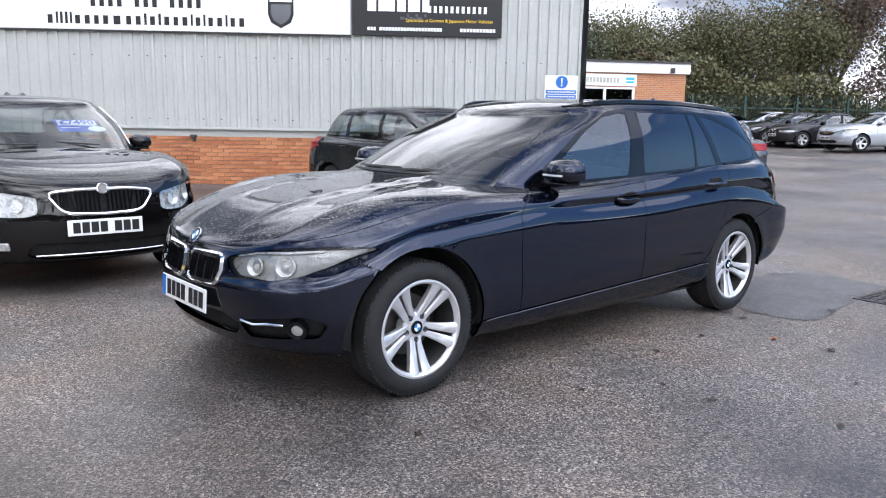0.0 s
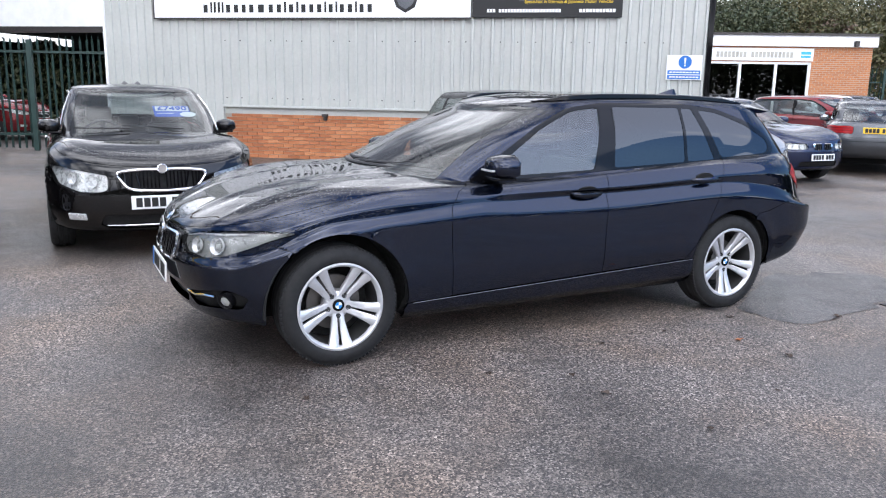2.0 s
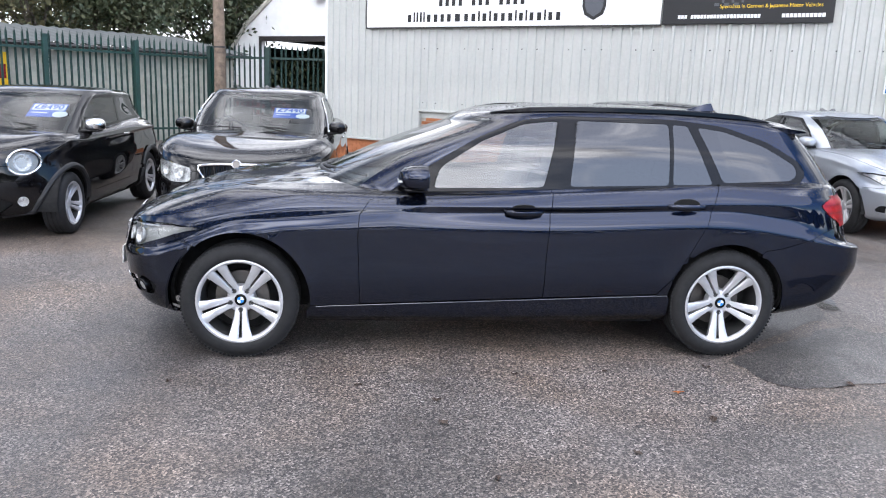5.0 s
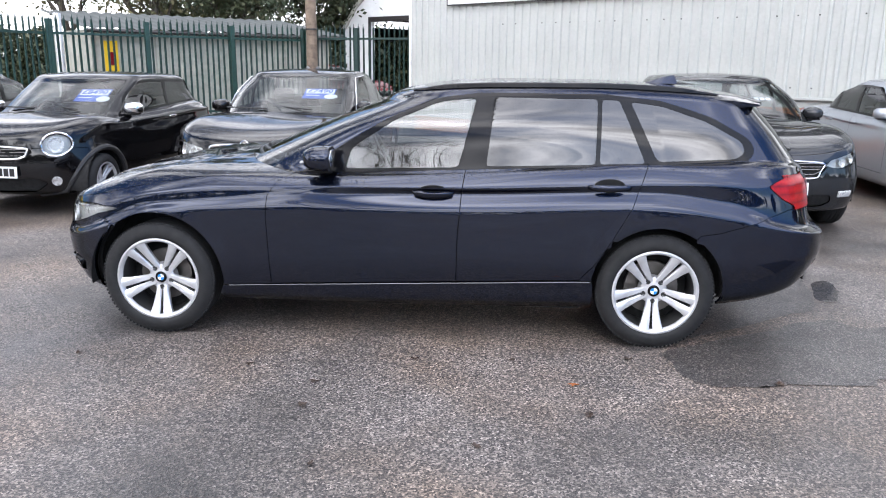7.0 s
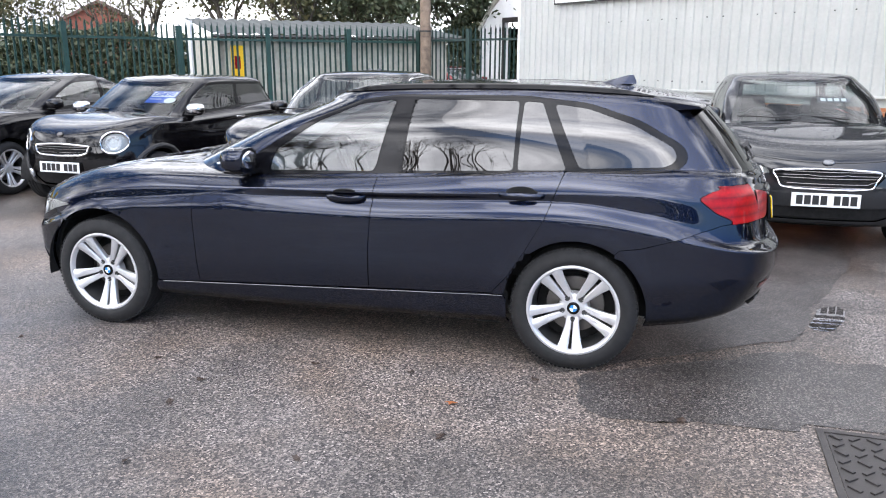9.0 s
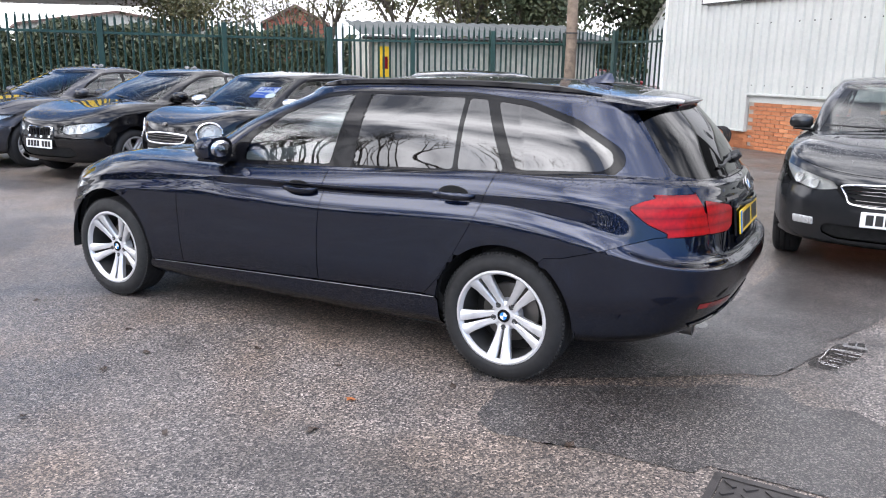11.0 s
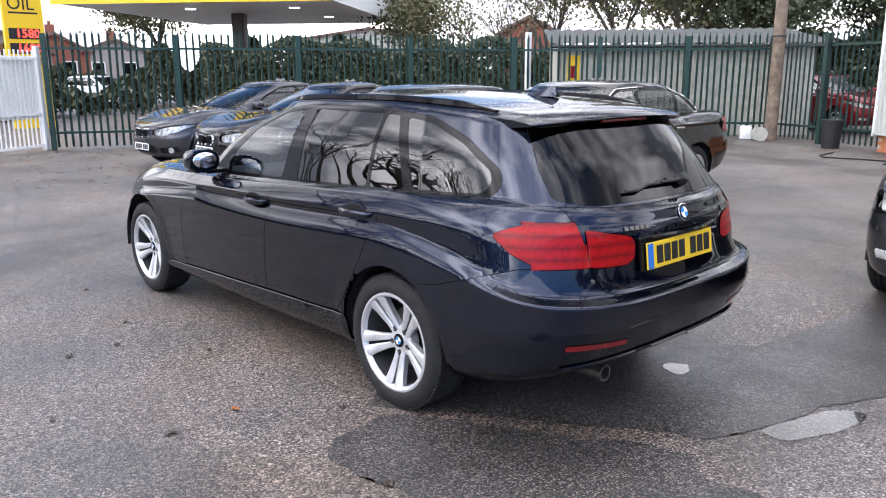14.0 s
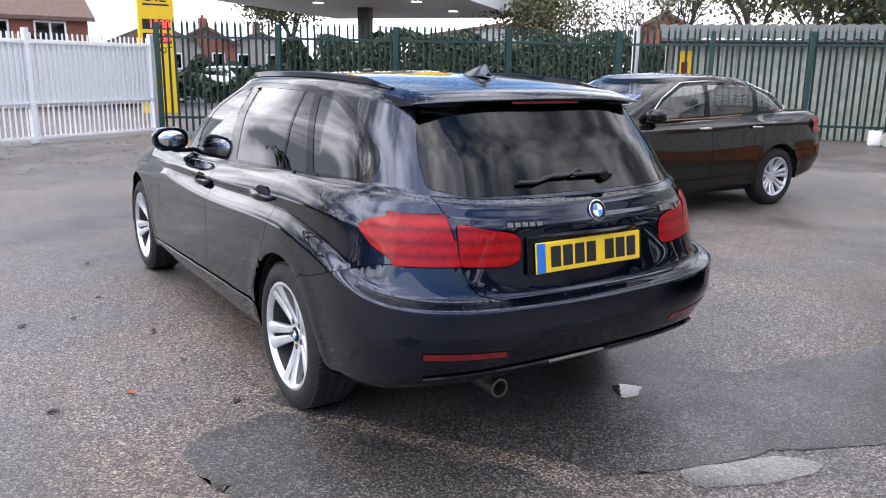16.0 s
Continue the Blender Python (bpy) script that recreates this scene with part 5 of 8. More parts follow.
def side_glass(s, top_drop=.075, kind="saloon"):
    """The outline of the side windows."""
    xa, wst, re, ge, top = s["xa"], s["screen_top"], s["roof_end"], s["glass_end"], s["roof"]
    b = s["belt"]
    z = top - top_drop
    bz = lambda x: float(pchip([p[0] for p in b], [p[1] for p in b], x))
    if kind == "saloon":
        return [(xa + .02, bz(xa) + .01), ((xa + wst) / 2 + .09, (bz(xa) + z) / 2 + .03), (wst + .22, z - .02), (wst + .55, z), (re - .18, z - .01), ((re + ge) / 2 - .12, (z + b[-1][1]) / 2 + .03), (ge - .26, b[-1][1] + .015), (ge - .42, bz(ge - .42) - .0), (.36, bz(.36))]
    return [(xa + .02, bz(xa) + .01), ((xa + wst) / 2 + .09, (bz(xa) + z) / 2 + .03), (wst + .22, z - .02), (wst + .55, z), (re - .25, z - .02), ((re + ge) / 2 - .18, z - .12), (ge - .22, bz(ge - .3) + .06), (ge - .30, bz(ge - .3)), (.36, bz(.36))]


def front_parts(car, sh, s, style, paint, price):
    """Grille, lamps and plate of the nose."""
    f, nz = s["front"], s["nose"]
    for side in (-1, 1):
        flip = Matrix.Diagonal((1, -side, 1, 1))
        if s.get("lamp_ring"):
            ly, lz, lr = s["lamp_ring"]
            pts = [flip @ Vector(sh.on_end(-ly + lr * math.cos(a), lz + lr * math.sin(a), False, .006)[0]) for a in np.linspace(0, 2 * math.pi, 25)]
            part("lamp_ring", tube(pts, .010, 6), M_CHROME, car, "chrome lamp ring", smooth=True)
        for y, z, r in s["bulbs"]:
            p, n = sh.on_end(-y, z, False, -.03)
            part("lamp_reflector", lathe([(r * .3, .03), (r * .8, .01), (r, -.012), (r * 1.05, -.012)], 18), M_LAMPIN, car, at=flip @ facing(p, n), smooth=True)
    if style == "kidney":
        z0, z1 = s["grille_z"]
        for side in (-1, 1):
            kidney(car, side, sh, z0, z1, .03, s.get("kidney_half", .26), slats=7)
    if style == "bar":  # one wide grille with a bright frame
        z0, z1, hw = s["grille"]
        g = new("grille")
        g.parent = car
        up = s.get("slats", "up")
        n = 22 if up == "up" else 5
        frame_pts = [(-hw, z1), (-hw * .92, (z0 + z1) / 2), (-hw * .78, z0), (-.1, z0 - .012), (.1, z0 - .012), (hw * .78, z0), (hw * .92, (z0 + z1) / 2), (hw, z1), (.1, z1 + .018), (-.1, z1 + .018), (-hw, z1)]
        pts = []
        for (a, b) in zip(frame_pts, frame_pts[1:]):
            for t in np.linspace(0, 1, 7)[:-1]:
                v, nn = sh.on_end(a[0] + (b[0] - a[0]) * t, a[1] + (b[1] - a[1]) * t, False, .006)
                pts.append(v)
        pts = np.array([tuple(p) for p in pts])
        for _ in range(3):
            pts = (np.roll(pts, 1, 0) + 2 * pts + np.roll(pts, -1, 0)) / 4
        pts = [tuple(p) for p in pts] + [tuple(pts[0])]
        part("surround", tube(pts, s.get("frame", .007), 6), M_CHROME, g, "chrome grille frame", smooth=True)
        for k in range(n):
            bm = bmesh.new()
            if up == "up":
                y = -hw * .88 + hw * 1.76 * k / (n - 1)
                a, _ = sh.on_end(y, z0 + .012, False, .004)
                b, _ = sh.on_end(y, z1 - .006, False, .004)
                tube([a, b], .0065, 5, bm=bm)
            else:
                z = z0 + .012 + (z1 - z0 - .02) * k / (n - 1)
                wv = hw * (.80 + .14 * (z - z0) / (z1 - z0))
                tube([sh.on_end(y, z, False, .006)[0] for y in np.linspace(-wv, wv, 15)], .0045, 5, bm=bm)
            part("grille_slat", bm, M_CHROME if up != "up" else M_TRIM, g)
    zp = s.get("plate_z", .43)
    v, n = sh.on_end(0, zp, False, .012)
    bar_plate(car, "front_plate", facing(v, (-1, 0, .06)), False, band=s.get("band", False))
    if s.get("badge_z"):
        v, n = sh.on_end(0, s["badge_z"], False, .012)
        part("nose_badge", lathe([(0, -.004), (.023, -.004), (.027, 0), (.027, .01)], 20), s.get("badge_mat", M_CHROME), car, "small round badge", smooth=True, at=facing(v, n) @ Matrix.Diagonal((s.get("badge_wide", 1), 1, 1, 1)))
    if s.get("badge_ring"):
        v, n = sh.on_end(0, s["badge_ring"], False, .012)
        b = part("nose_badge", lathe([(.030, -.004), (.036, -.010), (.043, -.006), (.045, .012)], 24), M_CHROME, car, "round chrome-ringed badge", smooth=True, at=facing(v, n))
        part("badge_disc", lathe([(0, -.005), (.031, -.005)], 20), M_DISC, b)
        pts = [sh.on_end(y, .292, False, .012)[0] for y in np.linspace(-.44, .44, 21)]
        part("bumper_strip", tube(pts, .006, 6), M_CHROME, car, "bright bumper strip", smooth=True)
    if s.get("fog"):
        y, z = s["fog"]
        for side in (-1, 1):
            p, n = sh.on_end(-y, z, False, .004)
            m = Matrix.Diagonal((1, -side, 1, 1)) @ facing(p, n)
            if s.get("fog_round"):
                part("fog_lamp", lathe([(0, -.004), (.035, -.006), (.045, -.01), (.048, .01)], 18), M_LAMPIN, car, smooth=True, at=m)
            else:
                part("fog_lamp", boxes((-.085, .085, -.008, .01, -.03, .03), bevel=.008), M_LAMPIN, car, smooth=True, at=m)
    if price:
        price_card(car, sh, s, price)


def price_card(car, sh, s, price):
    """A blue card with the price inside the windscreen, and a round sticker."""
    xa, cw, wst = s["xa"], s["cowl"], s["screen_top"]
    b0 = s["belt"][0][1]
    slope = math.degrees(math.atan2(s["roof"] - .06 - s["hood"][-1][1], wst - cw))
    x, z = cw + .52 * (wst - cw) + .15, s["hood"][-1][1] + .52 * (s["roof"] - s["hood"][-1][1]) - .05
    m = pose(x, -.30, z, 0, 0, -90) @ pose(0, 0, 0, -(90 - slope), 0, 0)
    root = new("price_card")
    root.parent, root.matrix_basis = car, m @ pose(0, .0, 0)
    if not price.strip():
        part("number_strip", boxes((-.15, .15, -.004, 0, -.05, .05)), M_STEEL, root, "pale price strip behind the windscreen")
        for k in range(4):
            part("text_bar", boxes((-.12 + .062 * k, -.075 + .062 * k, -.006, -.004, -.03, .03)), M_PLATEW, root)
        return
    part("card", boxes((-.17, .19, 0, .003, -.13, .12)), M_CARD, root, "blue price card behind the windscreen")
    part("number_strip", boxes((-.15, .18, -.004, 0, -.005, .10)), M_PLATEW, root)
    words("price_digits", price, .118, M_CARD, root, pose(.015, -.006, .047, 90, 0, 0), .001, "price in blue figures", bold=.0022)
    part("text_bar", boxes((-.14, .02, -.003, 0, -.06, -.05)), M_WHITE, root)
    part("round_sticker", lathe([(0, -.002), (.062, -.002), (.062, .001)], 20), M_PLATEW, root, "pale round sticker", at=pose(.16, -.004, -.085) @ Matrix.Diagonal((1.25, 1, .9, 1)))


def rear_parts(car, sh, s, yellow=True):
    v, n = sh.on_end(0, s.get("rear_plate_z", .80), True, .01)
    bar_plate(car, "rear_plate", facing(v, (1, 0, .1)), yellow, band=False)


def parked_car(name, label, s, paint, m, style="kidney", density=.5, price="", glass_kind="saloon", pillars=(.38,), wheel="multi", doors=(-.72, .32, 1.05), tint=None, chrome_line=False, mirror_chrome=False, roof_paint=None, group="", cabin=True, seat=None, lamp_lens=None, detail=.6):
    car = thing(name, label, "car", m, group)
    sh = Shell(body_levels(s), density)
    zt = s["tyre"]
    w = s["half"]
    ra = zt + .045
    sh.flare([(h, zt) for h in s["hubs"]], ra, s.get("flare", .010))
    for h in s["hubs"]:
        sh.cut("hole", "S", [(h + ra * math.cos(a), zt + ra * math.sin(a)) for a in np.linspace(0, 2 * math.pi, 40)], (0, 7), where=lambda c: c[..., 1] < -.5)
    i = int(np.argmin(np.abs(sh.p[:, sh.row[8], 0] - (s["xa"] - .13))))
    sh.label[:i, sh.row[7]:sh.row[9]] = "hood"
    nz = s["nose"]
    sh.cut("front_bumper", "S", [(-4, 0), (s["hubs"][0] - .2, 0), (s["hubs"][0] - .2, nz - .12), (-4, nz - .02)], (0, 7), only=["body"])
    sh.cut("rear_bumper", "S", [(s["hubs"][1] + .2, 0), (s["hubs"][1] + .2, .62), (4, .66), (4, 0)], (0, 7), only=["body"])
    names = []
    for k, (a, b) in enumerate(zip(doors, doors[1:])):
        nm = "front_door" if k == 0 else "rear_door"
        sh.cut(nm, "S", [(a, 1.2), (a - .02, .7), (a + .0, .36), (b - .06, .37), (b - .02, .7), (b, 1.2)] if k == 0 else [(a, 1.2), (a - .02, .7), (a - .06, .37), (b - .22, .40), (b - .08, .66), (b, 1.2)], (0, 9), only=["body"])
        names.append(nm)
    side = lambda c: c[..., 1] < -.40
    dlo = rounded(side_glass(s, s.get("drop", .078), glass_kind), .045, 4)
    sh.cut("window_trim", "S", dlo, (9, 13), where=side)
    panes = []
    inn = inset(side_glass(s, s.get("drop", .078), glass_kind), .028)
    cuts = [-9, *pillars, 9]
    for k, (a, b) in enumerate(zip(cuts, cuts[1:])):
        nm = f"pane{k}"
        sl = .10
        sh.cut(nm, "S", rounded(inn, .03, 3), (9, 13), where=lambda c, a=a, b=b: side(c) & (c[..., 0] - sl * (c[..., 2] - 1.1) > a + .035) & (c[..., 0] - sl * (c[..., 2] - 1.1) < b - .035))
        panes.append(nm)
    cw, wst, tz = s["cowl"], s["screen_top"], s["roof"]
    tw = s["top_half"]
    sh.cut("windscreen", "F", [(.05, .5), (-(w - .20), .5), (-(w - .235), s["belt"][0][1] + .04), (-(tw - .035), tz - .075), (.05, tz - .045)], (9, 12), where=lambda c: c[..., 0] < s["ta"])
    sh.cut("back_glass", "R", [(.05, .5), (-(w - .30), .5), (-(w - .30), s["belt"][-1][1] + .03), (-(tw - .06), tz - .085), (.05, tz - .07)], (9, 12), where=lambda c: c[..., 0] > s["tb"])
    if s["saloon"]:
        bz = s["deck"][-1][1]
        sh.cut("boot_lid", "R", [(.05, .70), (-.56, .70), (-.60, bz - .12), (-.66, bz + .3), (.05, bz + .3)], (0, 9), where=lambda c: c[..., 0] > s["glass_end"] - .1)
    else:
        sh.cut("boot_lid", "R", [(.05, .52), (-.52, .52), (-.60, .70), (-.64, 1.3), (.05, 1.3)], (0, 9), where=lambda c: c[..., 0] > s["glass_end"] - .35)
    sh.cut("headlamp", "F", rounded(s["lamp"], s.get("lamp_soft", .025), 4), (0, 9), where=lambda c: c[..., 0] < s["front"] + .75)
    sh.cut("tail_lamp", "R", rounded(s["tail"], .02, 3), (0, 10), where=lambda c: c[..., 0] > s["rear"] - .5)
    sh.cut("tail_lamp", "S", rounded(s["tail_side"], .02, 3), (0, 10), where=lambda c: (c[..., 0] > s["rear"] - .6) & (c[..., 1] < -.5))
    for poly in s["intakes"]:
        sh.cut("intake", "F", rounded(poly, .02, 3), (0, 8), where=lambda c: c[..., 0] < s["front"] + .6)
    if s.get("plain_roof"):
        sh.cut("roof_skin", "S", [(-3, 0), (4, 0), (4, 2), (-3, 2)], (12, 14))
    sh.fresh()
    part("body_shell", sh.panel("body_shell", "body", paint, gap=.002), paint, car)
    for nm in ("hood", "front_bumper", "rear_bumper", "boot_lid"):
        me = sh.panel(nm, nm, paint, gap=.003)
        if me:
            part(nm, me, paint, car)
    if s.get("plain_roof"):
        part("roof_panel", sh.panel("roof_panel", "roof_skin", roof_paint or paint, gap=.001), paint, car)
    for nm, mat in (("windscreen", M_PARKSCREEN), ("back_glass", tint or M_GLASS)):
        me = sh.panel(nm, nm, mat, gap=.0005, depth=.004)
        if me:
            part(nm, me, mat, car)
    for sd in ("near", "far"):
        sg = 1 if sd == "near" else -1
        for k, nm in enumerate(names):
            me = sh.panel(nm, nm, paint, sd, gap=.003)
            if not me:
                continue
            d = part(nm, me, paint, car)
            b = doors[k + 1]
            v, n = sh.on_side(b - .17, s["belt"][1][1] - .10, .018, 3, 9)
            part("door_handle", boxes((-.085, .085, -.012, .012, -.013, .013), bevel=.009), M_CHROME if chrome_line or mirror_chrome else paint, d, smooth=True, at=Matrix.Diagonal((1, sg, 1, 1)) @ facing(v, n))
        part("window_trim", sh.panel("window_trim", "window_trim", M_TRIM, sd, gap=.0004, depth=.01), M_TRIM, car)
        if chrome_line:
            pts = [sh.on_side(x, z, .013, 9, 13)[0] for x, z in dlo]
            part("chrome_line", tube([p * np.array([1, sg, 1]) for p in pts + pts[:1]], .007, 5), M_CHROME, car, "bright window line")
        for k, nm in enumerate(panes):
            mat = M_GLASS if (k == 0 or not tint) else tint
            me = sh.panel("side_window", nm, mat, sd, gap=.0002, depth=.003, push=-.002)
            if me:
                part("side_window", me, mat, car)
        part("headlamp", sh.panel("headlamp", "headlamp", M_LENS, sd, depth=0), M_LENS, car, "clear headlamp")
        part("headlamp_tub", sh.panel("headlamp_tub", "headlamp", s.get("tub", M_LAMPIN), sd, push=-.045, depth=0), M_LAMPIN, car)
        me = sh.panel("tail_lamp", "tail_lamp", M_REDLAMP, sd, push=.003)
        if me:
            part("tail_lamp", me, M_REDLAMP, car, "red tail lamp")
        for h in s["hubs"]:
            part("arch_liner", arch_liner(sh, h, zt, ra, w), M_GAP, car, at=Matrix.Diagonal((1, sg, 1, 1)))
    part("intake", sh.panel("intake", "intake", M_GAP, push=-.015, depth=0), M_GAP, car)
    inner = ["body", "hood", "front_bumper", "rear_bumper", "front_door", "rear_door", "boot_lid", "tail_lamp", "intake", "headlamp"]
    if not s.get("plain_roof"):
        sh.label[:, sh.row[12]:][sh.label[:, sh.row[12]:] == "body"] = "roof_in"
    part("inner_shell", sh.panel("inner_shell", inner, M_GAP, push=-.06, depth=0, gap=0), M_GAP, car)
    part("headlining", sh.panel("headlining", ["roof_in", "roof_skin"], M_LINER, push=-.03, depth=0, gap=0), M_LINER, car)
    f, r = s["front"], s["rear"]
    part("underbody", boxes((s["hubs"][0] + .4, s["hubs"][1] - .4, -w + .1, w - .1, .2, .28), (f + .5, r - .5, -w + .35, w - .35, .19, .3)), M_GAP, car)
    add_wheels(car, s["hubs"], w - .012, zt, s["rim"], .21, wheel, detail, False)
    mv, _ = sh.on_side(s["xa"] + .09, s["belt"][0][1] + .005, 0, 6, 11)
    add_mirrors(car, s["xa"] + .09, abs(mv[1]) - .01, s["belt"][0][1] + .0, paint, 1.0, mirror_chrome, lamp=False)
    if cabin:
        add_cabin(car, cw, r, w, .22, s["belt"][0][1], (s["xa"] + .60, s["xa"] + 1.45), seat=seat)
    if s.get("arch_trim"):
        for h in s["hubs"]:
            arc = [sh.on_side(h + (ra + .022) * math.cos(a), zt + (ra + .022) * math.sin(a), -.012, 0, 8)[0] for a in np.linspace(-.25, math.pi + .25, 26)]
            for sg in (1, -1):
                part("arch_trim", tube([p * np.array([1, sg, 1]) for p in arc], .03, 8), M_PLASTIC, car, "black plastic wheel arch trim", smooth=True)
    front_parts(car, sh, s, style, paint, price)
    rear_parts(car, sh, s)
    for a in (-.35, .15):  # wipers on the cowl
        pts = [(cw + .045 + .16 * (k / 6) ** 2 * (1 if a < 0 else .4), a + .48 * k / 6, s["hood"][-1][1] + .035 + .02 * k / 6) for k in range(7)]
        part("wiper", tube([(x + .04 * abs(y), y, z - .03 * abs(y)) for x, y, z in pts], .008, 5), M_PLASTIC, car)
    return car


LIFTBACK = body_spec(-2.325, 2.513, .908, 1.462, 2.761, "saloon", .965, nose=.775, roof_end=1.34, glass_end=2.13, deck_z=1.065, cowl=-1.10, xa=-.62, tyre=.325, rim=.215,
    lamp=[(-.43, .715), (-.43, .60), (-.50, .575), (-.66, .575), (-.83, .63), (-.897, .76), (-.80, .778), (-.60, .748)], lamp_soft=.02, bulbs=[(.55, .66, .055), (.70, .68, .05)],
    tail=[(-.52, .98), (-.52, .80), (-.87, .80), (-.90, .95), (-.80, .985)], tail_side=[(2.12, .95), (2.5, .97), (2.6, .8), (2.25, .8)],
    intakes=[[(.05, .755), (-.34, .745), (-.36, .72), (-.27, .595), (.05, .58)], [(.05, .375), (-.46, .385), (-.50, .30), (-.40, .265), (.05, .265)]],
    grille=(.60, .745, .37), badge_ring=.762, frame=.012, plate_z=.505, fog=(.66, .375), rear_plate_z=.78, top_half=.60, nose_round=(6.5, 2.2))
SALOON = body_spec(-2.19, 2.43, .905, 1.43, 2.81, "saloon", .955, nose=.71, tyre=.325, rim=.23,
    lamp=[(-.315, .668), (-.318, .615), (-.38, .588), (-.60, .588), (-.76, .65), (-.872, .755), (-.80, .765), (-.60, .735)], bulbs=[(.48, .64, .045), (.64, .665, .045)],
    tail=[(-.45, .96), (-.45, .82), (-.86, .80), (-.90, .93), (-.80, .97)], tail_side=[(2.05, .93), (2.5, .96), (2.6, .8), (2.2, .8)],
    intakes=[[(.05, .415), (-.36, .415), (-.42, .36), (-.36, .30), (.05, .30)], [(-.46, .385), (-.76, .41), (-.78, .34), (-.50, .305)]],
    grille_z=(.545, .67), plate_z=.40, rear_plate_z=.80, plain_roof=True, fog=(.68, .36), fog_round=True)
COUPE = body_spec(-2.12, 2.25, .874, 1.42, 2.66, "saloon", .96, nose=.74, tyre=.318, rim=.222, roof_end=.95, glass_end=1.55,
    lamp=[(-.36, .70), (-.355, .625), (-.45, .60), (-.66, .62), (-.80, .71), (-.82, .75), (-.60, .745)], bulbs=[(.48, .66, .05), (.63, .68, .045)],
    tail=[(-.45, .96), (-.45, .82), (-.82, .80), (-.86, .93)], tail_side=[(1.9, .93), (2.3, .96), (2.4, .8), (2.0, .8)],
    intakes=[[(.05, .43), (-.50, .43), (-.54, .34), (-.42, .30), (.05, .30)]],
    grille_z=(.555, .675), kidney_half=.235, plate_z=.475, rear_plate_z=.80)
OLDSALOON = body_spec(-2.18, 2.28, .865, 1.41, 2.72, "saloon", .93, nose=.72, tyre=.31, rim=.205, deck_z=1.0, roof_end=.95, glass_end=1.55,
    lamp=[(-.30, .675), (-.30, .585), (-.70, .585), (-.83, .60), (-.84, .69), (-.70, .69)], bulbs=[(.40, .635, .05), (.60, .635, .05)],
    tail=[(-.42, .90), (-.42, .77), (-.82, .77), (-.86, .89), (-.80, .92)], tail_side=[(1.85, .90), (2.3, .92), (2.4, .77), (1.9, .77)],
    intakes=[[(.05, .38), (-.42, .38), (-.42, .30), (.05, .30)]],
    grille_z=(.575, .675), kidney_half=.20, plate_z=.45, rear_plate_z=.83)
HATCH = body_spec(-2.19, 2.17, .91, 1.47, 2.65, "hatch", .985, nose=.76, tyre=.32, rim=.215, roof_end=1.78, glass_end=2.0, cowl=-1.10, xa=-.66,
    lamp=[(-.46, .715), (-.44, .665), (-.60, .645), (-.78, .68), (-.905, .80), (-.84, .815), (-.66, .765)], bulbs=[(.60, .69, .04), (.72, .72, .04)],
    tail=[(-.50, .98), (-.50, .83), (-.86, .80), (-.90, .95), (-.84, 1.02)], tail_side=[(1.72, .98), (2.0, 1.03), (2.3, 1.0), (2.3, .82), (1.95, .82)],
    intakes=[[(.05, .715), (-.42, .705), (-.45, .675), (-.34, .56), (.05, .55)], [(.05, .40), (-.50, .40), (-.52, .33), (-.42, .29), (.05, .29)]],
    grille=(.565, .70, .42), slats="flat", badge_mat=M_STEEL, badge_z=.775, badge_wide=1.7, plate_z=.475, fog=(.66, .40), rear_plate_z=.72, tub=M_LAMPBOWL)
MINI = body_spec(-1.85, 1.85, .842, 1.405, 2.467, "hatch", .955, nose=.80, tyre=.30, rim=.205, cowl=-.92, xa=-.62, screen_top=-.33, roof_end=1.50, glass_end=1.72, top_half=.585,
    lamp=[(-.565 + .115 * math.cos(a), .725 + .115 * math.sin(a)) for a in np.linspace(0, 2 * math.pi, 13)[:-1]], lamp_soft=.04, bulbs=[(.565, .725, .075)],
    tail=[(-.55, .92), (-.55, .68), (-.70, .68), (-.70, .92)], tail_side=[(1.55, .92), (1.72, .92), (1.72, .7), (1.55, .7)],
    intakes=[[(.05, .70), (-.36, .69), (-.385, .66), (-.30, .595), (.05, .585)], [(.05, .40), (-.40, .40), (-.48, .35), (-.36, .26), (.05, .26)]],
    grille=(.60, .69, .36), slats="flat", badge_mat=M_DISC, badge_z=.80, badge_wide=1.3, plate_z=.475, fog=(.55, .36), fog_round=True, tub=M_LAMPBOWL, lamp_ring=(.565, .725, .112), frame=.011, plain_roof=True, arch_trim=True, flare=.02, nose_round=(4.5, 2.1), belt=[(-.62, .945), (.36, .985), (1.0, 1.015), (1.72, 1.03)])

parked_car("liftback_car", "black liftback car with a chrome-framed grille and price card", LIFTBACK, M_BROWNBLACK, pose(-1.82, 4.55, 0, 0, 0, 88.8), "bar", .62, "£7490", pillars=(.30, 1.12), doors=(-.80, .30, 1.15), wheel="v", chrome_line=True, seat=plain("grey_seat_cloth", (.12, .11, .10), .9))
parked_car("small_hatchback", "small black retro hatchback with chrome mirrors and round headlamps", MINI, M_BLACKPAINT, pose(-4.26, 4.02, 0, 0, 0, 87.5), "bar", .6, "£8490", "hatch", pillars=(.55,), doors=(-.70, .55), wheel="star", mirror_chrome=True, roof_paint=M_GREYPAINT, tint=M_TINT)
parked_car("coupe_car", "black two-door coupe with twin grille parked by the fence", COUPE, M_BLACKPAINT, pose(-6.5, 4.2, 0, 0, 0, 90), "kidney", .5, pillars=(.55,), doors=(-.72, .60), wheel="star")
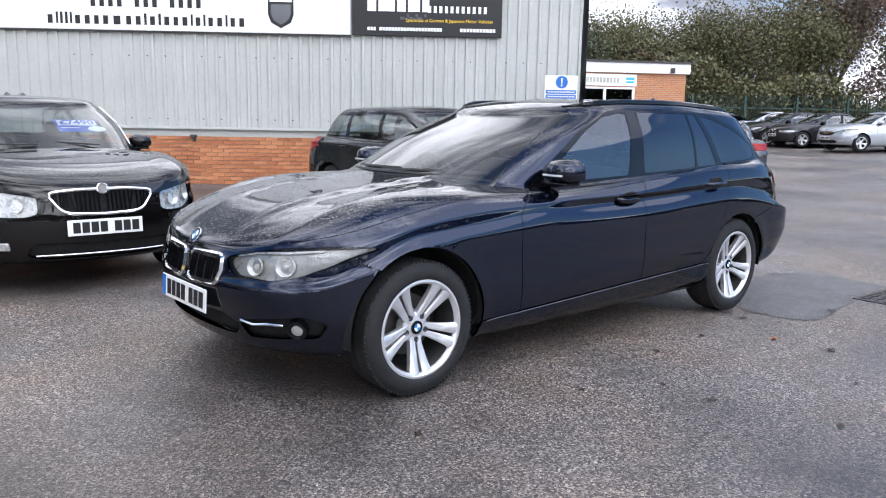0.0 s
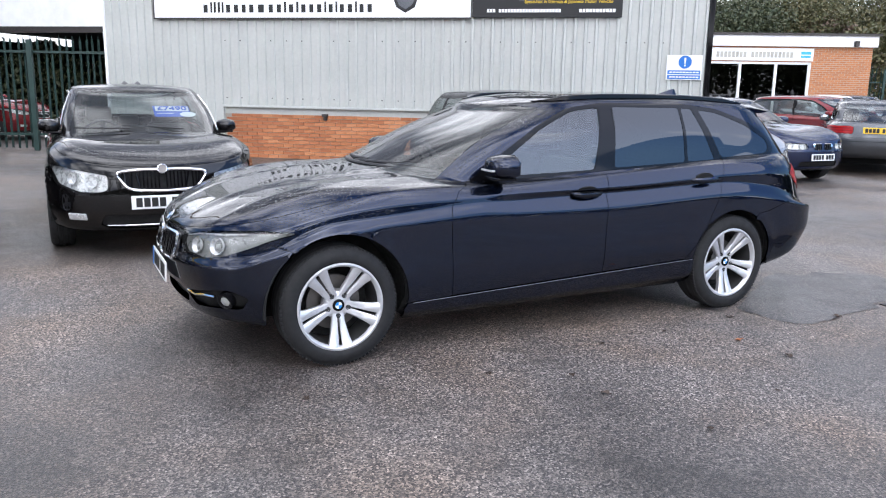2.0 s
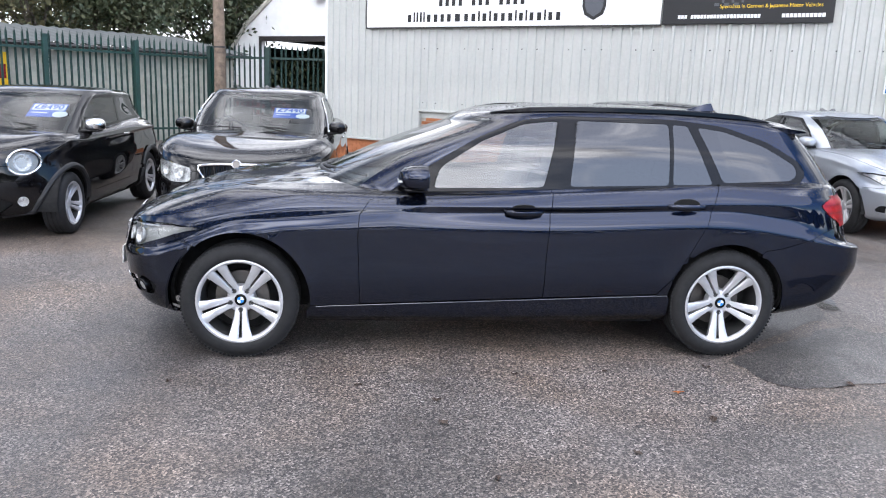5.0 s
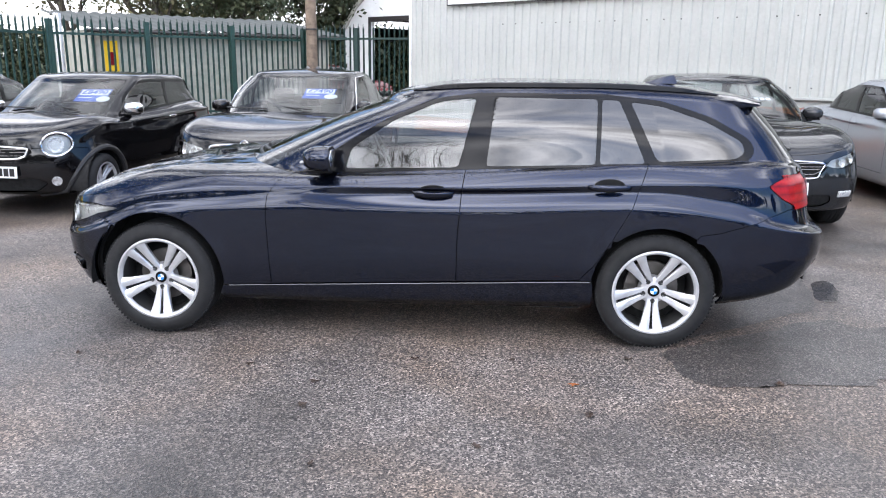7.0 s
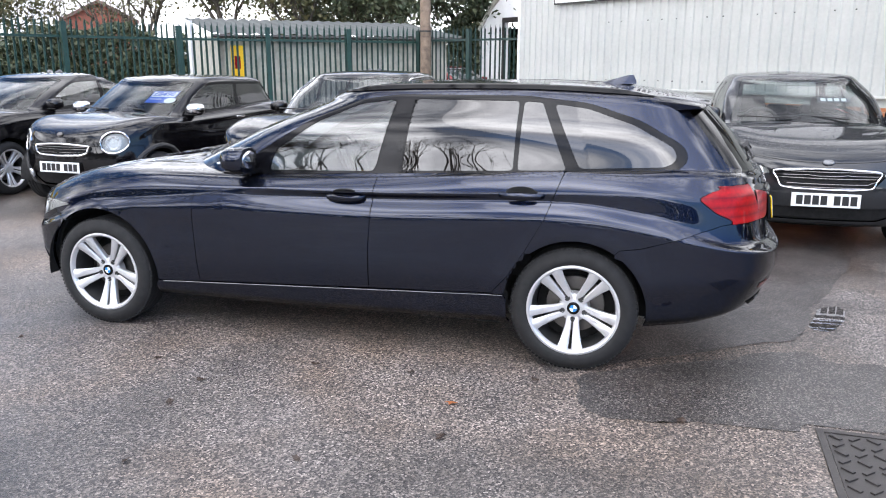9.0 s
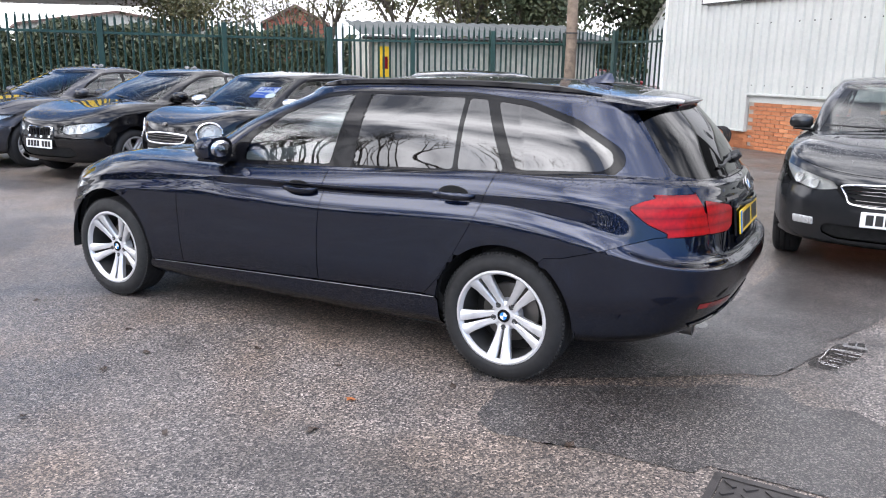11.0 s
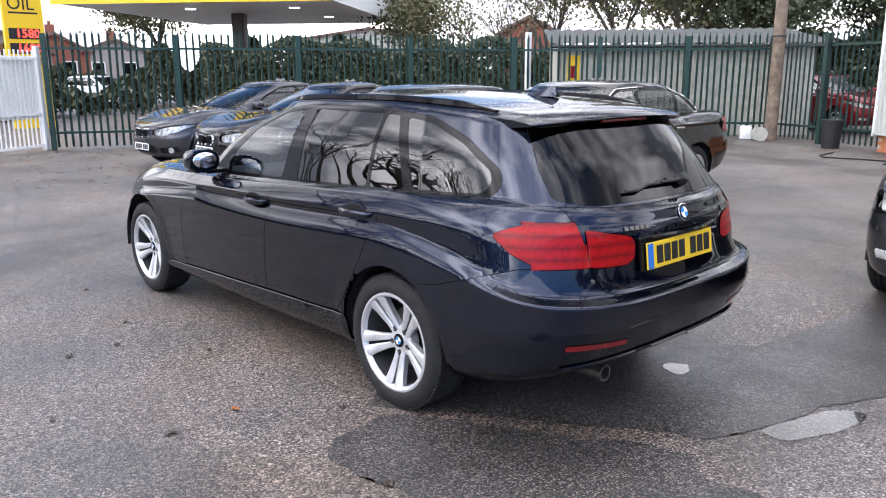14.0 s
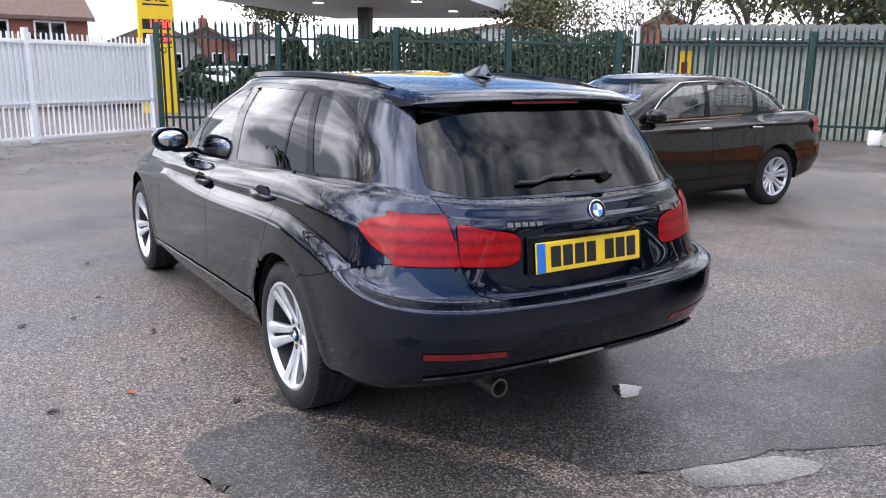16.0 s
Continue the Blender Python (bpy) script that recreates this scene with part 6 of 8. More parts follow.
parked_car("saloon_car", "mid grey saloon with twin grille parked by the fence", SALOON, M_MIDGREY, pose(-8.65, 4.2, 0, 0, 0, 91), "kidney", .5, pillars=(.38, 1.05), wheel="star")
parked_car("family_hatchback", "dark grey family hatchback with a wide chrome-barred grille", HATCH, M_GREYPAINT, pose(3.12, 4.36, 0, 0, 0, 90), "bar", .58, " ", "hatch", pillars=(.34, 1.12), doors=(-.82, .30, 1.18), wheel="star")
parked_car("silver_saloon", "silver saloon with dark side glass beside the hatchback", SALOON, M_SILVER, pose(5.9, 4.95, 0, 0, 0, 90), "kidney", .5, pillars=(.38, 1.05), wheel="star", tint=M_TINT)
parked_car("old_blue_saloon", "older dark blue saloon with square headlamps", OLDSALOON, M_DARKBLUE, pose(9.0, 6.3, 0, 0, 0, 86), "kidney", .42, pillars=(.36, 1.0), wheel="multi")
parked_car("old_grey_saloon", "older steel grey saloon seen with its yellow rear plate", OLDSALOON, M_STEEL, pose(11.15 + .74 * 2.28, 4.65 + .67 * 2.28, 0, 0, 0, 220), "kidney", .45, pillars=(.36, 1.0), wheel="multi")


# ---- the yard ----
WALL_O, WALL_E, WALL_N = Vector((-.425, 12.913, 0)), Vector((.7823, -.6229, 0)), Vector((-.6229, -.7823, 0))
WALL_M = Matrix((WALL_E, -WALL_N, (0, 0, 1))).transposed().to_4x4()
WALL_M.translation = WALL_O          # x along the wall, -y out of it, z up

M_CLAD = Nodes("grey_cladding")
M_CLAD.put(Roughness=.75, Specular_IOR_Level=.25)
M_CLAD.color(M_CLAD.mix(1.0, M_CLAD.ramp(M_CLAD.noise(.9, 5), (.3, (.43, .443, .418)), (.7, (.50, .509, .479))), M_CLAD.ramp(M_CLAD.noise(14, 5), (.25, .94), (.7, 1.03)), "MULTIPLY"))
M_CLAD = M_CLAD.mat
M_WHITECLAD = plain("white_cladding", (.78, .78, .77), .5, vary=.06, scale=3)
M_MORTAR = plain("mortar", (.36, .33, .29), .95, grain=.4)
M_GREEN = plain("green_fence_paint", (.010, .042, .034), .45, vary=.25, scale=8)
M_DARKFENCE = plain("dark_green_fence_paint", (.012, .035, .030), .45, vary=.25, scale=8)
M_YELLOW = plain("yellow_fascia", (.85, .55, .01), .4, vary=.04)
M_CONC = plain("weathered_grey_panel", (.44, .43, .37), .85, vary=.25, scale=4)
M_RUSTROOF = plain("weathered_sheet_roof", (.07, .075, .07), .85, vary=.35, scale=5)
M_WOOD = bark("weathered_pole_wood", (.20, .15, .11))
M_IRON = plain("cast_iron", (.055, .050, .048), .5, .5, vary=.3, scale=18, grain=.3)
# near-black, so the shade of unlit interiors is in the colour
M_INSHADE = plain("interior_shade", (.02, .02, .02), .9)
M_ROOFTILE = plain("brown_tile_roof", (.15, .095, .075), .8, vary=.3, scale=6)
M_REDBRICK = plain("red_brick_far", (.24, .085, .055), .9, vary=.25, scale=9)
M_RENDER = plain("pale_house_render", (.33, .29, .26), .9, vary=.08, scale=3)
M_WINDOW = pane_glass("building_glass", (.10, .11, .12), 1.6)
M_SIGNBLUE = plain("sign_blue", (.02, .15, .50), .45)
M_SIGNBLACK = plain("sign_black", (.008, .008, .009), .45)
M_SIGNCYAN = plain("sign_cyan", (.05, .45, .65), .45)
M_BARK = bark("bark", (.10, .085, .065))
M_LEAFA = leaf_stuff("autumn_leaves", (.105, .092, .034), (.062, .072, .026), (.135, .110, .045))
M_LEAFB = leaf_stuff("evergreen_leaves", (.030, .046, .020), (.050, .064, .026), (.080, .082, .038))
M_LEAFC = leaf_stuff("russet_leaves", (.10, .06, .045), (.135, .085, .055), (.075, .052, .04))
M_LEAFE = leaf_stuff("rust_leaves", (.24, .10, .04), (.15, .085, .04), (.09, .06, .03))
M_LEAFD = leaf_stuff("fallen_leaf", (.30, .10, .03), (.10, .05, .025), (.05, .03, .02))


def rise(x):
    """The yard climbs gently past the workshop."""
    t = min(1, max(0, (x - 14) / 24))
    return .6 * t * t * (3 - 2 * t)


def ground():
    xs = sorted({-1500, -600, -200, *range(-100, 12, 8), *range(12, 44, 2), 60, 120, 300, 700, 1500})
    ys = sorted({-1500, -600, -200, *range(-100, 101, 10), 200, 600, 1500})
    vs = [(x, y, rise(x)) for x in xs for y in ys]
    n = len(ys)
    fs = [(i * n + j, (i + 1) * n + j, (i + 1) * n + j + 1, i * n + j + 1) for i in range(len(xs) - 1) for j in range(n - 1)]
    return tagged(new("ground", mesh_from("ground", vs, fs, M_ASPHALT, True)), "worn damp grey tarmac of the yard", "ground", kind="structure")


def rib_sheet(width, z0, z1, pitch, deep, name="cladding_sheet"):
    """One ribbed metal sheet, its ribs proud towards -y."""
    n = round(width / pitch)
    xs, ys = [], []
    for k in range(n):
        a = k * pitch
        for dx, dy in ((.0, 0), (.62 * pitch, 0), (.70 * pitch, -deep), (.92 * pitch, -deep)):
            xs.append(a + dx)
            ys.append(dy)
    xs.append(n * pitch)
    ys.append(0)
    vs, fs = [], []
    for x, y in zip(xs, ys):
        vs += [(x, y, z0), (x, y, z1)]
    for i in range(len(xs) - 1):
        fs.append((2 * i, 2 * i + 2, 2 * i + 3, 2 * i + 1))
    return vs, fs


def workshop():
    b = thing("workshop", "grey ribbed metal workshop on an orange brick plinth", "building", WALL_M, kind="structure")
    # sheets
    for lo, hi, d0, n in ((.36, 4.45, -1.2, 2), (1.06, 4.45, 1.42, 7)):
        wid = (1.42 - -1.2) / 2 if n == 2 else (10.84 - 1.42) / 7
        vs, fs = rib_sheet(wid, lo, hi, wid / round(wid / .18), .036)
        me = mesh_from("cladding_sheet", vs, fs, M_CLAD)
        for k in range(n):
            o = new("cladding_sheet", me)
            o.parent, o.matrix_basis = b, pose(d0 + k * wid, -.10 - .002 * (k % 2), 0)
    part("wall_core", boxes((-1.18, 10.82, -.07, .2, .9, 4.45)), M_CLAD, b)
    part("sill_flashing", boxes((1.38, 10.86, -.15, -.06, 1.03, 1.075), (-1.2, 1.40, -.145, -.06, .335, .375), (1.38, 1.42, -.145, -.06, .335, 1.05), bevel=.006), M_CLAD, b, "grey drip flashing")
    part("corner_post", boxes((10.84, 10.93, -.16, .25, .0, 4.45), bevel=.01), M_TRIM, b, "dark downpipe corner")
    part("corner_trim", boxes((-1.24, -1.19, -.14, .2, .3, 4.45), bevel=.008), M_WHITECLAD, b)
    part("side_wall", boxes((-1.2, -1.1, .2, 9, 0, 4.45), (10.74, 10.86, .2, 14, 0, 4.45)), M_WHITECLAD, b)
    part("flat_roof", boxes((-1.3, 10.95, -.2, 9.2, 4.45, 4.6)), M_CLAD, b)
    # rows of fixing bolts
    bm = bmesh.new()
    for z in (1.22, 2.35, 3.6):
        x = 1.5
        while x < 10.7:
            box(bm, x - .01, x + .01, -.132, -.12, z - .01, z + .01)
            x += .33
    tagged(part("fixing_bolt", bm, M_IRON, b), kind="stuff")
    # brick plinth
    part("plinth_core", boxes((-1.15, 10.8, -.045, .15, 0, 1.05)), M_MORTAR, b)
    part("hose_hook", boxes((3.55, 3.66, -.16, -.04, .88, .93), (3.58, 3.63, -.14, -.04, .80, .9), bevel=.01), M_IRON, b, "rusty iron hook")
    return b


def workshop_bricks(b):
    """Courses of the plinth: the stretch that the camera sees nearest as single bricks, the rest joined."""
    me = bpy.data.meshes.new("brick")
    bm = boxes((0, .215, -.012, .04, 0, .065), bevel=.004)
    bm.to_mesh(me)
    bm.free()
    me.materials.append(M_BRICK)
    rest = []
    single = 0
    for c in range(14):
        z = .012 + c * .075
        x = 1.45 + (.1125 if c % 2 else 0)
        while x < 10.6:
            if 2.2 < x < 6.9 and single < 292:
                o = new("brick", me)
                o.parent, o.matrix_basis = b, pose(x, -.055 + random.uniform(-.002, .002), z)
                single += 1
            else:
                rest.append((x, z))
            x += .225
    for c in range(5):
        z = .012 + c * .066
        x = -1.12 + (.1125 if c % 2 else 0)
        while x < 1.4:
            rest.append((x, z))
            x += .225
    vs, fs = [], []
    for x, z in rest:
        k = len(vs)
        for dx, dy, dz in itertools_product():
            vs.append((x + dx, -.055 + dy, z + dz))
        fs += [tuple(k + i for i in f) for f in ((0, 1, 3, 2), (4, 6, 7, 5), (0, 4, 5, 1), (2, 3, 7, 6), (0, 2, 6, 4), (1, 5, 7, 3))]
    o = part("brickwork", mesh_from("brickwork", vs, fs, M_BRICK), M_BRICK, b)
    tagged(o, kind="stuff")


def itertools_product():
    return [(a, b, c) for a in (0, .215) for b in (-.012, .03) for c in (0, .065)]


def signs():
    wide = thing("white_sign", "long white workshop sign with dark lettering", "sign", WALL_M)
    part("panel", boxes((0, 6.54, -.19, -.15, 2.79, 4.4), bevel=.006), M_WHITE, wide)
    part("edge_trim", boxes((-.015, 6.55, -.195, -.145, 2.765, 2.79), (-.02, 0, -.195, -.145, 2.77, 4.4)), M_IRON, wide)
    # unreadable here: the firm's name, number and address as bars
    xs = 1.06
    widths = [.6, .25, .3, .32, .25, .6, .6, .55, .6, .85, .6, .6, .3, .6, .3, .6, .55, .6, .25, .55, .25, .55, .6, .25, .55, .6]
    k = (4.66 - 1.06) / sum(widths)
    for w in widths:
        tall = .20 if w < .34 else .15
        part("letter_bar", boxes((xs + .22 * w * k, xs + .72 * w * k, -.194, -.188, 2.89, 2.89 + tall)), M_BLACK, wide)
        xs += w * k
    xs = 1.84
    for i in range(13):
        if i not in (4, 8):
            part("letter_bar", boxes((xs + .035, xs + .115, -.194, -.188, 3.20, 3.43)), M_BLACK, wide)
        xs += .157
    sh = slab([(5.05, 3.45), (5.05, 3.12), (5.10, 2.98), (5.28, 2.88), (5.46, 2.98), (5.51, 3.12), (5.51, 3.45), (5.28, 3.50)], -.196, -.186)
    part("shield", sh, M_BLACK, wide, "dark shield emblem")
    part("shield_inner", slab([(5.10, 3.30), (5.10, 3.13), (5.15, 3.02), (5.28, 2.94), (5.41, 3.02), (5.46, 3.13), (5.46, 3.30)], -.199, -.195), M_STEEL, wide)
    part("shield_band", boxes((5.08, 5.48, -.20, -.195, 3.34, 3.42)), M_WHITE, wide)
    blk = thing("black_sign", "black workshop sign with white and yellow lettering", "sign", WALL_M)
    part("panel", boxes((6.57, 9.32, -.19, -.15, 2.79, 4.4), bevel=.006), M_SIGNBLACK, blk)
    xs = 6.85
    for i, w in enumerate([.16, .30, .16, .22, .13]):
        part("letter_bar", boxes((xs, xs + w, -.194, -.188, 3.22, 3.52)), M_WHITE, blk)
        xs += w + .04
    xs = 7.95
    for i in range(11):
        part("letter_bar", boxes((xs + .01, xs + .065, -.194, -.188, 3.21, 3.33)), M_WHITE, blk)
        xs += .102
    for i in range(6):
        part("chequer", boxes((7.45 + .08 * i + (.04 if i % 2 else 0), 7.53 + .08 * i, -.194, -.188, 3.08 + .05 * (i % 2), 3.13 + .05 * (i % 2))), M_STEEL, blk)
    words("slogan", "Specialists in German & Japanese Motor Vehicles", .085, M_YELLOW, blk, pose(8.35, -.191, 3.07, 90, 0, 0), .001, "yellow slogan", width=1.6)
    for x0, n, w in ((6.85, 25, .045), (8.55, 11, .05)):
        for i in range(n):
            if i == 3 and n == 25:
                continue
            part("letter_bar", boxes((x0 + i * (w + .01), x0 + i * (w + .01) + w, -.194, -.188, 2.88, 2.94)), M_WHITE, blk)
    note = thing("safety_notice", "white notice with a blue mandatory circle on the cladding", "sign", WALL_M)
    part("panel", boxes((10.16, 10.78, -.150, -.140, 1.70, 2.14), bevel=.003), M_WHITE, note)
    part("circle", lathe([(0, -.153), (.115, -.153), (.115, -.148)], 28), M_SIGNBLUE, note, at=pose(10.48, 0, 2.015))
    part("mark", slab([(10.462, 2.09), (10.498, 2.09), (10.489, 1.985), (10.471, 1.985)], -.158, -.152), M_WHITE, note)
    part("dot", lathe([(0, -.158), (.016, -.158), (.016, -.152)], 12), M_WHITE, note, at=pose(10.48, 0, 1.955))
    part("text_band", boxes((10.185, 10.755, -.153, -.148, 1.80, 1.87), (10.185, 10.755, -.153, -.148, 1.715, 1.785)), M_SIGNBLUE, note)
    for z in (1.835, 1.75):
        for i in range(9):
            part("text_bar", boxes((10.22 + i * .058, 10.265 + i * .058, -.1555, -.152, z - .012, z + .012)), M_WHITE, note)


def gable_hall():
    b = thing("gable_hall", "white clad hall with a curved roof and an open dark doorway", "building", WALL_M @ Matrix.Translation((0, 9, 0)), kind="structure")
    arc = [(-1.3, 7.6), (-4, 7.4), (-7, 6.8), (-9.5, 6.0), (-11.5, 4.93), (-13.15, 3.75), (-13.9, 2.9)]
    pts = [(-13.9, 0), (-12.3, 0), (-12.3, 3.13), (-6.5, 3.13), (-6.5, 0), (-1.3, 0)] + arc
    part("front_wall", slab(pts, -.1, .1), M_WHITECLAD, b)
    part("roof_edge", tube([(x, -.14, z) for x, z in arc], .09, 6), M_CONC, b)
    part("door_head", boxes((-12.4, -6.4, -.16, -.1, 3.13, 3.32), (-12.42, -12.3, -.14, -.1, 0, 3.13)), M_IRON, b)
    # inner walls and ceiling coloured as the shade behind the doorway
    part("back_wall", boxes((-13.9, -1.3, 7, 7.2, 0, 4), (-13.9, -13.8, 0, 7, 0, 3.0), (-6.2, -6.1, 0, 7, 0, 3.2)), M_INSHADE, b)
    part("inner_roof", boxes((-13.9, -1.3, .1, 7, 3.3, 3.4)), M_INSHADE, b)
    part("strip_lamp", boxes((-10.8, -8.2, 2.6, 2.75, 2.55, 2.63)), M_WHITE, b, "pale strip light inside")
    for k in range(11):
        part("roof_lug", boxes((-.05, .05, -.22, -.12, 0, .08)), M_CONC, b, at=pose(-11.5 - .17 * k, 0, 4.93 - .12 * k))
    part("roller_box", boxes((-9.4, -8.9, -.5, -.1, 4.65, 4.85)), M_IRON, b)


def palisade(name, label, a, b, mat, height=2.45, pitch=.140, post_every=2.75, rails=(.35, 2.06), seed=1, pale_w=.052):
    """A steel palisade fence from a to b: pales, rails and posts."""
    rnd = random.Random(seed)
    a, b = Vector(a), Vector(b)
    ln = (b - a).length
    ang = math.degrees(math.atan2(b.y - a.y, b.x - a.x))
    f = thing(name, label, "fence", pose(a.x, a.y, 0, 0, 0, ang), kind="structure")
    w = pale_w / 2
    # a pale: W-shaped strip with a three-pointed head
    prof = [(-w, .0), (-w * .55, -.018), (-w * .2, -.004), (w * .2, -.004), (w * .55, -.018), (w, .0)]
    bm = bmesh.new()
    cols = []
    for k, (x, y) in enumerate(prof):
        top = height - (.055 if k in (0, 5) else .10 if k in (1, 4) else 0)
        cols.append((bm.verts.new((x, y, .05)), bm.verts.new((x, y, height - .13)), bm.verts.new((x * .75, y, top))))
    for p, q in zip(cols, cols[1:]):
        for i in range(2):
            bm.faces.new((p[i], q[i], q[i + 1], p[i + 1]))
    me = bpy.data.meshes.new("pale")
    bm.to_mesh(me)
    bm.free()
    me.materials.append(mat)
    n = int(ln / pitch)
    for k in range(n):
        o = new("pale", me)
        o.parent, o.matrix_basis = f, pose((k + .5) * ln / n, .035, rnd.uniform(-.01, .01), 0, rnd.uniform(-.6, .6), 0)
    for z in rails:
        part("rail", boxes((0, ln, -.035, .012, z - .025, z + .025)), mat, f)
    m = int(ln / post_every) + 1
    for k in range(m + 1):
        x = min(ln, k * ln / m)
        part("post", boxes((x - .05, x + .05, -.13, -.04, 0, height - .1)), mat, f)
    return f


def white_gate():
    a, b = Vector((-13.45, 1.95, 0)), Vector((-10.6, -3.0, 0))
    ln = (b - a).length
    g = thing("white_gate", "white painted railing gate with a sheeted upper part", "gate", pose(a.x, a.y, 0, 0, 0, math.degrees(math.atan2(b.y - a.y, b.x - a.x))), kind="structure")
    me = bpy.data.meshes.new("bar")
    bm = boxes((-.012, .012, -.012, .012, .06, 2.02))
    bm.to_mesh(me)
    bm.free()
    me.materials.append(M_WHITE)
    n = int(ln / .11)
    for k in range(n + 1):
        o = new("bar", me)
        o.parent, o.matrix_basis = g, pose(k * ln / n, 0, 0)
    for z in (.10, .75, 1.85):
        part("rail", boxes((0, ln, -.02, .02, z - .025, z + .025)), M_WHITE, g)
    part("sheet", boxes((.1, ln - .2, -.05, -.035, .66, 1.90)), M_WHITE, g, "white sheet behind the bars")
    for x in (0, 2.9, ln):
        part("gate_post", boxes((x - .05, x + .05, -.05, .05, 0, 2.1), bevel=.008), M_WHITE, g)
    e = thing("gate_upright", "broad white gate leaf post", "gate", pose(-10.5, -2.9, 0), kind="structure")
    part("leaf", boxes((-.08, .08, -.12, .12, 0, 2.05), bevel=.01), M_WHITE, e)


def utility_pole():
    p = thing("utility_pole", "weathered wooden utility pole beside the fence", "pole", pose(-4.08, 14.85, 0))
    part("shaft", tube([(0, 0, -.2), (.02, 0, 2), (-.01, .02, 5), (0, 0, 8.5)], .15, 14, .11), M_WOOD, p, smooth=True)
    part("band", lathe([(.153, 0), (.158, 0), (.158, .04), (.153, .04)], 16, "Z"), M_IRON, p, at=pose(.012, 0, 2.3))


def brick_office():
    """The small flat-roofed brick building past the workshop."""
    m = Matrix.Translation((24.65, 14.5, .25)) @ pose(0, 0, 0, 0, 0, -32)
    b = thing("brick_office", "low orange brick office with a white fascia", "building", m, kind="structure")
    part("wall", boxes((-9.5, -6.1, 0, 5, 0, 3.0), (-6.1, -2.15, 0, .2, 2.42, 3.0), (-2.15, 0, 0, 5, 0, 3.0), (-6.1, -2.15, 0, .2, -.4, .18), (-9.5, -6.1, 0, 5, -.4, 0), (-2.15, 0, 0, 5, -.4, 0)), M_BRICKFAR, b)
    part("fascia", boxes((-9.6, .12, -.14, 5.1, 2.98, 3.38), bevel=.01), M_WHITE, b)
    part("roof_edge", boxes((-9.65, .2, -.2, 5.2, 3.38, 3.46)), M_IRON, b)
    part("name_board", boxes((-5.95, -2.1, -.06, -.002, 2.46, 2.92)), M_WHITE, b)
    for i in range(20):
        if i in (8,):
            continue
        part("letter_bar", boxes((-5.6 + i * .14, -5.5 + i * .14, -.066, -.058, 2.58, 2.78)), M_CONC, b)
    part("logo_bar", boxes((-2.55, -2.2, -.066, -.058, 2.58, 2.66), (-2.55, -2.2, -.066, -.058, 2.70, 2.80)), M_SIGNCYAN, b)
    fr = part("window_frame", boxes((-6.1, -6.0, -.03, .1, .15, 2.42), (-4.75, -4.65, -.03, .1, .15, 2.42), (-3.45, -3.35, -.03, .1, .15, 2.42), (-2.25, -2.15, -.03, .1, .15, 2.42), (-6.1, -2.15, -.03, .1, 2.34, 2.42), (-6.1, -2.15, -.03, .1, .15, .24)), M_WHITE, b)
    for a, c in ((-6.0, -4.75), (-4.65, -3.45), (-3.35, -2.25)):
        part("pane", boxes((a, c, .03, .045, .24, 2.34)), M_WINDOW, b)
    # dark sheet for the shaded room behind the panes
    part("inside", boxes((-6.1, -2.15, 1.5, 1.6, 0, 3)), M_INSHADE, b)
    part("side_door", boxes((-9.2, -8.2, -.03, -.002, .05, 2.1)), M_TRIM, b)
    part("door_frame", boxes((-9.3, -9.2, -.05, -.002, .05, 2.2), (-8.2, -8.1, -.05, -.002, .05, 2.2), (-9.3, -8.1, -.05, -.002, 2.1, 2.2)), M_WHITE, b)
    part("wall_panel", boxes((-7.6, -6.7, -.05, -.002, 2.0, 2.9)), M_WHITE, b)
    part("poster", boxes((-7.5, -6.95, -.03, -.002, 1.35, 1.65)), M_SIGNBLUE, b)
    part("wall_lamp", boxes((-.75, -.6, -.3, -.14, 3.0, 3.2), bevel=.02), M_IRON, b)


M_BRICKFAR = Nodes("orange_brickwork")
_b = M_BRICKFAR.add("ShaderNodeTexBrick", Scale=1.0)
_b.inputs["Brick Width"].default_value, _b.inputs["Row Height"].default_value, _b.inputs["Mortar Size"].default_value = .225, .075, .008
_b.inputs["Color1"].default_value, _b.inputs["Color2"].default_value, _b.inputs["Mortar"].default_value = (.50, .20, .075, 1), (.40, .15, .06, 1), (.4, .33, .26, 1)
_m = M_BRICKFAR.add("ShaderNodeMapping")
_m.inputs["Rotation"].default_value = (radians(90), 0, 0)
M_BRICKFAR.link(M_BRICKFAR.coords(), _m.inputs["Vector"])
M_BRICKFAR.link(_m.outputs["Vector"], _b.inputs["Vector"])
M_BRICKFAR.color(_b.outputs["Color"])
M_BRICKFAR.put(Roughness=.9)
M_BRICKFAR = M_BRICKFAR.mat

ground()
shop = workshop()
signs()
gable_hall()
palisade("palisade_fence", "tall green steel palisade fence", (-13.4, 2.1, 0), (-8.8, 11.2, 0), M_GREEN, seed=3)
palisade("palisade_fence", "tall green steel palisade fence before the shed", (-8.8, 11.2, 0), (-4.35, 15.35, 0), M_GREEN, seed=4)
palisade("palisade_fence", "dark steel palisade fence closing the passage", (-4.35, 15.35, 0), (-1.35, 14.0, 0), M_DARKFENCE, seed=5, rails=(.35, 2.1))
white_gate()
utility_pole()
brick_office()


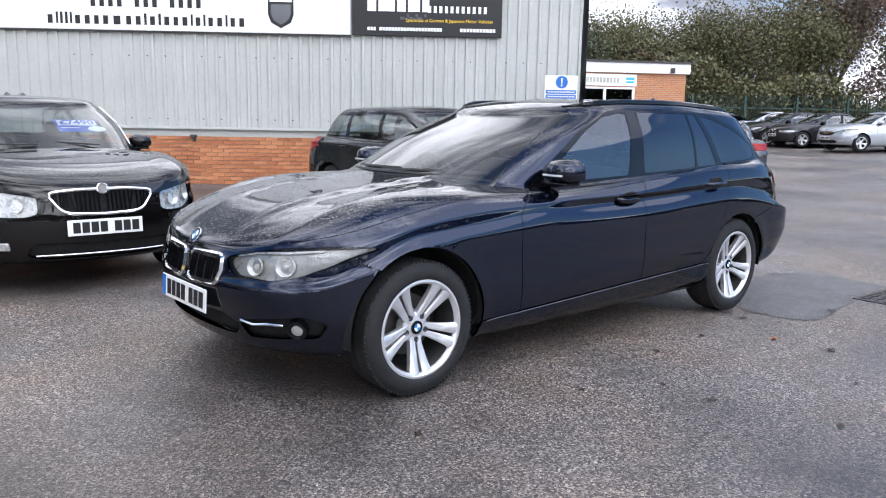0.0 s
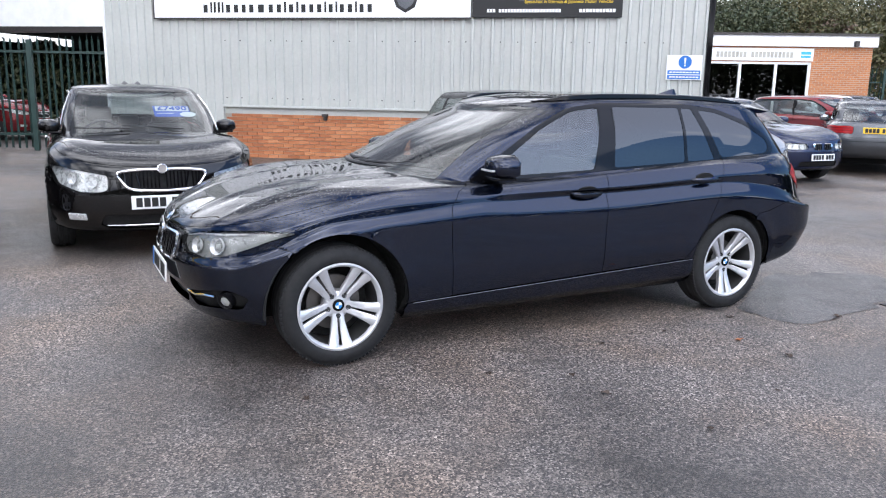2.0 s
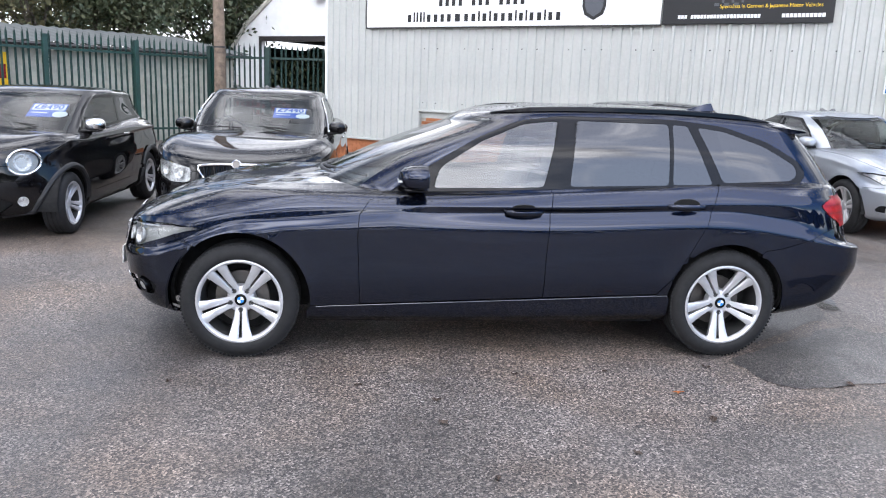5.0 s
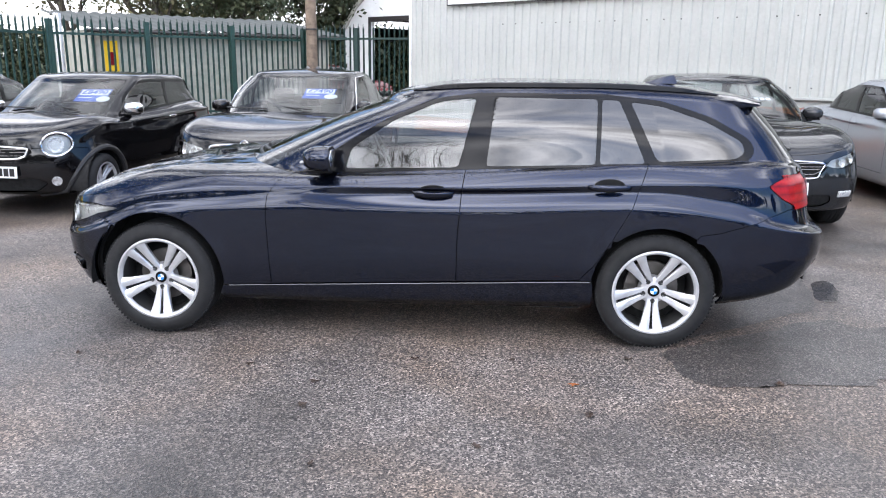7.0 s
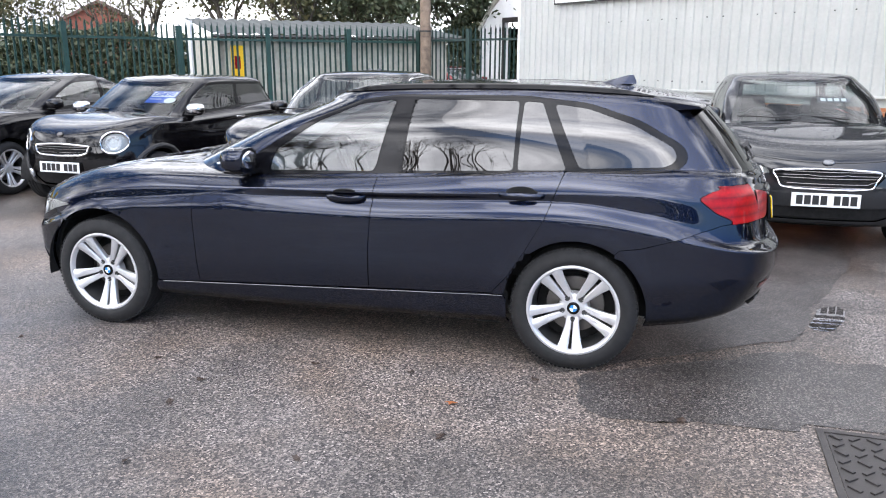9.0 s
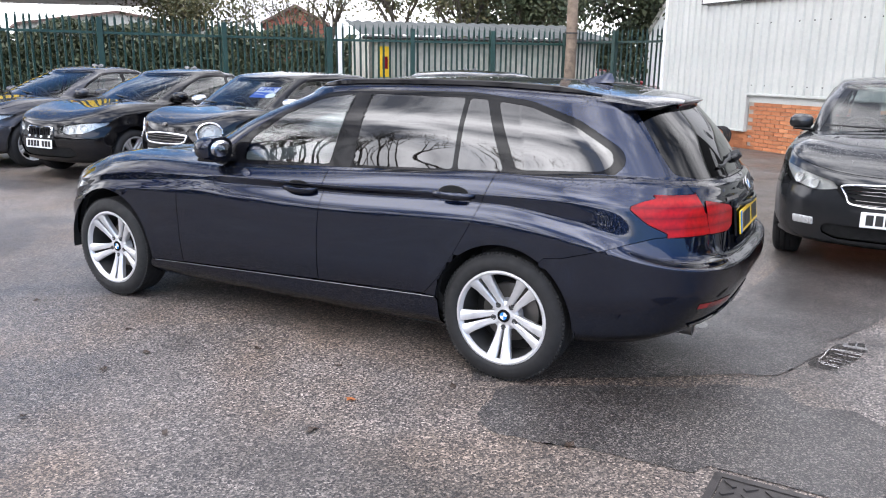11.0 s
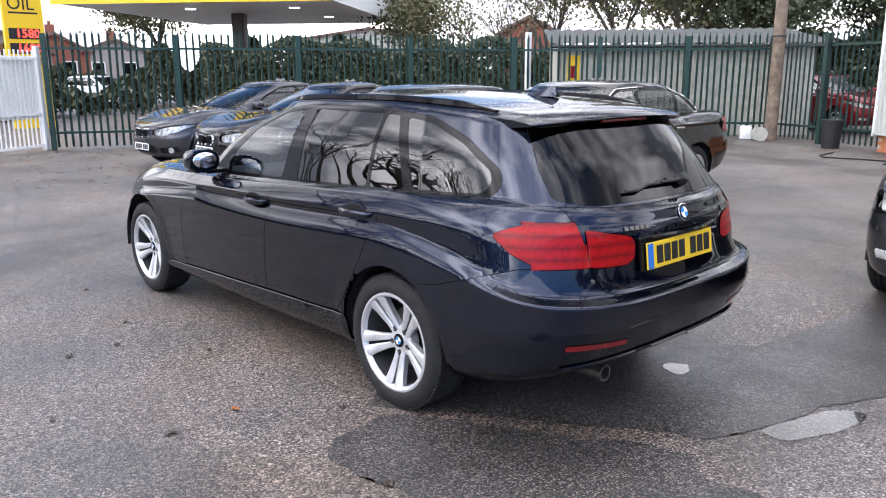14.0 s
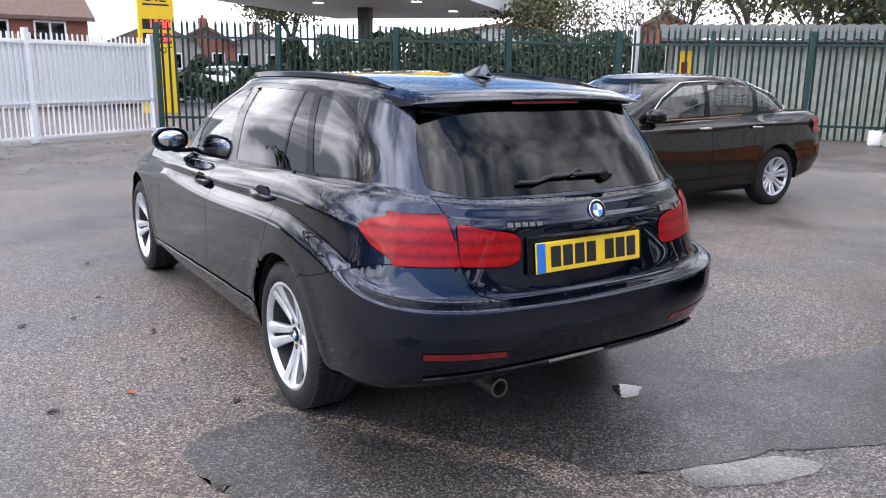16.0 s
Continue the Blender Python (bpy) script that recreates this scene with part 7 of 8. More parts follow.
# ---- beyond the fences ----
def filling_station():
    u, v = Vector((-.76, -.65, 0)), Vector((-.65, .76, 0))
    m = Matrix((u, v, (0, 0, 1))).transposed().to_4x4()
    m.translation = Vector((-20.5, 14.2, -.37))
    c = thing("filling_station_canopy", "flat filling station canopy with a yellow fascia", "canopy", m, kind="structure")
    part("soffit", boxes((0, 11, 0, 14.2, 4.55, 4.75)), M_WHITE, c)
    part("fascia", boxes((-.05, 11, -.06, 0, 4.5, 5.6)), M_YELLOW, c, "yellow fascia")
    part("side_fascia", boxes((-.06, 0, -.06, 14.2, 4.5, 5.6)), M_WHITE, c)
    part("lettering", boxes((1.5, 1.8, -.08, -.06, 4.8, 5.3), (2.2, 2.5, -.08, -.06, 4.8, 5.3), (2.9, 3.2, -.08, -.06, 4.8, 5.3)), M_REDPAINT, c)
    for x, y in ((6.0, 6.4),):
        part("column", boxes((x - .28, x + .28, y - .28, y + .28, 0, 4.55), bevel=.03), M_IRON, c)
    for x in (2.5, 7):
        for y in (3.5, 9):
            part("downlight", lathe([(0, 4.53), (.22, 4.53), (.22, 4.56)], 16, "Z"), M_LAMPGLOW, c, at=pose(x, y, 0))
    for x, y in ((6.0, 8.0),):
        part("pump", boxes((x - .25, x + .25, y - .9, y - .4, 0, 1.7), bevel=.05), M_WHITE, c)


M_LAMPGLOW = Nodes("lamp_glow").put(Emission_Strength=3.0, Emission_Color=(1, .97, .9, 1)).mat


def price_totem():
    m = Matrix.Translation((-21.06, 3.85, 0)) @ pose(0, 0, 0, 0, 0, 96)
    t = thing("price_totem", "yellow fuel price totem with red digits", "sign", m)
    part("panel", slab([(-.56, 0), (.56, 0), (.52, 6.2), (-.52, 6.2)], -.07, .07), M_YELLOW, t)
    words("word_oil", "OIL", .52, M_BLACK, t, pose(-.05, -.075, 3.49, 90, 0, 0), .004, "dark lettering", width=.72)
    part("text_bar", boxes((-.4, .4, -.076, -.07, 3.22, 3.27)), M_BLACK, t)
    for z, s_ in ((2.67, "158.0"), (2.26, "168.0")):
        part("price_box", boxes((-.44, .42, -.076, -.07, z - .15, z + .15)), M_BLACK, t)
        for i, ch in enumerate(s_.replace(".", "")):
            words("price_digit", ch, .33, M_DIGIT, t, pose(-.18 + .17 * i, -.080, z, 90, 0, 0), .003, "red lit digit", bold=.006)
        part("decimal_point", boxes((.235, .26, -.082, -.076, z - .12, z - .09)), M_DIGIT, t)
    words("word_mot", "MOT", .28, M_BLACK, t, pose(.12, -.075, 1.90, 90, 0, 0), .004, "dark lettering")


M_DIGIT = Nodes("red_digit").put(Base_Color=(.5, .02, .02, 1), Emission_Color=(1, .05, .03, 1), Emission_Strength=1.5).mat


def shed():
    m = Matrix.Translation((-8.6, 12.6, 0)) @ pose(0, 0, 0, 0, 0, 42.7)
    s = thing("panel_shed", "long weathered shed with a corrugated sheet roof", "building", m, kind="structure")
    vs, fs = rib_sheet(6.2, 0, 2.15, .31, .03)
    part("wall", mesh_from("wall", vs, fs, M_CONC), M_CONC, s)
    part("end_wall", boxes((0, .1, 0, 3.5, 0, 2.2)), M_CONC, s)
    n = 64
    vs, fs = [], []
    for k in range(n + 1):
        x = -.2 + 6.8 * k / n
        dz = .03 * math.sin(k * 2.1)
        vs += [(x, -.25, 2.22 + dz), (x, 3.6, 2.75 + dz)]
    for k in range(n):
        fs.append((2 * k, 2 * k + 2, 2 * k + 3, 2 * k + 1))
    part("roof", mesh_from("roof", vs, fs, M_RUSTROOF, True), M_RUSTROOF, s)
    part("gutter", tube([(-.2, -.28, 2.16), (6.6, -.28, 2.16)], .05, 6), M_IRON, s)
    w = thing("white_post", "white painted post behind the fence", "post", pose(-8.95, 11.9, 0))
    part("shaft", boxes((-.06, .06, -.05, .05, 0, 2.5)), M_WHITE, w)
    y = thing("warning_board", "yellow and red warning board on the shed", "sign", m)
    part("board", boxes((.25, .55, -.08, -.05, 1.2, 1.95)), M_YELLOW, y)
    part("mark", boxes((.33, .47, -.09, -.08, 1.4, 1.7)), M_REDDARK, y)


def house(x, y, turn, w, d, eaves, ridge, wall, name="house", label="brick house with a pitched roof", windows=((.25, .6), (.7, .6)), chimney=True, side_windows=()):
    h = thing(name, label, "house", pose(x, y, 0, 0, 0, turn), kind="structure")
    part("wall", slab([(-w / 2, 0), (w / 2, 0), (w / 2, eaves), (0, ridge), (-w / 2, eaves)], 0, d), wall, h)
    ov = .3
    k = (ridge - eaves) / (w / 2)
    part("roof", slab([(-w / 2 - ov, eaves - k * ov), (0, ridge), (w / 2 + ov, eaves - k * ov), (w / 2 + ov, eaves - k * ov + .2), (0, ridge + .22), (-w / 2 - ov, eaves - k * ov + .2)], -ov, d + ov), M_ROOFTILE, h)
    for fx, fz in windows:
        win = part("window", boxes((-w / 2 + w * fx - .55, -w / 2 + w * fx + .55, -.06, -.001, eaves * fz - .6, eaves * fz + .6)), M_WHITE, h)
        part("pane", boxes((-w / 2 + w * fx - .45, -w / 2 + w * fx + .45, -.075, -.06, eaves * fz - .5, eaves * fz + .5)), M_WINDOW, win)
    for fy, fz in side_windows:
        win = part("window", boxes((w / 2 + .001, w / 2 + .07, fy - .75, fy + .75, fz - .65, fz + .65)), M_WHITE, h)
        for y0 in (fy - .66, fy + .05):
            part("pane", boxes((w / 2 + .07, w / 2 + .085, y0, y0 + .6, fz - .55, fz + .55)), M_WINDOW, win)
    if chimney:
        part("chimney", boxes((-.35, .35, d * .3, d * .3 + .6, ridge - .3, ridge + .9), (-.12, .12, d * .3 + .2, d * .3 + .4, ridge + .9, ridge + 1.2)), M_REDBRICK, h)
    return h


def limb(bm, rnd, p, d, length, r, depth, tips, spread=.55, lift=.12):
    """A branch that forks."""
    n = 4
    pts = [p]
    dd = d.copy()
    for k in range(n):
        dd = (dd + Vector((rnd.uniform(-1, 1), rnd.uniform(-1, 1), rnd.uniform(-.5, .8) + lift)) * .16).normalized()
        pts.append(pts[-1] + dd * length / n)
    tube(pts, r, 5 if depth > 1 else 4, r * .55, bm)
    tips.append((pts[-1], r * .5))
    if depth <= 0:
        return
    for k in range(rnd.choice((2, 3, 3))):
        a = rnd.uniform(0, 2 * math.pi)
        side = Vector((math.cos(a), math.sin(a), rnd.uniform(-.1, .6)))
        start = pts[rnd.choice((2, 3, 4))]
        limb(bm, rnd, start, (dd + side * spread).normalized(), length * rnd.uniform(.6, .82), r * .55, depth - 1, tips, spread, lift)


def tree(x, y, height, crown_mat, leaves, seed, label, depth=4, leaf=.16, spread=.55, name="tree", trunk_r=None, cloud=1.0, low=.3):
    """A forked trunk and a crown of many small leaves."""
    rnd = random.Random(seed)
    t = thing(name, label, "tree", pose(x, y, rise(x)))
    bm = bmesh.new()
    tips = []
    r = trunk_r or height * .022
    pts = [Vector((0, 0, -.2)), Vector((rnd.uniform(-.1, .1), rnd.uniform(-.1, .1), height * .12)), Vector((rnd.uniform(-.2, .2), rnd.uniform(-.2, .2), height * low))]
    tube(pts, r, 9, r * .75, bm)
    for k in range(4):
        a = 2 * math.pi * (k + rnd.random() * .7) / 4
        limb(bm, rnd, pts[-1], Vector((math.cos(a) * .6, math.sin(a) * .6, 1)).normalized(), height * .26, r * .62, depth - 1, tips, spread)
    part("trunk", bm, M_BARK, t, smooth=True)
    if leaves:
        vs, fs = [], []
        arr = np.random.RandomState(seed)
        at = np.array([tuple(p) for p, _ in tips])
        vs, fs = scatter(arr, at[arr.randint(len(at), size=leaves)] + arr.normal(0, .42 * cloud, (leaves, 3)), leaf * arr.uniform(.6, 1.3, (leaves, 1)), .6)
        part("crown", mesh_from("crown", vs, fs, crown_mat), crown_mat, t)
    return t


def scatter(arr, c, size, slim):
    """Leaf blades of the given sizes round the centres, turned every way."""
    u = arr.normal(0, 1, c.shape)
    u /= np.linalg.norm(u, axis=1, keepdims=True)
    w = np.cross(u, arr.normal(0, 1, c.shape))
    w /= np.maximum(1e-6, np.linalg.norm(w, axis=1, keepdims=True))
    vs = np.stack([c - u * size, c + w * size * slim, c + u * size, c - w * size * slim], 1).reshape(-1, 3)
    return vs.tolist(), np.arange(len(vs)).reshape(-1, 4).tolist()


def hedge(name, a, b, height, deep, leaves, mat, seed, label, leaf=.12, uneven=.28):
    arr = np.random.RandomState(seed)
    a, b = np.array(a, float), np.array(b, float)
    vs, fs = [], []
    t = arr.rand(leaves)
    lump = 1 - uneven + uneven * np.sin(t * 23 + seed) * np.sin(t * 9.1)
    z = height * lump * arr.rand(leaves) ** .6
    nrm = np.array([-(b - a)[1], (b - a)[0]]) / np.linalg.norm(b - a)
    off = arr.normal(0, deep * .4, leaves) * (1.1 - .5 * z / height)
    q = a + (b - a) * t[:, None] + nrm * off[:, None]
    vs, fs = scatter(arr, np.column_stack([q, z]), leaf * arr.uniform(.6, 1.6, (leaves, 1)), .6)
    me = mesh_from(name, vs, fs, mat)
    return tagged(new(name, me), label, "hedge", kind="stuff")


filling_station()
price_totem()
shed()
# houses beyond the road
house(-35.4, 42.2, 40, 4.4, 10, 4.3, 5.45, M_REDBRICK, label="red brick gabled house beyond the fence", windows=(), chimney=False)
house(-44.0, -5.5, 4, 8, 10.2, 3.75, 6.0, M_REDBRICK, label="red brick house with white bay windows", windows=(), side_windows=((3.2, 2.9), (5.8, 2.9), (8.4, 2.9), (5.0, 1.0), (8.2, 1.0)))
house(-57, 12.0, 82, 6.4, 8, 2.95, 4.35, M_RENDER, label="pale rendered house with a brown roof")
house(-66, 18.3, 78, 5.2, 8, 3.3, 4.7, M_REDBRICK, label="small brick gabled house across the road")
house(-65, 22.8, 75, 5.6, 8, 3.2, 4.3, M_RENDER, label="pale gabled house across the road")
house(-52, 40, 60, 14, 9, 4.1, 5.2, M_CONC, name="low_block", label="low grey block behind the filling station", chimney=False)
# green growth behind the fence
hedge("hedge", (-18.5, 8.0), (-12.2, 17.0), 2.7, 1.3, 34000, M_LEAFB, 2, "dark green hedge behind the fence", leaf=.055, uneven=.10)
hedge("hedge", (-41, 5), (-37, 14), 2.1, 1.2, 14000, M_LEAFB, 4, "clipped dark hedge across the road", leaf=.08)
hedge("hedge", (-37, 14), (-31, 24), 3.6, 1.6, 24000, M_LEAFB, 7, "tall dark hedge across the road", leaf=.09)
hedge("hedge", (-30, -2), (-27, 10), 1.6, .9, 4000, M_LEAFB, 5, "clipped hedge by the road")
hedge("hedge", (-27, -3.5), (-24.5, 5.2), 2.55, .8, 9000, M_LEAFE, 6, "rusty autumn hedge by the gate")
hedge("hedge", (-15, 28), (3, 31), 4.2, 1.6, 30000, M_LEAFB, 31, "dark green growth behind the passage", leaf=.10)
hedge("hedge", (-33, 21), (-17, 31), 2.5, 1.5, 26000, M_LEAFA, 32, "olive scrub behind the filling station", leaf=.10)
tree(-27, 24, 8, M_LEAFA, 7500, 11, "olive autumn tree behind the canopy", leaf=.10, cloud=1.6, low=.15)
tree(-39, 15.6, 7.5, M_LEAFA, 20000, 12, "olive tree beside the canopy", leaf=.11, cloud=1.5, low=.38)
tree(-19.5, 22, 5.5, M_LEAFA, 700, 23, "thin leafless sapling beside the shed", leaf=.07)
tree(-21, 27, 7.5, M_LEAFA, 1500, 13, "thin autumn tree with few leaves", leaf=.09)
tree(-16.5, 26, 8, M_LEAFA, 4500, 14, "yellowing autumn tree behind the shed", leaf=.10)
tree(-12, 24, 7.0, M_LEAFA, 6500, 15, "yellowing autumn tree behind the shed", leaf=.10, cloud=1.2)
tree(-9.5, 26, 8.0, M_LEAFB, 18000, 16, "dense green tree behind the shed", leaf=.09, cloud=1.5, low=.2)
tree(-6.5, 31, 9, M_LEAFB, 18000, 17, "dense green tree behind the hall", leaf=.10, cloud=1.6, low=.2)
tree(-14, 33, 9, M_LEAFA, 16000, 18, "tall olive tree beyond the shed", leaf=.10, cloud=1.7, low=.2)
# trees beyond the brick office
KINDS = {M_LEAFB: "dense green tree at the edge of the yard", M_LEAFA: "olive autumn tree at the edge of the yard", M_LEAFC: "tall half-bare tree with russet leaves"}
for i, (x, y, h, mat, n, lf, cl) in enumerate([(27, 24, 7.0, M_LEAFB, 30000, .075, 1.7), (32, 24, 8.0, M_LEAFA, 30000, .075, 1.7), (37, 21, 8.0, M_LEAFA, 30000, .075, 1.8), (42, 16, 10, M_LEAFC, 14000, .09, 1.3), (46, 11.5, 11, M_LEAFC, 14000, .09, 1.3), (49, 6, 12, M_LEAFC, 7000, .09, 1.2), (38, 28, 8.5, M_LEAFB, 30000, .09, 2.0), (55, 15, 11, M_LEAFA, 18000, .12, 2.0), (58, 7, 10, M_LEAFA, 18000, .12, 1.9), (24, 29, 7.5, M_LEAFB, 18000, .12, 1.9), (52, 1, 10, M_LEAFC, 14000, .12, 1.9), (39, 17, 8.5, M_LEAFA, 22000, .08, 1.8)]):
    tree(x, y, h, mat, n, 40 + i, KINDS[mat], leaf=lf, cloud=cl, low=.16 if mat is not M_LEAFC else .28)
hedge("hedge", (24, 23), (56, 3), 4.8, 2.4, 60000, M_LEAFA, 9, "overgrown olive bank behind the far fence", leaf=.085)
hedge("hedge", (26, 26), (60, 6), 5.2, 2.4, 36000, M_LEAFC, 10, "russet autumn scrub behind the far fence", leaf=.085)
palisade("palisade_fence", "green palisade fence along the far bank", (27, 18.5, 0), (52, 3, 0), M_GREEN, height=2.7, pitch=.19, seed=9)
# bare trees on the open side, seen mirrored in the glass
for i, (x, y, h) in enumerate([(-16, -12.5, 12.5), (-27, -19, 10), (-14.5, -16.5, 10.5), (-11, -18, 10), (-19, -17, 10.5), (-4, -20, 10)]):
    tree(x, y, h, M_LEAFA, 0, 70 + i, "bare winter tree on the open side of the yard", depth=6, spread=.75, trunk_r=.17)
hedge("hedge", (34, -31), (62, -2), 7.0, 3.0, 14000, M_LEAFB, 22, "dark tree belt beyond the far end of the yard", leaf=.3)
hedge("hedge", (-48, -25), (34, -31), 5.2, 3.0, 26000, M_LEAFB, 21, "tall dark tree belt on the open side of the yard", leaf=.22, uneven=.14)
# parked cars up the yard, and beyond the fence
def far_car(label, s, paint, x, y, turn, kind="saloon"):
    parked_car("parked_car", label, s, paint, pose(x, y, rise(x), 0, 0, turn), "bar" if "grille" in s else "kidney", .26, "", kind, wheel="five", group="cars up the yard", cabin=False, detail=.3)


far_car("silver hatchback parked up the yard", HATCH, M_SILVER, 28.0, 8.3, -30, "hatch")
far_car("dark saloon parked up the yard", OLDSALOON, M_GREYPAINT, 29.2, 10.9, -32)
far_car("black saloon parked up the yard", SALOON, M_BLACKPAINT, 29.8, 12.6, -34)
far_car("pale silver saloon parked up the yard", OLDSALOON, M_SILVER, 31.5, 14.6, -36)
far_car("white hatchback by the office", HATCH, M_WHITEPAINT, 17.5, 10.6, 60, "hatch")
far_car("pale blue saloon by the office", OLDSALOON, M_STEEL, 20.5, 11.8, 75)
far_car("dark red hatchback beyond the workshop corner", HATCH, M_REDPAINT, 14.2, 8.2, 95, "hatch")
far_car("silver saloon beyond the palisade fence", OLDSALOON, M_SILVER, -27.5, 5.0, 170)
far_car("white hatchback beyond the palisade fence", HATCH, M_WHITEPAINT, -33.8, 10.4, 200, "hatch")
far_car("dark red hatchback behind the passage fence", HATCH, M_REDPAINT, -4.6, 19.5, 150, "hatch")
far_car("silver saloon behind the passage fence", OLDSALOON, M_SILVER, -6.8, 20.5, 150)


# ---- small things on the ground ----
def manhole():
    m = pose(2.86, -1.62, 0, 0, 0, -2)
    c = thing("manhole_cover", "rectangular cast iron manhole cover with raised treads", "manhole", m)
    part("frame", boxes((-.36, .36, -.36, -.33, 0, .008), (-.36, .36, .33, .36, 0, .008), (-.36, -.33, -.33, .33, 0, .008), (.33, .36, -.33, .33, 0, .008)), M_IRON, c)
    part("lid", boxes((-.325, .325, -.325, .325, -.01, .004)), M_IRON, c)
    for i in range(9):
        for j in range(9):
            part("tread", boxes((-.026, .026, -.009, .009, .003, .011)), M_IRON, c, at=pose(-.29 + .0725 * i, -.29 + .0725 * j, 0, 0, 0, 45 if (i + j) % 2 else -45))


def blob(outline, wobble, seed, soft=.12):
    """A softly ragged outline from a plain one."""
    out = []
    pts = rounded(outline, soft, 6)
    for i, (x, y) in enumerate(pts):
        q = pts[(i + 1) % len(pts)]
        for k in range(3):
            t = k / 3
            v = Vector((x + (q[0] - x) * t, y + (q[1] - y) * t, seed * 7.0))
            w = noise.noise_vector(v * 5) * wobble * 2 + noise.noise_vector(v * 19) * wobble * .9
            out.append((v.x + w.x, v.y + w.y))
    return out


def sheet(name, label, category, outline, z, mat, kind="structure"):
    bm = bmesh.new()
    f = bm.faces.new([bm.verts.new((x, y, z)) for x, y in outline])
    bmesh.ops.triangulate(bm, faces=[f])
    me = bpy.data.meshes.new(name)
    bm.normal_update()
    bm.to_mesh(me)
    bm.free()
    if me.polygons[0].normal.z < 0:
        me.flip_normals()
    me.materials.append(mat)
    return tagged(new(name, me), label, category, kind=kind)


sheet("tarmac_patch", "darker damp repair strip in the tarmac", "road patch", blob([(1.3, -.95), (2.45, -.16), (2.64, -.04), (2.82, .64), (3.24, 1.71), (3.65, 3.3), (2.45, 3.3), (2.2, 1.2), (1.6, .5), (.9, -.2)], .02, 1), .004, M_PATCH)
sheet("tarmac_patch", "darker repair patch before the manhole", "road patch", blob([(1.45, -1.14), (1.50, -1.30), (1.60, -1.37), (1.82, -1.38), (2.06, -1.32), (2.45, -1.305), (2.48, -1.22), (3.25, -1.22), (3.35, -.62), (3.08, -.46), (2.98, -.35), (2.74, -.42), (2.66, -.24), (2.43, -.30), (2.2, -.5), (1.44, -.90)], .015, 2, .08), .004, M_PATCH)
sheet("puddle", "shallow rain puddle at the edge of the repair patch", "puddle", blob([(2.72, .14), (2.79, .12), (2.86, .15), (2.93, .33), (3.0, .58), (2.98, .70), (2.87, .62), (2.78, .40)], .012, 3, .05), .0085, M_WATER, "stuff")
sheet("puddle", "small puddle behind the car", "puddle", blob([(2.02, .48), (2.12, .45), (2.17, .56), (2.09, .66), (2.04, .58)], .028, 4), .0075, M_WATER, "stuff")


def leaf_mesh(seed, s):
    rnd = random.Random(seed)
    bm = bmesh.new()
    rim = [(math.cos(a) * s * (1 if k % 2 else .62) * rnd.uniform(.8, 1.1), math.sin(a) * s * .6 * (1 if k % 2 else .7), rnd.uniform(.002, .016)) for k, a in enumerate(np.linspace(0, 2 * math.pi, 11)[:-1])]
    c = bm.verts.new((0, 0, .004))
    vs = [bm.verts.new(p) for p in rim]
    for a, b in zip(vs, vs[1:] + vs[:1]):
        bm.faces.new((c, a, b))
    return bm


M_LEAFDRY = plain("dry_orange_leaf", (.40, .13, .035), .7, vary=.4)
M_LEAFWET = plain("wet_brown_leaf", (.05, .032, .022), .5, vary=.4)
for k, (x, y, s, mat) in enumerate([(.92, -1.43, .035, M_LEAFDRY), (.955, -1.76, .035, M_LEAFWET), (-.36, -1.77, .035, M_LEAFWET), (-.365, -1.5, .03, M_LEAFWET), (-1.71, -1.22, .03, M_LEAFWET), (-3.05, -2.55, .045, M_LEAFDRY), (-2.25, -2.75, .03, M_LEAFWET), (1.95, -1.33, .04, M_LEAFWET), (.1, -1.15, .03, M_LEAFWET), (.62, -1.12, .03, M_LEAFWET), (1.25, -1.05, .035, M_LEAFWET), (-.75, -1.3, .03, M_LEAFWET), (-.2, -2.3, .025, M_LEAFWET), (.45, -2.1, .028, M_LEAFWET)]):
    lf = part("fallen_leaf", leaf_mesh(k, s), mat, None, at=pose(x, y, .001, 0, 0, k * 67))
    tagged(lf, "curled orange leaf on the tarmac" if mat is M_LEAFDRY else "wet brown leaf flat on the tarmac", "leaf")
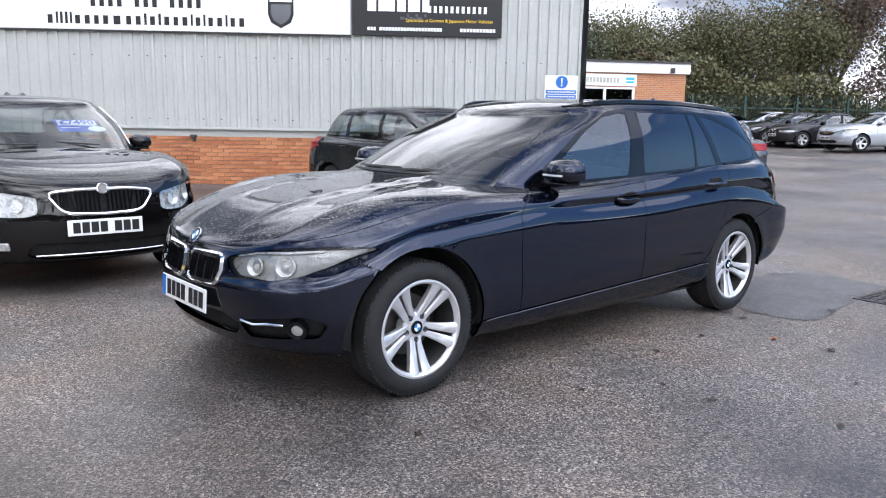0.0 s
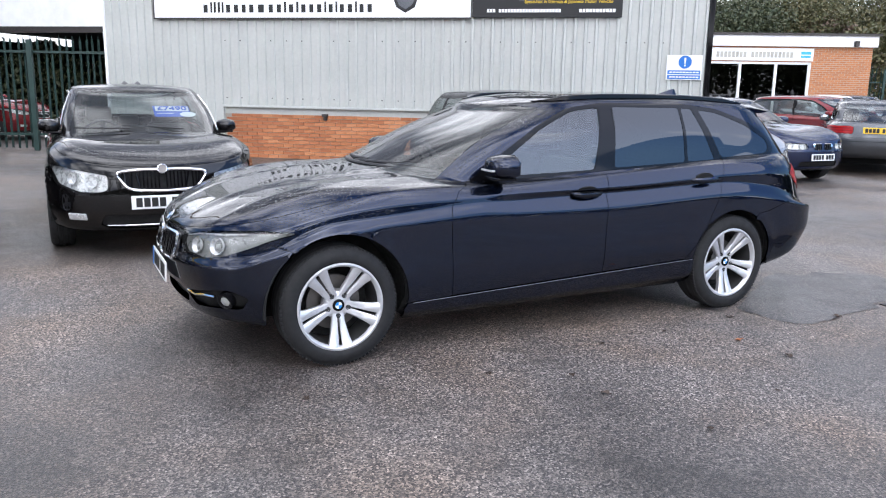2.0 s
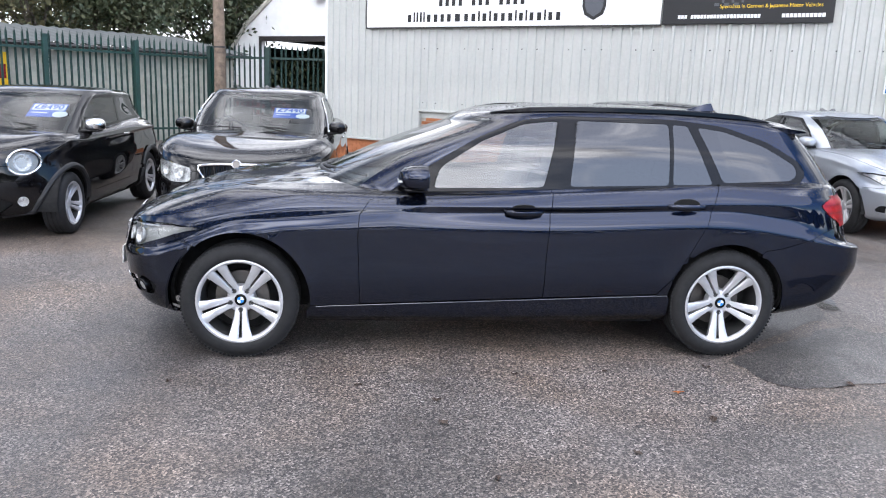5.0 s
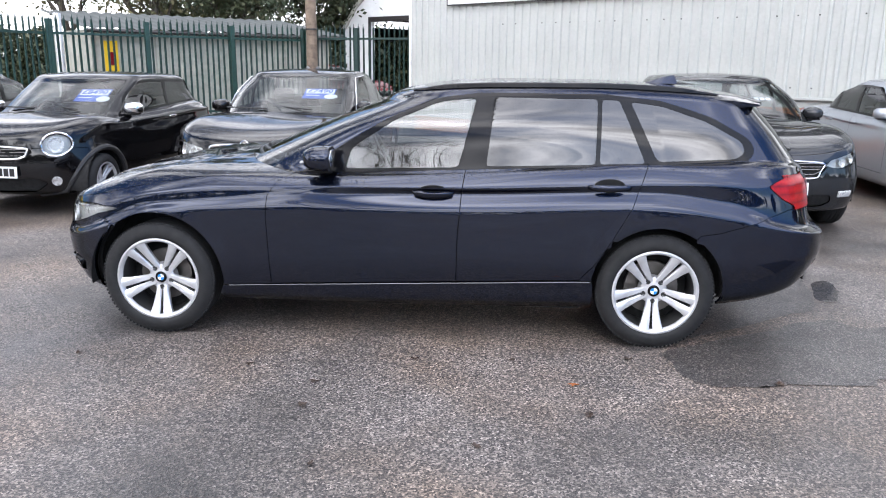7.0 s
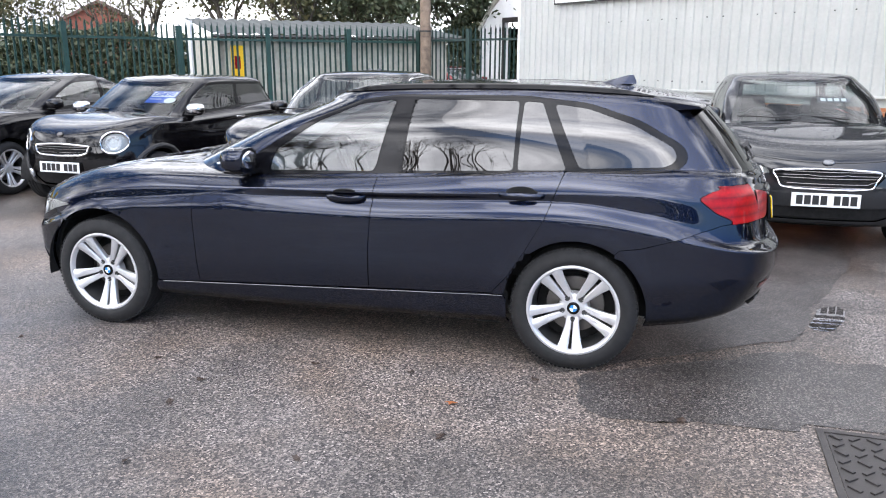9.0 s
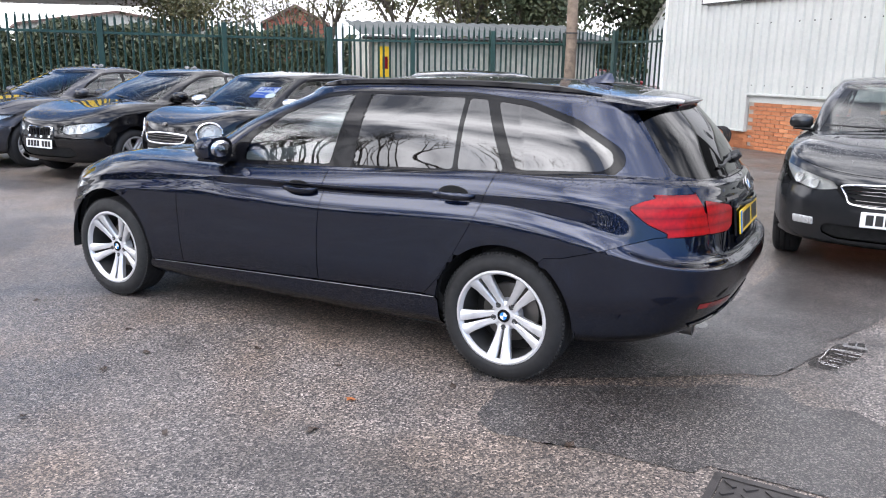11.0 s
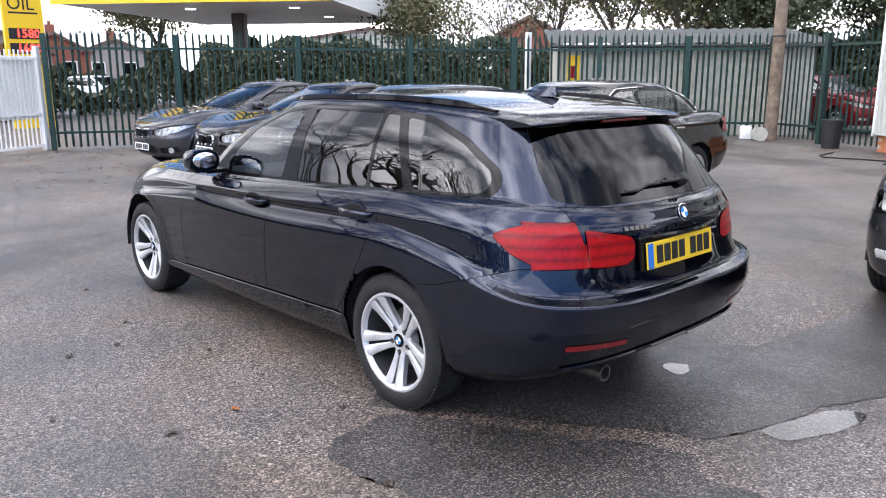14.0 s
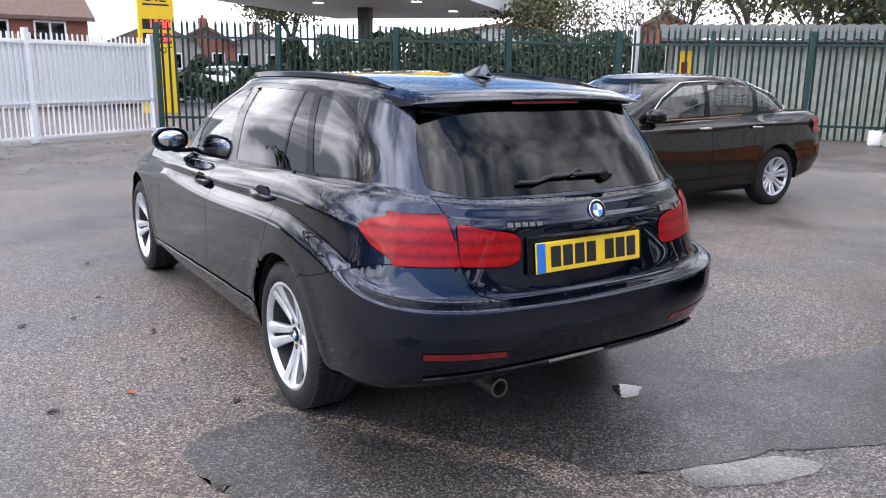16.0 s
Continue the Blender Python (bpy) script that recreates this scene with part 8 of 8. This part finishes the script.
# litter along the fence foot
rnd = random.Random(8)
vs, fs = [], []
for k in range(900):
    t = rnd.random()
    x, y = -13.2 + 4.4 * t + rnd.gauss(.6, .5), 2.2 + 8.8 * t + rnd.gauss(-.3, .5)
    if rnd.random() < .25:
        x, y = rnd.uniform(-12.5, -7), rnd.uniform(-1.5, 2.2)
    a, s = rnd.uniform(0, 6.28), rnd.uniform(.015, .045)
    c, d = math.cos(a) * s, math.sin(a) * s
    k0 = len(vs)
    z = rnd.uniform(.004, .02)
    vs += [(x - c, y - d, z), (x - d * .6, y + c * .6, z + .008), (x + c, y + d, z), (x + d * .6, y - c * .6, z + .006)]
    fs.append((k0, k0 + 1, k0 + 2, k0 + 3))
tagged(new("leaf_litter", mesh_from("leaf_litter", vs, fs, M_LEAFD)), "scattered dead leaves along the fence foot", "leaf litter", kind="stuff")


def foot_clutter():
    w = thing("water_can", "white plastic water can by the pole", "can", pose(-4.55, 14.6, 0, 0, 0, 30))
    part("can", boxes((-.13, .13, -.09, .09, 0, .32), bevel=.03), M_PLATEW, w, smooth=True)
    part("cap", lathe([(0, .37), (.03, .37), (.03, .31)], 12, "Z"), M_PLASTIC, w)
    r = thing("cable_drum", "old cable drum lying by the fence", "drum", pose(-4.1, 14.35, .16, 90, 0, 40))
    part("drum", lathe([(0, -.12), (.16, -.12), (.16, -.09), (.08, -.09), (.08, .09), (.16, .09), (.16, .12), (0, .12)], 20, "Z"), M_CONC, r)
    b = thing("black_bin", "black plastic bin beside the passage", "bin", pose(-2.3, 13.75, 0, 0, 0, 20))
    part("tub", lathe([(.0, 0), (.17, 0), (.21, .55), (.22, .55), (.22, .58), (0, .58)], 16, "Z"), M_PLASTIC, b, smooth=True)
    h = thing("hose_reel", "black hose coiled at the workshop corner", "hose", WALL_M @ pose(1.15, -.45, 0))
    for k in range(4):
        part("coil", tube([(.20 * math.cos(a), .05 * k - .08 + .02 * math.sin(3 * a), .22 + .20 * math.sin(a)) for a in np.linspace(0, 2 * math.pi, 18)], .018, 6), M_RUBBER, h)
    part("stand", boxes((-.05, .05, -.1, .12, 0, .28)), M_IRON, h)
    g = thing("garden_hose", "dark hose trailing over the tarmac", "hose", WALL_M @ pose(-.2, -1.2, 0))
    part("run", tube([(1.2 - .25 * k, .35 * math.sin(k * .9) - .1, .016) for k in range(9)], .014, 6), M_RUBBER, g, smooth=True)


manhole()
foot_clutter()
workshop_bricks(shop)
